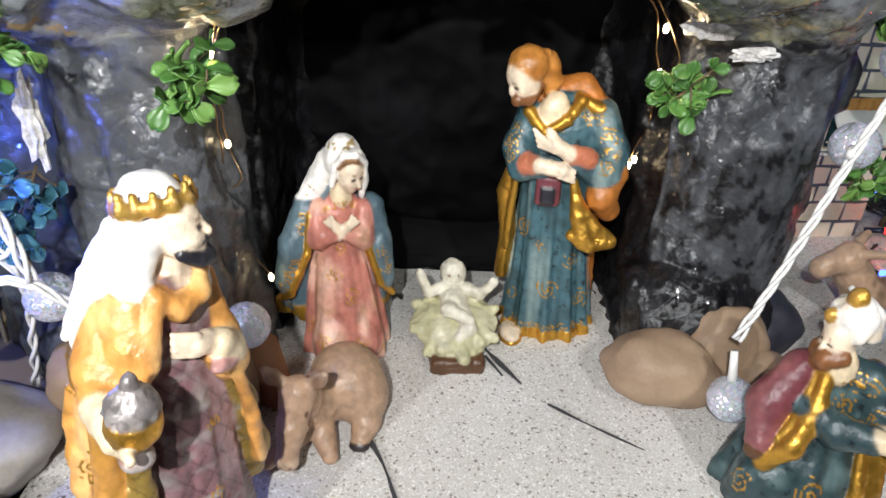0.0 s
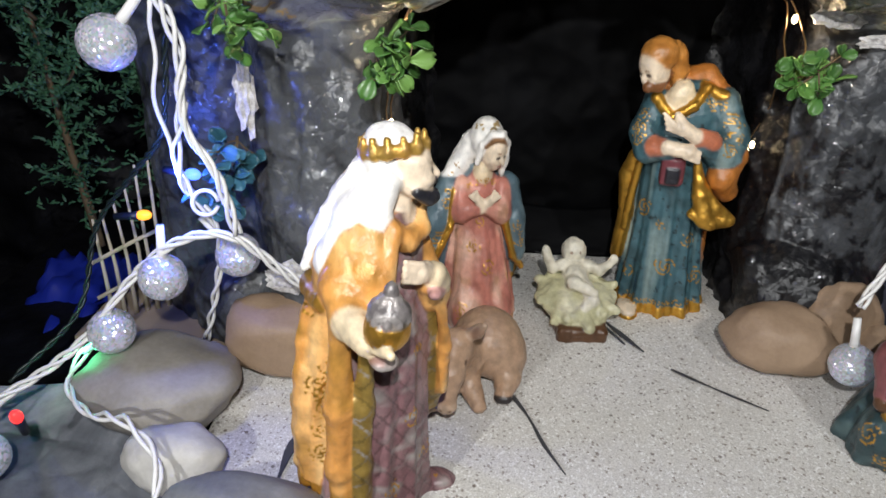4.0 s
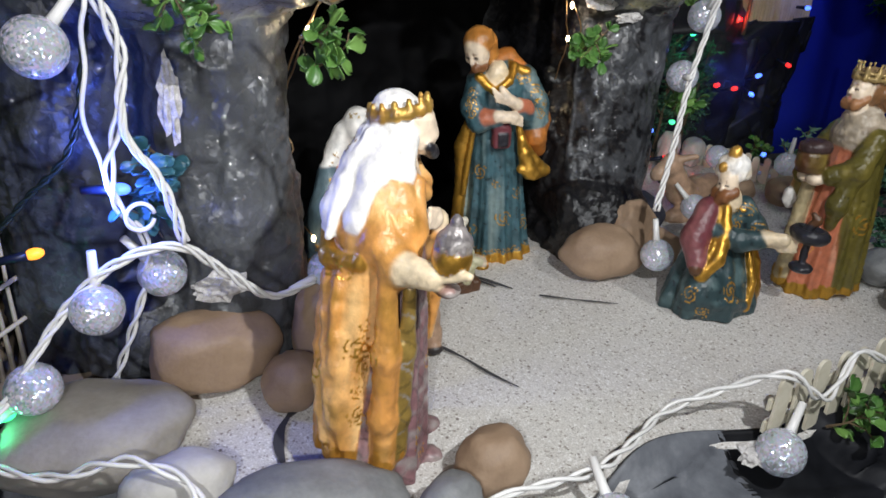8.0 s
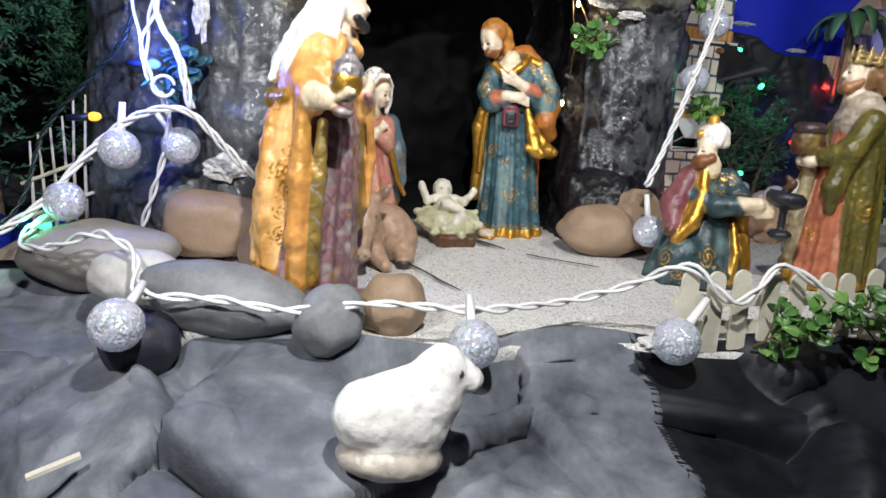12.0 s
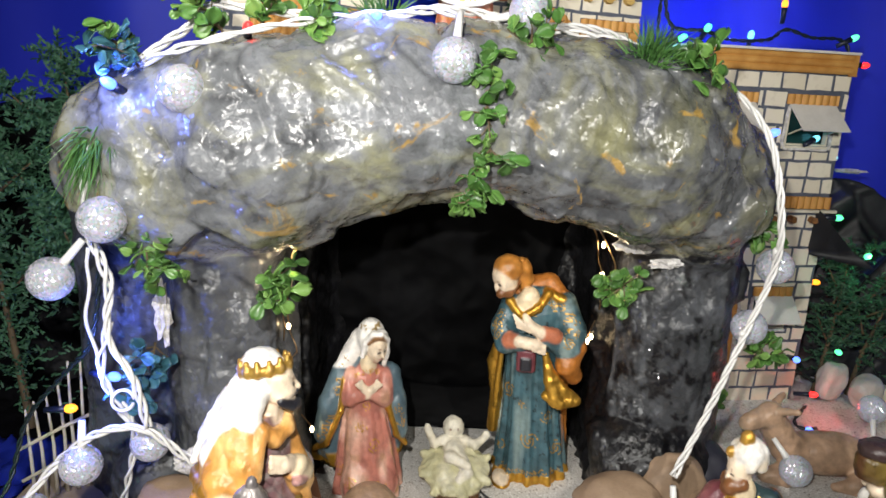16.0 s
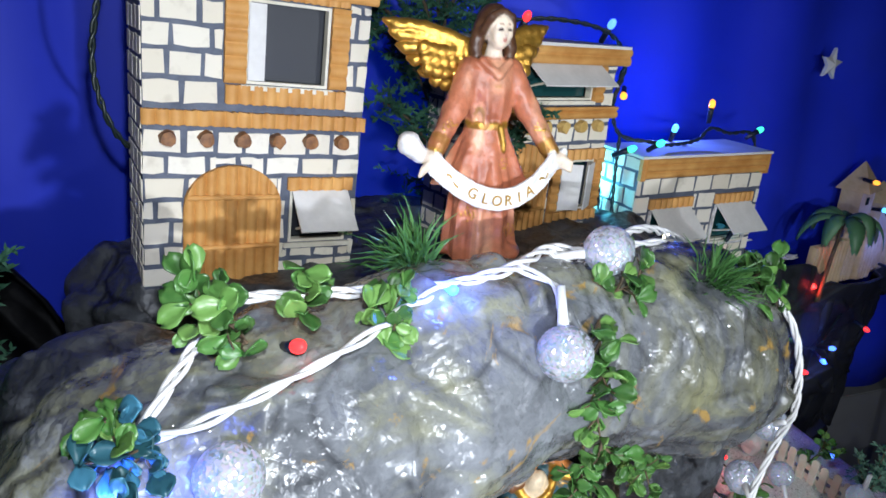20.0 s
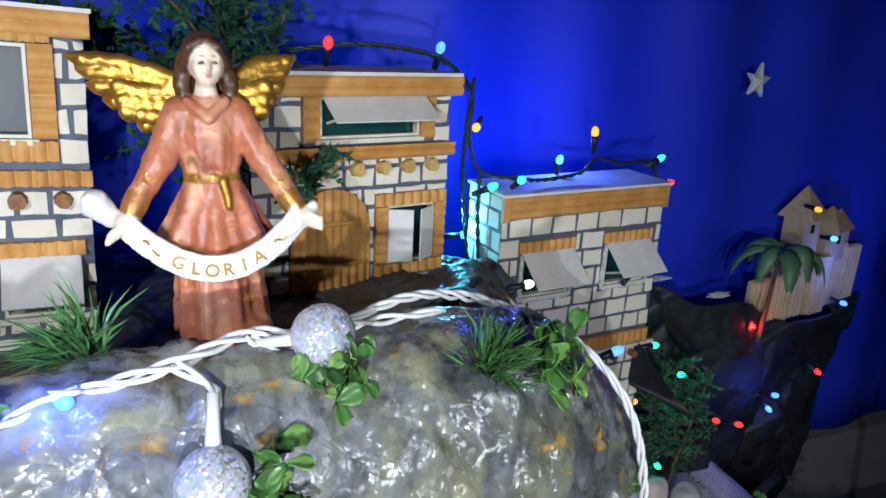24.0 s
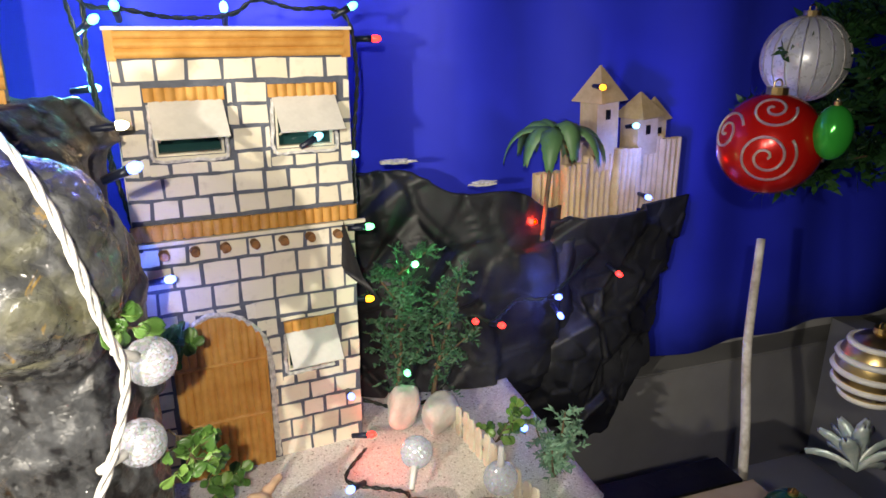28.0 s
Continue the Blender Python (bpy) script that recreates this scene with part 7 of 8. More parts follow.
for k in range(9):
    a, L = 2 * math.pi * k / 9 + rnd.uniform(-0.25, 0.25), rnd.uniform(0.036, 0.054)
    rise = rnd.uniform(0.010, 0.024)
    bm = bmesh.new()
    rows = []
    for i in range(21):
        u = i / 20
        r, z = L * math.sin(1.35 * u), 0.106 + rise * math.sin(u * 2.2) - 0.040 * u * u
        wd = (0.0105 if i % 2 else 0.0092) * math.sin(math.pi * min(1, 0.10 + 0.86 * u)) ** 0.8 + 0.0006
        c, s_ = math.cos(a), math.sin(a)
        rows.append([bm.verts.new((c * r - s_ * q * wd, s_ * r + c * q * wd, z - abs(q) * 0.0040)) for q in (-1, 0, 1)])
    for p, q in zip(rows, rows[1:]):
        for j in (0, 1):
            bm.faces.new((p[j], q[j], q[j + 1], p[j + 1]))
    bm.normal_update()
    bmesh.ops.solidify(bm, geom=bm.faces[:], thickness=0.0005)
    part("frond", bm, palm_mat, palm, smooth=True)


# ---- stars on the cloth ----
def star(place, r, turn):
    bm = bmesh.new()
    ring = [(r * (1 if k % 2 == 0 else 0.42) * math.sin(math.pi * k / 5), r * (1 if k % 2 == 0 else 0.42) * math.cos(math.pi * k / 5)) for k in range(10)]
    front = [bm.verts.new((x, 0, z)) for x, z in ring]
    back = [bm.verts.new((x, 0.004, z)) for x, z in ring]
    tip, tail = bm.verts.new((0, -0.004, 0)), bm.verts.new((0, 0.004, 0))
    for i in range(10):
        j = (i + 1) % 10
        bm.faces.new((tip, front[j], front[i]))
        bm.faces.new((tail, back[i], back[j]))
        bm.faces.new((front[i], front[j], back[j], back[i]))
    bmesh.ops.recalc_face_normals(bm, faces=bm.faces)
    solid("star", bm, card.m, "small white five-pointed star fixed to the blue cloth", "star", "stars on the cloth", at=pose(*place, 0, turn, 8))


star((0.572, 0.650, 0.427), 0.019, 8)
star((0.836, 0.650, 0.407), 0.018, 22)

# ---- plants ----
def leaf_mesh(name, w, L, cup, material):
    bm = bmesh.new()
    rows = []
    for i in range(6):
        u = i / 5
        half = 0.5 * w * max(0.14, math.sin(math.pi * min(0.96, u ** 1.5)) ** 0.75)
        z = cup * (math.sin(math.pi * u) * 0.5)
        rows.append([bm.verts.new((q * half, L * u + (0.06 * L * (1 - abs(q)) * -1 if i == 5 else 0), z + cup * 0.6 * q * q)) for q in (-1, -0.5, 0, 0.5, 1)])
    for a, b in zip(rows, rows[1:]):
        for j in range(4):
            bm.faces.new((a[j], a[j + 1], b[j + 1], b[j]))
    bm.normal_update()
    bmesh.ops.solidify(bm, geom=bm.faces[:], thickness=0.0005)
    return mesh_of(bm, name, True, (material,))


LEAVES = {"green": leaf_mesh("leaf", 0.0086, 0.0112, 0.0022, leaf_mat.m), "blue": leaf_mesh("leaf", 0.0086, 0.0112, 0.0022, blue_leaf.m)}
SPRIGS = 0


def sprig(c, way, n=10, length=0.03, spread=0.014, kind="green", label="round-leaved green plastic sprig stuck on the grotto rock", size=1.0):
    """A stem with pairs of round leaves."""
    global SPRIGS
    SPRIGS += 1
    rnd = random.Random(SPRIGS)
    n, spread = int(3.0 * n), 1.1 * spread
    c, way = Vector(c), Vector(way).normalized()
    t = thing("leaf_sprig", label, "artificial plant", "leaf sprigs", at=Matrix.Translation(c))
    side = way.orthogonal().normalized()
    up = way.cross(side)
    bends = [Vector((0, 0, 0)), way * length * 0.5 + side * rnd.uniform(-0.004, 0.004), way * length]
    line = glide(bends, 0.003)
    bm = bmesh.new()
    tube(bm, line, 0.0008, 5, 0.0004)
    stems = [line]
    for k in range(max(1, n // 4)):
        a = rnd.uniform(0, 6.28)
        p = line[rnd.randrange(len(line))]
        q = p + way * rnd.uniform(0.002, 0.010) + (side * math.cos(a) + up * math.sin(a)) * spread * rnd.uniform(0.7, 1.2)
        br = glide([p, (p + q) / 2 + way * 0.002, q], 0.003)
        tube(bm, br, 0.0006, 4, 0.0004)
        stems.append(br)
    part("stem", bm, bark.m, t)
    for k in range(n):
        br = stems[k % len(stems)]
        p = br[min(len(br) - 1, int(len(br) * rnd.uniform(0.35, 1.0)))]
        a = rnd.uniform(0, 6.28)
        d = (way * rnd.uniform(0.0, 0.9) + side * math.cos(a) + up * math.sin(a)).normalized()
        ob = link(new("leaf", LEAVES[kind]), t)
        s = size * rnd.uniform(0.6, 1.15)
        face_ = (Vector((0.0, -0.6, 0.5)) + Vector((rnd.uniform(-.6, .6), rnd.uniform(-.5, .5), rnd.uniform(-.6, .6)))).normalized()
        x = d.cross(face_).normalized()
        z = x.cross(d).normalized()
        ob.matrix_basis = Matrix.Translation(p) @ Matrix((x, d, z)).transposed().to_4x4() @ Matrix.Diagonal((s, s, s, 1))
    return t


UPF, DOWN = (0, -0.5, 0.8), (0.0, -0.35, -1)
sprig((-0.110, 0.285, 0.196), (0.5, -0.5, -0.3), 15, 0.022, 0.014, label="round-leaved green sprig hanging at the cave mouth")
sprig((0.137, 0.362, 0.178), (-0.3, -0.8, 0.0), 15, 0.020, 0.013, label="round-leaved green sprig at the cave mouth")
sprig((-0.176, 0.262, 0.226), (0.3, -0.5, -0.8), 14, 0.026, 0.013)
sprig((-0.188, 0.300, 0.142), (0.1, -0.8, -0.4), 12, 0.022, 0.013, "blue", "blue-green round-leaved sprig between the pillars")
sprig((-0.190, 0.300, 0.118), (-0.1, -0.8, -0.3), 9, 0.018, 0.012, "blue", "blue-green round-leaved sprig between the pillars")
sprig((-0.132, 0.292, 0.338), (-0.4, -0.3, 0.5), 16, 0.024, 0.014)
sprig((-0.112, 0.300, 0.340), (0.3, -0.1, 0.7), 9, 0.018, 0.010)
sprig((-0.085, 0.297, 0.334), (0.4, -0.4, 0.5), 13, 0.020, 0.012)
sprig((0.040, 0.305, 0.334), (0.4, -0.4, 0.4), 14, 0.022, 0.014)
sprig((0.022, 0.276, 0.338), (0.0, -0.3, -0.8), 12, 0.026, 0.010, label="trailing round-leaved green vine over the grotto arch")
sprig((0.020, 0.268, 0.304), (0.1, -0.3, -0.9), 12, 0.028, 0.010, label="trailing round-leaved green vine over the grotto arch")
sprig((0.017, 0.266, 0.278), (-0.1, -0.3, -0.9), 12, 0.028, 0.010, label="trailing round-leaved green vine over the grotto arch")
# blue lamp light put into the leaf colour here
sprig((-0.168, 0.258, 0.318), (-0.2, -0.4, 0.3), 10, 0.016, 0.012, "blue", "round-leaved sprig on the arch, blue light in its colour")
sprig((-0.172, 0.262, 0.322), (-0.3, -0.2, 0.5), 6, 0.014, 0.010)
sprig((0.136, 0.318, 0.326), (0.5, -0.4, 0.2), 13, 0.024, 0.013)
sprig((0.150, 0.330, 0.318), (0.6, -0.2, 0.4), 9, 0.020, 0.012)
sprig((0.224, 0.358, 0.222), (0.1, -0.4, -0.3), 8, 0.014, 0.009)
sprig((0.236, 0.374, 0.138), (0.4, -0.4, -0.5), 14, 0.026, 0.013)
sprig((0.236, 0.492, 0.125), (0.1, -0.6, 0.6), 10, 0.034, 0.010, label="round-leaved green sprig beside the tall house door")
sprig((0.250, 0.478, 0.004), (0.2, -0.5, 0.9), 14, 0.034, 0.016, label="round-leaved green plant at the foot of the tall house")
for k in range(9):
    sprig((0.142 + 0.026 * k, 0.112 - 0.006 * (k % 2), -0.010 + 0.004 * (k % 3)), (0.3 * (-1) ** k, -0.5, 0.6), 9, 0.026, 0.014, label="round-leaved green sprig at the foot of the picket fence")
sprig((0.484, 0.480, 0.004), (0.3, -0.3, 0.9), 13, 0.030, 0.016, label="round-leaved green plant behind the small fence")


def blades(name, label, c, way, n, L, wide, seed, material=None):
    """A tuft of stiff needles."""
    rnd = random.Random(seed)
    verts, faces = [], []
    way = Vector(way).normalized()
    for _ in range(n):
        d = (way + Vector((rnd.gauss(0, wide), rnd.gauss(0, wide), rnd.gauss(0, wide)))).normalized()
        l = L * rnd.uniform(0.55, 1.1)
        s = d.orthogonal().normalized()
        s = (s * math.cos(6.28 * rnd.random()) + d.cross(s) * math.sin(6.28 * rnd.random())).normalized() if rnd.random() < 0.9 else s
        b = d.cross(s).normalized()
        root = Vector((rnd.uniform(-1, 1), rnd.uniform(-1, 1), rnd.uniform(-1, 1))) * L * 0.16
        mid = root + d * l * 0.55 + Vector((0, 0, 0.05 * l))
        tip = root + d * l - Vector((0, 0, 0.10 * l))
        i = len(verts)
        r = 0.00075
        for p, q in ((root, 0.7), (mid, 1.0)):
            verts += [p + s * r * q, p - s * 0.5 * r * q + b * 0.4 * r * q, p - s * 0.5 * r * q - b * 0.4 * r * q]
        verts.append(tip)
        for k in range(3):
            m = (k + 1) % 3
            faces += [(i + k, i + m, i + 3 + m, i + 3 + k), (i + 3 + k, i + 3 + m, i + 6)]
    me = bpy.data.meshes.new(name)
    me.from_pydata([v[:] for v in verts], [], faces)
    me.materials.append(material or needle_mat)
    ob = new(name, me)
    ob.location = c
    return tagged(ob, label, "artificial plant", "needle tufts")


blades("needle_tuft", "green plastic needle tuft beside the winged figurine", (-0.044, 0.345, 0.338), (-0.35, -0.3, 0.75), 190, 0.040, 0.42, 2)
blades("needle_tuft", "bright green plastic needle tuft on the arch", (0.122, 0.315, 0.322), (0.0, -0.4, 0.8), 230, 0.038, 0.38, 3)
blades("needle_tuft", "green plastic needle tuft on the side of the arch", (-0.192, 0.268, 0.282), (-0.05, -0.7, -0.6), 220, 0.040, 0.30, 4)


def shrub(name, label, category, base, boughs, material, trunk_r, leaf=0.006, per=26, seed=1, twig=0.03):
    """A small tree: trunk, limbs, and a crown of short scaly sprays along many twigs."""
    rnd = random.Random(seed)
    t = thing(name, label, category, at=Matrix.Translation(base))
    wood = bmesh.new()
    verts, faces = [], []
    for pts, r0, density, reach in boughs:
        line = glide(pts, 0.008)
        tube(wood, line, r0, 6, 0.0006)
        n = len(line)
        for k in range(int(density * n)):
            u = rnd.uniform(0.15, 1.0)
            p = line[min(n - 1, int(u * n))]
            d = (Vector((rnd.gauss(0, 1), rnd.gauss(0, 1), rnd.gauss(0.45, 0.7)))).normalized()
            L = reach * rnd.uniform(0.45, 1.1) * (1.15 - 0.6 * u)
            for j in range(per):
                w = j / per
                q = p + d * L * w + Vector((0, 0, -0.12 * L * w * w))
                e = (d * 0.7 + Vector((rnd.gauss(0, 1), rnd.gauss(0, 1), rnd.gauss(0.1, 0.9))) * 0.75).normalized()
                s = e.orthogonal().normalized() * leaf * 0.17
                b = e.cross(s).normalized() * leaf * 0.10
                l = leaf * rnd.uniform(0.6, 1.3)
                i = len(verts)
                verts += [q - s * 0.6, q + s * 0.6, q + e * l * 0.5 + s + b, q + e * l * 0.5 - s + b, q + e * l]
                faces += [(i, i + 1, i + 2, i + 3), (i + 3, i + 2, i + 4)]
    part("trunk", wood, bark.m, t, smooth=True)
    me = bpy.data.meshes.new("crown")
    me.from_pydata([v[:] for v in verts], [], faces)
    me.materials.append(material)
    link(new("crown", me), t)
    return t


rnd = random.Random(12)
shrub("cypress_tree", "dark green artificial cypress beside the grotto", "tree", (-0.292, 0.452, -0.004),
      [([(0, 0, 0), (0.0, 0, 0.10), (-0.012, 0, 0.22), (-0.02, 0, 0.33)], 0.005, 4.6, 0.055)] +
      [([(0, 0, 0.07 + 0.022 * k), (0.035 * math.cos(2.4 * k) - 0.008, 0.03 * math.sin(2.4 * k), 0.12 + 0.022 * k), (0.06 * math.cos(2.4 * k) - 0.02, 0.05 * math.sin(2.4 * k), 0.18 + 0.018 * k)], 0.0018, 5.0, 0.036) for k in range(9)], thuja_mat, 0.005, 0.0062, 18, 5)
shrub("cypress_tree", "dark green artificial cypress branch in the corner", "tree", (-0.375, 0.440, -0.004),
      [([(0.01, 0, 0), (0.0, 0, 0.12), (-0.01, 0, 0.27)], 0.004, 3.0, 0.05)] +
      [([(0, 0, 0.12 + 0.03 * k), (0.04 * math.cos(2.1 * k), 0.03 * math.sin(2.1 * k), 0.17 + 0.025 * k)], 0.0018, 3.4, 0.04) for k in range(5)], thuja_mat, 0.005, 0.0062, 18, 6)
shrub("cypress_tree", "green artificial cypress standing behind the winged figurine", "tree", (0.030, 0.545, 0.290),
      [([(0, 0, 0), (0.0, -0.02, 0.09), (0.0, -0.03, 0.18), (0.0, -0.03, 0.23)], 0.003, 2.6, 0.045),
       ([(0, -0.02, 0.10), (-0.04, -0.05, 0.15), (-0.075, -0.06, 0.165)], 0.0016, 3.4, 0.030),
       ([(0, -0.02, 0.07), (-0.03, -0.05, 0.10), (-0.055, -0.06, 0.115)], 0.0016, 3.0, 0.028),
       ([(0, -0.02, 0.05), (0.03, -0.08, 0.08), (0.045, -0.10, 0.115)], 0.0016, 3.2, 0.026),
       ([(0, -0.02, 0.12), (0.03, -0.05, 0.19), (0.04, -0.05, 0.22)], 0.0016, 3.2, 0.032),
       ([(0, -0.02, 0.14), (-0.03, -0.05, 0.19), (-0.065, -0.06, 0.215)], 0.0016, 3.8, 0.036),
       ([(0, -0.02, 0.16), (-0.02, -0.05, 0.22), (-0.03, -0.06, 0.26)], 0.0016, 3.8, 0.038),
       ([(0, -0.02, 0.13), (-0.05, -0.06, 0.17), (-0.095, -0.08, 0.185)], 0.0016, 3.8, 0.030),
       ([(0, -0.02, 0.16), (0.02, -0.05, 0.23), (0.03, -0.06, 0.27)], 0.0016, 3.6, 0.036)], thuja_mat, 0.003, 0.0062, 18, 7)
shrub("cypress_tree", "small green artificial tree beside the tall house", "tree", (0.412, 0.556, 0.0),
      [([(0, 0, 0), (0.006, 0, 0.05), (0.010, 0, 0.10), (0.012, 0, 0.15)], 0.003, 3.2, 0.038)] +
      [([(0.004, 0, 0.04 + 0.02 * k), (0.024 * math.cos(2.4 * k) + 0.01, 0.02 * math.sin(2.4 * k), 0.075 + 0.018 * k)], 0.0012, 3.6, 0.030) for k in range(6)], thuja_mat, 0.003, 0.0052, 16, 8)
shrub("cypress_tree", "small grey-green artificial tree before the dark crag", "tree", (0.446, 0.550, 0.0),
      [([(0, 0, 0), (0.008, 0, 0.05), (0.022, 0, 0.10), (0.030, 0, 0.135)], 0.003, 2.8, 0.034)] +
      [([(0.004, 0, 0.05 + 0.02 * k), (0.024 * math.cos(2.4 * k) + 0.02, 0.02 * math.sin(2.4 * k), 0.08 + 0.016 * k)], 0.0012, 3.2, 0.028) for k in range(4)], thuja_mat, 0.003, 0.0052, 16, 9)
shrub("fir_bush", "bushy dark green artificial fir at the end of the fence", "bush", (0.385, 0.235, -0.01),
      [([(0, 0, 0), (0.0, 0, 0.05), (0.004, 0, 0.12)], 0.003, 3.4, 0.045)] +
      [([(0, 0, 0.02 + 0.012 * k), (0.035 * math.cos(2.4 * k), 0.03 * math.sin(2.4 * k), 0.045 + 0.012 * k)], 0.0014, 4.0, 0.034) for k in range(7)], thuja_mat, 0.003, 0.0062, 18, 10)
shrub("herb_plant", "grey-green feathery artificial plant behind the small fence", "artificial plant", (0.512, 0.425, -0.01),
      [([(0, 0, 0), (0.004, 0, 0.03), (0.008, 0, 0.07)], 0.0016, 2.6, 0.022)] +
      [([(0, 0, 0.01), (0.02 * math.cos(2.1 * k), 0.016 * math.sin(2.1 * k), 0.05)], 0.0012, 2.8, 0.018) for k in range(4)], herb_mat, 0.002, 0.006, 12, 11)

# ---- string of glitter balls on white cable ----
ball_me = bmesh.new()
ball_mesh(ball_me, (0, 0, 0), 0.0128, 28, 18)
ball_me = mesh_of(ball_me, "ball", True, (crackle.m,))
sock = bmesh.new()
tube(sock, [(0, 0, 0.0118), (0, 0, 0.016), (0, 0, 0.030)], 0.0030, 8, 0.0021)
sock = mesh_of(sock, "socket", True, (white_wire.m,))
string = thing("ball_string_light", "white twisted cable string light with clear glittered balls", "string light")


def strand(points, count=3, gap=0.0011, radius=0.00115, pitch=0.042, loose=0.9):
    for bm in twisted(points, count, gap, radius, pitch, 6, loose, len(string.children)):
        part("cable", bm, white_wire.m, string, smooth=True)


def light_ball(c, towards):
    b = link(new("ball", ball_me), string)
    b["label"] = "clear glittered plastic ball"
    c, d = Vector(c), (Vector(towards) - Vector(c)).normalized()
    b.matrix_basis = Matrix.Translation(c) @ d.to_track_quat("Z", "Y").to_matrix().to_4x4()
    link(new("socket", sock), b)


strand([(-0.204, 0.261, 0.219), (-0.200, 0.254, 0.258), (-0.190, 0.256, 0.290), (-0.172, 0.266, 0.320), (-0.150, 0.290, 0.342), (-0.141, 0.298, 0.354), (-0.102, 0.302, 0.352), (-0.070, 0.303, 0.350), (-0.040, 0.300, 0.352), (-0.010, 0.301, 0.357), (0.018, 0.320, 0.357), (0.046, 0.325, 0.352), (0.098, 0.352, 0.352), (0.149, 0.372, 0.334), (0.187, 0.345, 0.318), (0.210, 0.324, 0.285), (0.223, 0.319, 0.231), (0.227, 0.328, 0.196), (0.212, 0.325, 0.148), (0.186, 0.306, 0.100), (0.162, 0.290, 0.060)])
strand([(-0.172, 0.266, 0.318), (-0.150, 0.258, 0.327), (-0.100, 0.268, 0.342), (-0.060, 0.290, 0.350), (-0.040, 0.298, 0.354)], 2)
strand([(-0.010, 0.302, 0.357), (0.004, 0.288, 0.352), (0.002, 0.278, 0.346)], 2)
strand([(0.018, 0.320, 0.357), (0.030, 0.315, 0.348), (0.060, 0.330, 0.350), (0.110, 0.345, 0.346)], 2)
strand([(-0.108, 0.290, 0.054), (-0.136, 0.276, 0.056), (-0.160, 0.268, 0.078), (-0.182, 0.262, 0.100), (-0.208, 0.262, 0.098), (-0.236, 0.262, 0.078), (-0.272, 0.250, 0.036), (-0.306, 0.232, 0.014), (-0.322, 0.214, 0.012), (-0.310, 0.204, 0.010)], 3)
strand([(-0.204, 0.261, 0.224), (-0.196, 0.261, 0.196), (-0.199, 0.261, 0.172), (-0.198, 0.262, 0.155), (-0.187, 0.262, 0.135), (-0.180, 0.262, 0.102)], 3)
strand([(-0.199, 0.263, 0.170), (-0.208, 0.267, 0.141), (-0.206, 0.272, 0.118), (-0.199, 0.274, 0.108), (-0.197, 0.280, 0.086), (-0.208, 0.290, 0.050), (-0.225, 0.304, 0.004)], 2)
strand([(-0.205, 0.262, 0.216), (-0.213, 0.267, 0.180), (-0.212, 0.270, 0.142), (-0.203, 0.272, 0.118)], 1)
strand([(-0.199 + 0.0065 * math.cos(a), 0.270, 0.116 + 0.0065 * math.sin(a)) for a in (0.5 * k for k in range(13))], 1)
strand([(-0.306, 0.232, 0.012), (-0.318, 0.200, 0.010), (-0.345, 0.160, 0.004), (-0.360, 0.120, -0.006)], 1)
strand([(-0.310, 0.204, 0.010), (-0.330, 0.185, 0.008), (-0.350, 0.150, 0.000), (-0.375, 0.110, -0.012)], 1)
strand([(-0.262, 0.266, 0.030), (-0.278, 0.262, 0.022), (-0.276, 0.238, 0.016), (-0.251, 0.213, 0.020), (-0.222, 0.196, 0.032), (-0.199, 0.178, 0.026), (-0.194, 0.160, 0.016), (-0.186, 0.143, 0.012), (-0.150, 0.134, 0.012), (-0.114, 0.128, 0.008), (-0.070, 0.126, 0.012), (-0.021, 0.124, 0.009), (0.014, 0.134, 0.008), (0.046, 0.146, 0.008), (0.076, 0.136, 0.020), (0.098, 0.116, 0.036), (0.122, 0.108, 0.018), (0.138, 0.110, 0.024), (0.154, 0.112, 0.038), (0.182, 0.106, 0.024), (0.212, 0.098, 0.012), (0.240, 0.098, 0.016), (0.300, 0.110, 0.030), (0.372, 0.118, 0.034)], 2)
for c, to in (((-0.227, 0.257, 0.198), (-0.204, 0.261, 0.226)), ((-0.186, 0.240, 0.238), (-0.204, 0.258, 0.240)), ((-0.143, 0.250, 0.308), (-0.156, 0.272, 0.314)), ((0.046, 0.309, 0.358), (0.016, 0.320, 0.352)), ((0.001, 0.268, 0.328), (0.003, 0.280, 0.350)),
              ((0.237, 0.345, 0.196), (0.226, 0.326, 0.212)), ((0.226, 0.347, 0.149), (0.212, 0.326, 0.152)), ((0.166, 0.285, 0.024), (0.162, 0.289, 0.055)), ((-0.097, 0.296, 0.056), (-0.130, 0.280, 0.054)), ((-0.191, 0.288, 0.076), (-0.204, 0.284, 0.096)), ((-0.224, 0.262, 0.074), (-0.222, 0.264, 0.100)),
              ((-0.257, 0.258, 0.040), (-0.276, 0.262, 0.024)), ((-0.304, 0.200, -0.002), (-0.312, 0.206, 0.016)), ((-0.194, 0.119, 0.004), (-0.188, 0.142, 0.016)), ((-0.024, 0.102, -0.002), (-0.022, 0.123, 0.014)), ((0.088, 0.102, -0.002), (0.110, 0.110, 0.022)), ((0.226, 0.080, -0.006), (0.226, 0.098, 0.012)),
              ((0.402, 0.446, 0.036), (0.392, 0.425, 0.022)), ((0.296, 0.372, 0.016), (0.286, 0.380, 0.030)), ((0.452, 0.395, 0.036), (0.45, 0.39, 0.08))):
    light_ball(c, to)

# ---- coloured light string on dark cable ----
leds = thing("coloured_string_light", "dark cable string light with small coloured lamps", "string light")
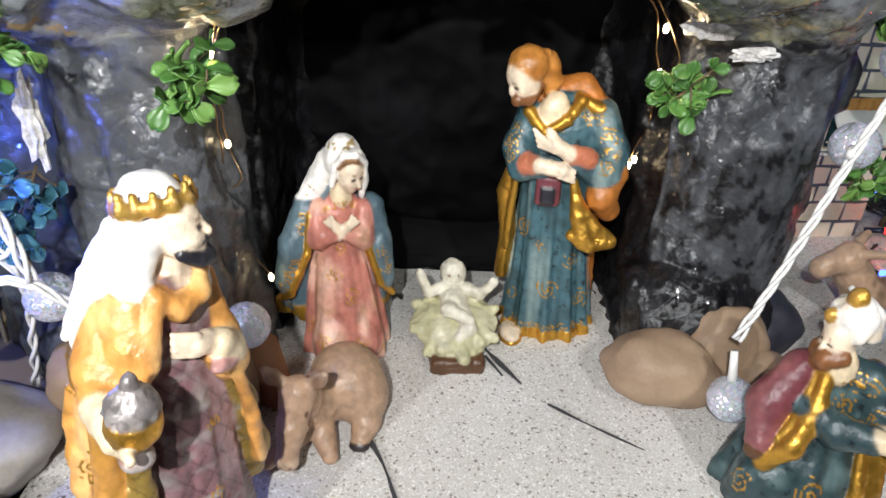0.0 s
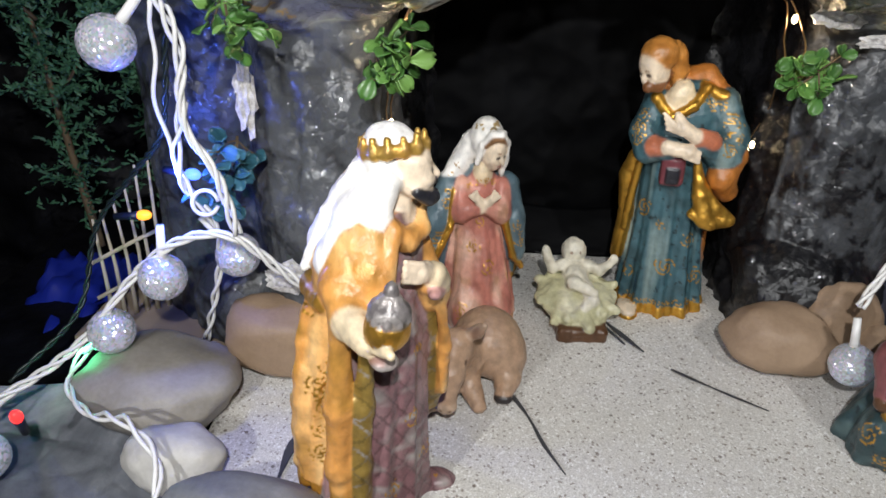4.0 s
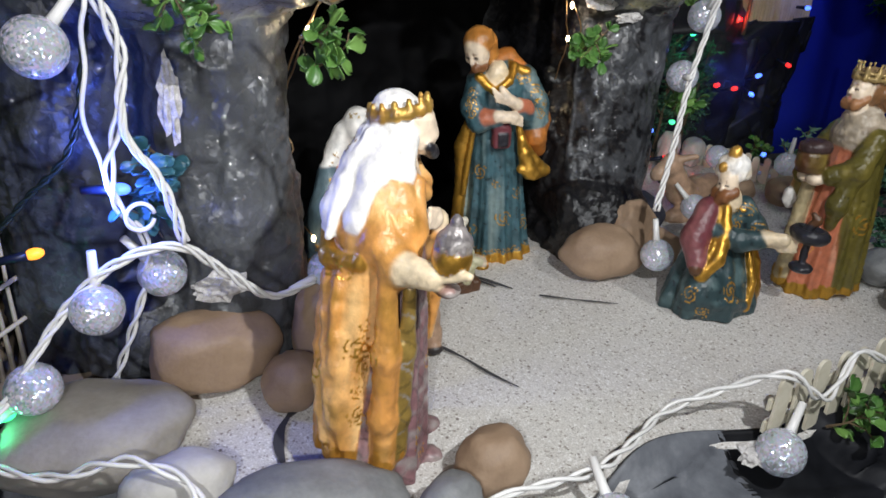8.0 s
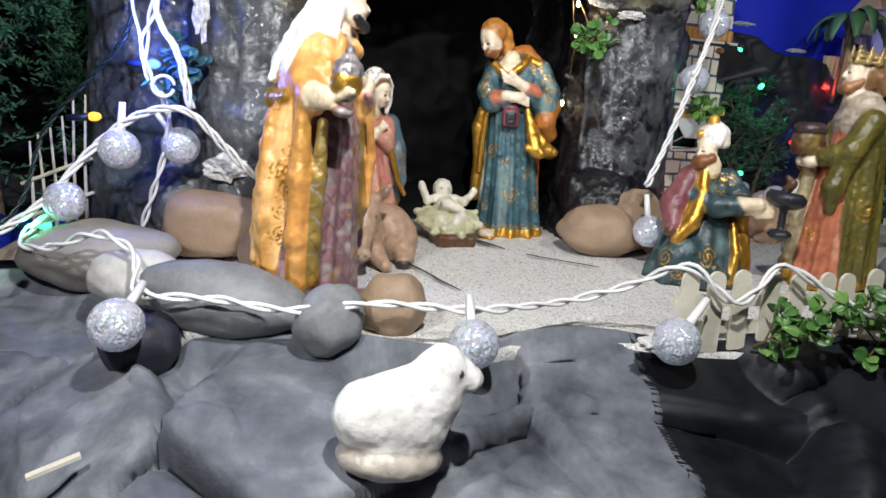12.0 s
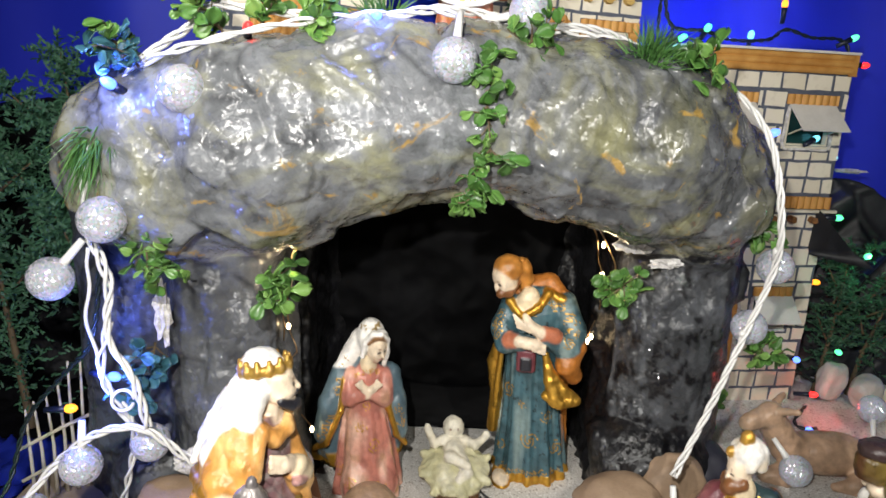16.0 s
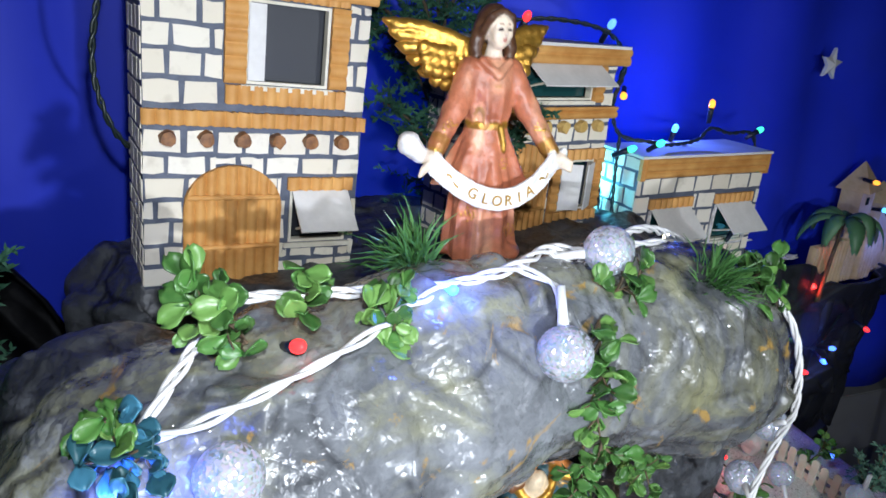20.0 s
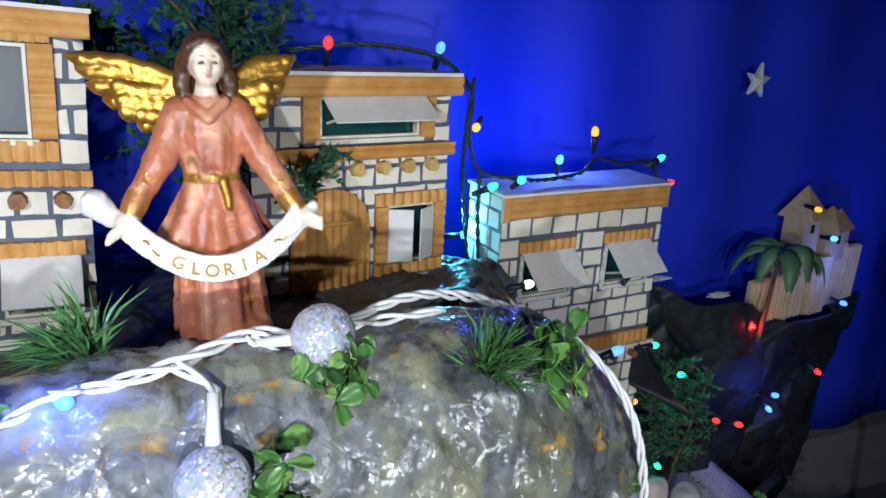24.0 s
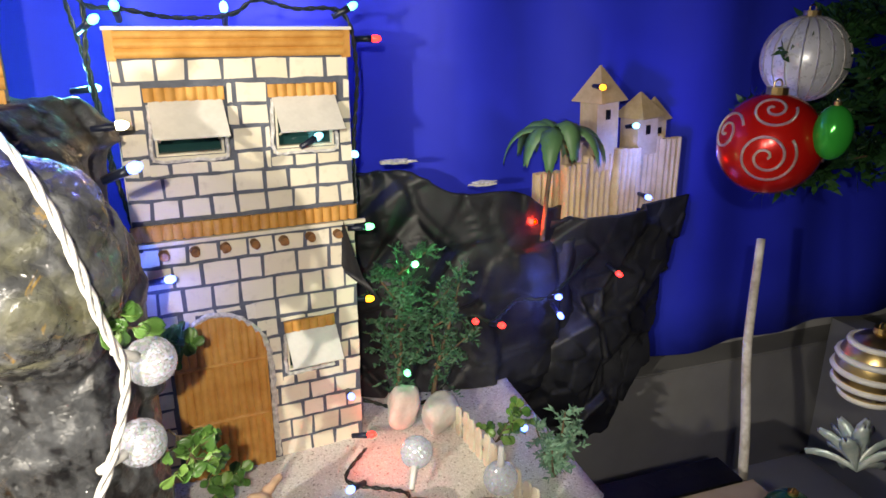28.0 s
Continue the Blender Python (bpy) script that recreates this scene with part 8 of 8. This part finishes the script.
for k, pts in enumerate((
        [(-0.182, 0.470, 0.480), (-0.192, 0.462, 0.432), (-0.188, 0.458, 0.399), (-0.176, 0.470, 0.377), (-0.150, 0.490, 0.365)],
        [(0.060, 0.500, 0.458), (0.110, 0.500, 0.462), (0.160, 0.505, 0.454), (0.190, 0.520, 0.430), (0.198, 0.540, 0.395), (0.206, 0.535, 0.370), (0.230, 0.520, 0.366), (0.262, 0.535, 0.360), (0.300, 0.545, 0.362), (0.318, 0.550, 0.372), (0.346, 0.555, 0.366), (0.384, 0.562, 0.362), (0.392, 0.560, 0.320), (0.386, 0.556, 0.262), (0.384, 0.550, 0.20)],
        [(0.192, 0.520, 0.440), (0.194, 0.540, 0.380), (0.200, 0.548, 0.330), (0.206, 0.540, 0.270), (0.220, 0.515, 0.200)],
        [(0.206, 0.535, 0.370), (0.204, 0.530, 0.330), (0.208, 0.528, 0.290), (0.212, 0.500, 0.262)],
        [(-0.320, 0.250, 0.006), (-0.296, 0.290, 0.030), (-0.282, 0.305, 0.080), (-0.250, 0.300, 0.118), (-0.222, 0.286, 0.150), (-0.206, 0.275, 0.210)],
        [(0.372, 0.500, 0.010), (0.350, 0.470, 0.004), (0.392, 0.440, 0.004), (0.380, 0.420, 0.004)],
        [(0.380, 0.545, 0.030), (0.420, 0.548, 0.012), (0.460, 0.560, 0.020), (0.487, 0.560, 0.088), (0.509, 0.552, 0.085), (0.548, 0.580, 0.090), (0.580, 0.575, 0.092), (0.640, 0.600, 0.120)],
        [(-0.049, 0.320, 0.345), (-0.02, 0.345, 0.330), (0.03, 0.360, 0.330), (0.060, 0.350, 0.338)])):
    bms = twisted(pts, 2, 0.0011, 0.0010, 0.02, 5)
    for bm in bms:
        part("cable", bm, dark_wire.m, leds, smooth=True)
LAMPS = {"blue": glow("blue_led", (0.07, 0.18, 1.0), 4.0), "cyan": glow("cyan_led", (0.15, 0.7, 1.0), 2.2), "green": glow("green_led", (0.08, 1.0, 0.42), 2.1), "red": glow("red_led", (1.0, 0.03, 0.03), 2.4), "amber": glow("amber_led", (1.0, 0.36, 0.03), 2.2), "warm": glow("warm_led", (1.0, 0.8, 0.5), 12)}
bulb = bmesh.new()
ball_mesh(bulb, (0, 0, 0.0035), (0.0031, 0.0031, 0.0048), 12, 8)
bulbs = {}
for c in LAMPS:
    bulbs[c] = mesh_of(bulb.copy(), "bulb", True, (LAMPS[c],))
bulb.free()
holder_mat = Mat("dark_lamp_holder", (0.008, 0.012, 0.03), 0.4)
hold = bmesh.new()
tube(hold, [(0, 0, -0.014), (0, 0, -0.004), (0, 0, 0.0005)], 0.0022, 8, 0.0028)
hold = mesh_of(hold, "holder", True, (holder_mat.m,))


def led(colour, c, way):
    b = link(new("lamp", bulbs[colour]), leds)
    d = Vector(way).normalized()
    b.matrix_basis = Matrix.Translation(c) @ d.to_track_quat("Z", "Y").to_matrix().to_4x4()
    link(new("holder", hold), b)


for colour, c, way in (("blue", (-0.208, 0.276, 0.129), (1, -0.3, 0)), ("green", (-0.276, 0.268, 0.022), (1, -0.2, 0.2)), ("red", (-0.281, 0.203, 0.022), (0.2, -0.4, 1)), ("amber", (-0.252, 0.300, 0.092), (1, 0, 0.1)), ("blue", (-0.178, 0.250, 0.308), (-0.3, -0.5, 0.3)), ("red", (-0.115, 0.281, 0.340), (0.2, -0.6, 0.3)),
                       ("blue", (-0.047, 0.298, 0.350), (0.4, -0.5, 0.2)), ("green", (0.228, 0.510, 0.366), (0, -0.5, 0.3)), ("cyan", (0.296, 0.574, 0.364), (0, -0.3, 1)), ("amber", (0.313, 0.549, 0.391), (0, 0, 1)), ("green", (0.388, 0.562, 0.366), (1, 0, 0.5)), ("green", (0.210, 0.526, 0.358), (0.6, -0.5, 0.4)),
                       ("cyan", (0.199, 0.553, 0.313), (0.8, -0.3, 0.1)), ("cyan", (0.351, 0.530, 0.272), (0.5, 0.3, 0.2)), ("warm", (0.221, 0.478, 0.296), (1, 0, 0.1)), ("green", (0.387, 0.533, 0.197), (1, 0, 0)), ("green", (0.430, 0.540, 0.156), (0, -0.6, 0.4)), ("red", (0.487, 0.543, 0.093), (0, -1, 0.3)), ("red", (0.509, 0.535, 0.089), (0.3, -1, 0.3)),
                       ("blue", (0.580, 0.560, 0.097), (0.2, -1, 0.4)), ("blue", (0.591, 0.574, 0.072), (0.1, -1, -0.4)), ("red", (0.658, 0.578, 0.107), (0.4, -1, -0.4)), ("red", (0.569, 0.600, 0.166), (0.2, -1, 0)), ("blue", (0.700, 0.598, 0.179), (0, -1, 0)), ("cyan", (0.697, 0.626, 0.249), (0, -1, 0.2)), ("amber", (0.646, 0.612, 0.292), (0, -1, 0)),
                       ("blue", (0.236, 0.383, 0.286), (1, -0.2, 0.4)), ("blue", (0.235, 0.496, 0.184), (0.8, -0.4, 0.2)), ("amber", (0.389, 0.556, 0.124), (1, -0.3, 0)), ("green", (0.421, 0.543, 0.053), (0, -1, 0)), ("red", (0.374, 0.500, 0.023), (0.8, -0.5, 0.2)), ("blue", (0.365, 0.520, 0.052), (0, -1, 0.2)), ("red", (0.407, 0.570, 0.343), (1, -0.2, 0)),
                       ("cyan", (0.384, 0.554, 0.254), (0.3, -1, 0)), ("amber", (0.018, 0.290, 0.336), (0.8, -0.5, -0.2)), ("red", (-0.186, 0.262, 0.236), (1, -0.5, 0.2)), ("blue", (0.352, 0.452, 0.010), (-0.6, -0.5, 0.2)), ("blue", (0.160, 0.505, 0.458), (0, -0.5, 0.6)), ("red", (0.085, 0.500, 0.460), (0, -0.5, 0.6)), ("amber", (0.200, 0.530, 0.405), (-0.4, -0.6, -0.2)),
                       ("blue", (0.505, 0.470, 0.020), (0, -0.6, 0.4)), ("green", (0.560, 0.200, 0.010), (0, -0.6, 0.4))):
    led(colour, c, way)

# ---- warm micro lights on thin wire inside the cave mouth ----
fairy = thing("micro_string_light", "thin gilt wire string light with warm white points", "string light")
for pts in ([(-0.078, 0.305, 0.232), (-0.092, 0.300, 0.214), (-0.100, 0.305, 0.196), (-0.106, 0.328, 0.165), (-0.109, 0.341, 0.141), (-0.103, 0.338, 0.122), (-0.113, 0.338, 0.112), (-0.108, 0.338, 0.085), (-0.092, 0.340, 0.060)],
            [(-0.070, 0.310, 0.228), (-0.096, 0.304, 0.206), (-0.108, 0.325, 0.170), (-0.112, 0.340, 0.130)],
            [(0.080, 0.370, 0.240), (0.108, 0.362, 0.216), (0.114, 0.362, 0.196), (0.120, 0.366, 0.176), (0.124, 0.384, 0.145), (0.118, 0.390, 0.116)],
            [(0.096, 0.374, 0.240), (0.119, 0.362, 0.206), (0.127, 0.360, 0.186), (0.120, 0.364, 0.174)]):
    bm = bmesh.new()
    tube(bm, [p + Vector((0.0012 * noise.noise(p * 90), 0, 0)) for p in glide(pts, 0.004)], 0.00055, 5)
    part("wire", bm, copper_wire.m, fairy, smooth=True)
tiny = bmesh.new()
ball_mesh(tiny, (0, 0, 0), (0.0016, 0.0016, 0.0026), 10, 6)
tiny = mesh_of(tiny, "point", True, (LAMPS["warm"],))
for c in ((-0.109, 0.340, 0.141), (-0.100, 0.303, 0.197), (-0.093, 0.339, 0.060), (0.117, 0.360, 0.204), (0.119, 0.364, 0.180), (0.119, 0.389, 0.117), (0.121, 0.386, 0.122)):
    link(new("point", tiny), fairy).location = c
lamp("warm_glow", (-0.100, 0.292, 0.197), WARM, 0.025, 0.003)
lamp("warm_glow", (0.118, 0.352, 0.200), WARM, 0.03, 0.003)
lamp("warm_glow", (0.112, 0.378, 0.118), WARM, 0.02, 0.003)

# ---- loose things on the floor ----
char = Mat("dark_paper_scrap", (0.045, 0.045, 0.05), 0.6)


def scrap(pts, w, label="thin dark torn strip lying on the crib floor", lift=0.0022):
    line = glide([(x, y, ground_z(y) + lift) for x, y in pts], 0.006)
    bm = bmesh.new()
    rows = []
    n = len(line)
    for i, p in enumerate(line):
        d = (line[min(i + 1, n - 1)] - line[max(i - 1, 0)]).normalized()
        s = Vector((-d.y, d.x, 0)) * w * (0.25 + 0.75 * abs(math.sin(2.1 * math.pi * i / n + 0.5))) * (1 - 0.7 * (i / n) ** 2)
        rows.append([bm.verts.new(p - s), bm.verts.new(p + s)])
    for a, b in zip(rows, rows[1:]):
        bm.faces.new((a[0], a[1], b[1], b[0]))
    bm.normal_update()
    bmesh.ops.solidify(bm, geom=bm.faces[:], thickness=0.0006)
    solid("paper_strip", bm, char.m, label, "scrap", "scraps on the floor")


scrap([(0.024, 0.372), (0.038, 0.350), (0.057, 0.321)], 0.0026)
scrap([(0.036, 0.346), (0.046, 0.328)], 0.0012)
scrap([(0.071, 0.305), (0.092, 0.290), (0.120, 0.272)], 0.0010)
scrap([(-0.036, 0.284), (-0.022, 0.258), (-0.014, 0.236), (-0.004, 0.216)], 0.0014)
scrap([(-0.030, 0.466), (0.002, 0.450)], 0.0009)
scrap([(-0.116, 0.262), (-0.140, 0.244), (-0.150, 0.226), (-0.152, 0.200)], 0.0040)

pipe = bmesh.new()
tube(pipe, [(0, 0, 0), (0, 0, 0.012), (0, 0, 0.040)], 0.0105, 20, 0.0095)
bmesh.ops.bevel(pipe, geom=[e for e in pipe.edges if e.calc_face_angle(0) > 1.0], offset=0.001, segments=2, affect="EDGES")
solid("clay_tube", pipe, terracotta, "terracotta clay tube standing beside the light ball", "tube", smooth=True, at=pose(-0.087, 0.306, 0.0, 6, -8, 0))

bm = bmesh.new()
box(bm, -0.010, 0.010, -0.0018, 0.0018, -0.0008, 0.0008)
solid("stick_chip", bm, ivory.m, "short pale wooden chip lying on the rock bank", "scrap", at=pose(-0.205, 0.062, -0.036, 0, -14, 22))
bm = bmesh.new()
box(bm, -0.004, 0.004, -0.003, 0.003, -0.0006, 0.0006)
solid("paper_flake", bm, kraft.m, "small orange card flake on the rock bank", "scrap", at=pose(-0.066, 0.092, -0.022, 20, 10, 10))


def foil(c, size, seed, label):
    bm = bmesh.new()
    bmesh.ops.create_icosphere(bm, subdivisions=3, radius=1.0)
    for v in bm.verts:
        k = 1 + 0.75 * noise.noise(v.co * 2.6 + Vector((seed, 0, 0))) + 0.7 * abs(noise.noise(v.co * 6 + Vector((0, seed, 0))))
        v.co = Vector((v.co.x * size[0], v.co.y * size[1], v.co.z * size[2])) * k
    solid("torn_paper", bm, torn_card.m, label, "torn paper", "torn paper bits", at=Matrix.Translation(c))


foil((-0.162, 0.288, 0.062), (0.012, 0.004, 0.007), 2, "crumpled white torn paper in a rock gap")
foil((0.138, 0.350, 0.208), (0.012, 0.004, 0.007), 5, "crumpled white torn paper under the arch")
foil((0.158, 0.343, 0.196), (0.010, 0.003, 0.003), 7, "crumpled white torn paper under the arch")
foil((-0.176, 0.286, 0.168), (0.004, 0.003, 0.016), 9, "white torn paper edge between the pillars")
foil((0.432, 0.596, 0.236), (0.012, 0.004, 0.002), 15, "white torn paper edge on top of the dark crag")
foil((0.516, 0.596, 0.209), (0.011, 0.004, 0.002), 17, "white torn paper edge on top of the dark crag")
foil((0.082, 0.110, -0.006), (0.012, 0.006, 0.003), 12, "white torn paper flake on the bank lip")

# blue plastic sheet at the side of the bank
sheet("plastic_sheet", tarp, 20, 12, lambda u, v: (-0.385 + 0.085 * u, 0.315 + 0.10 * v, -0.030 + 0.03 * v + 0.012 * crease((u, v, 0.1), 5.0)), 0.002, "crumpled blue plastic sheet beside the crib", "plastic sheet", kind="")

# white stones of the far side: black mat and card edge
bm = bmesh.new()
box(bm, 0.545, 0.680, 0.395, 0.428, -0.030, -0.022)
solid("black_strip", bm, black_paper.m, "flat black strip lying beside the crib base", "strip", at=pose(0, 0, 0))
bm = bmesh.new()
box(bm, 0.538, 0.690, 0.10, 0.394, -0.298, -0.024)
solid("card_box", bm, board, "brown card box beside the crib base", "box")

# ---- christmas tree at the far side ----
rnd = random.Random(31)
trunk_c = Vector((1.02, 0.46, -0.298))
boughs = [([(0, 0, 0), (0, 0, 0.5), (0, 0, 0.95)], 0.012, 0.6, 0.05)]
for k in range(26):
    a = math.pi + rnd.uniform(-0.75, 0.75)
    z = 0.50 + 0.52 * k / 26
    L = (0.30 - 0.10 * (z - 0.5) / 0.52) * rnd.uniform(0.7, 0.92)
    boughs.append(([(0, 0, z), (0.6 * L * math.cos(a), 0.6 * L * math.sin(a), z + 0.01), (L * math.cos(a), L * math.sin(a), z - 0.015)], 0.002, 2.4, 0.045))
shrub("christmas_tree", "dark green artificial tinsel christmas tree hung with baubles", "christmas tree", trunk_c, boughs, fir_mat, 0.012, 0.016, 13, 33)

red_gloss = Mat("red_satin_bauble", (0.55, 0.012, 0.010), 0.22, 0.35)
red_gloss.bump(red_gloss.noise(300, 2), 0.05, 0.0005)
glitter = Mat("silver_glitter", (0.8, 0.78, 0.75), 0.3, 0.9)
glitter.bump(glitter.cells(1500), 0.8, 0.001)
pearl = vary("pearly_white_bauble", (0.62, 0.64, 0.70), (0.78, 0.79, 0.82), 30, 0.3, 0.2)
cap_gold = Mat("gilt_cap", (0.75, 0.55, 0.25), 0.3, 1.0)
green_gloss = Mat("green_gloss_bauble", (0.02, 0.45, 0.06), 0.15, 0.4)


def bauble(c, r, material, label, turn=0, squash=1.0):
    t = thing("bauble", label, "christmas bauble", "baubles", at=pose(*c, 0, 0, turn))
    bm = bmesh.new()
    ball_mesh(bm, (0, 0, 0), (r, r, r * squash), 32, 20)
    part("ball", bm, material.m, t, smooth=True)
    bm = bmesh.new()
    tube(bm, [(0, 0, r * squash * 0.97), (0, 0, r * squash * 1.12)], r * 0.2, 12)
    part("cap", bm, cap_gold.m, t)
    bm = bmesh.new()
    tube(bm, [(r * 0.1 * math.cos(a), 0, r * squash * 1.16 + r * 0.1 * math.sin(a)) for a in (2 * math.pi * k / 12 for k in range(13))], r * 0.02, 5)
    part("loop", bm, cap_gold.m, t)
    return t


red = bauble((0.680, 0.420, 0.265), 0.038, red_gloss, "large red bauble with silver glitter swirls", 0)


def swirl(parent, r, mid, size, turns, sgn=1):
    d0 = Vector(mid).normalized()
    s = d0.orthogonal().normalized()
    u = d0.cross(s)
    pts = []
    for k in range(60):
        w = k / 59
        rad = size * (0.06 + 0.94 * w)
        a = sgn * turns * 2 * math.pi * w
        pts.append((d0 + rad * (s * math.cos(a) + u * math.sin(a))).normalized() * (r + 0.0004))
    bm = bmesh.new()
    tube(bm, pts, 0.0010, 5)
    part("swirl", bm, glitter.m, parent, "silver glitter swirl")


swirl(red, 0.038, (-0.75, -0.72, -0.1), 0.62, 2.2)
swirl(red, 0.038, (-0.5, -0.5, 0.85), 0.45, 1.8)
swirl(red, 0.038, (0.8, -0.7, 0.1), 0.55, 2.0, -1)
swirl(red, 0.038, (-1.0, 0.2, 0.3), 0.45, 1.8, -1)
silver = bauble((0.781, 0.498, 0.321), 0.036, pearl, "ribbed pearly white bauble hung on the tree", 0)
for k in range(18):
    a = 2 * math.pi * k / 18
    bm = bmesh.new()
    tube(bm, [(0.0364 * math.cos(a) * math.sin(b), 0.0364 * math.sin(a) * math.sin(b), 0.0364 * math.cos(b)) for b in (0.15 + 2.84 * j / 16 for j in range(17))], 0.0007, 5)
    part("rib", bm, glitter.m, silver)
bauble((0.694, 0.378, 0.279), 0.013, green_gloss, "small glossy green bauble beside the red one", 0, 1.5)
stripe = bauble((0.740, 0.346, 0.100), 0.027, cap_gold, "white and gold striped bauble low on the tree", 0, 1.15)
for k in range(5):
    z = -0.022 + 0.011 * k
    r = math.sqrt(max(0.0001, 1 - (z / 0.031) ** 2)) * 0.0272
    bm = bmesh.new()
    tube(bm, [(r * math.cos(a), r * math.sin(a), z) for a in (2 * math.pi * j / 28 for j in range(29))], 0.0026, 6)
    part("stripe", bm, white_wire.m, stripe, "white stripe", smooth=True)
flower = thing("tinsel_flower", "blue-white tinsel flower ornament low on the tree", "ornament", at=pose(0.700, 0.312, 0.040, -50, 0, -35))
petal = leaf_mesh("petal", 0.013, 0.036, 0.005, vary("pale_tinsel_petal", (0.35, 0.5, 0.5), (0.72, 0.76, 0.72), 90, 0.35, 0.3).m)
for k in range(14):
    ob = link(new("petal", petal), flower)
    ob.matrix_basis = pose(0, 0, 0.002 * (k % 3), 0, 0, 360 * k / 14) @ pose(0, 0, 0, 18 + 22 * (k % 3), 0, 0)
bauble((0.628, 0.300, 0.030), 0.018, Mat("dark_green_bauble", (0.01, 0.09, 0.06), 0.15, 0.5), "dark green glossy bauble resting on the card box", 0)
pole = bmesh.new()
tube(pole, glide([(0.690, 0.400, -0.298), (0.700, 0.415, -0.05), (0.724, 0.455, 0.053), (0.728, 0.462, 0.085), (0.752, 0.488, 0.160)], 0.01), 0.0052, 10, 0.0040)
solid("bare_stick", pole, vary("patchy_white_bark", (0.30, 0.25, 0.2), (0.75, 0.73, 0.70), 40, 0.7).m, "thin bare white-barked stick standing by the tree", "stick", smooth=True)

# ---- painted bricks of the houses ----
for parent, frame_, (x0, x1, z0, z1), r in BRICKS:
    rnd = random.Random(int(r * 1e9))
    j = lambda: rnd.uniform(-0.0006, 0.0006)
    bm = bmesh.new()
    ring = [(x0 + j(), z0 + j()), ((x0 + x1) / 2, z0 + j()), (x1 + j(), z0 + j()), (x1 + j(), z1 + j()), ((x0 + x1) / 2, z1 + j()), (x0 + j(), z1 + j())]
    front = [bm.verts.new((x, -0.0007, z)) for x, z in ring]
    back = [bm.verts.new((x, -0.0001, z)) for x, z in ring]
    bm.faces.new(front)
    for i in range(6):
        k = (i + 1) % 6
        bm.faces.new((front[k], front[i], back[i], back[k]))
    if frame_ is not None:
        placed(bm, frame_)
    part("brick", bm, brick_mat.m, parent)
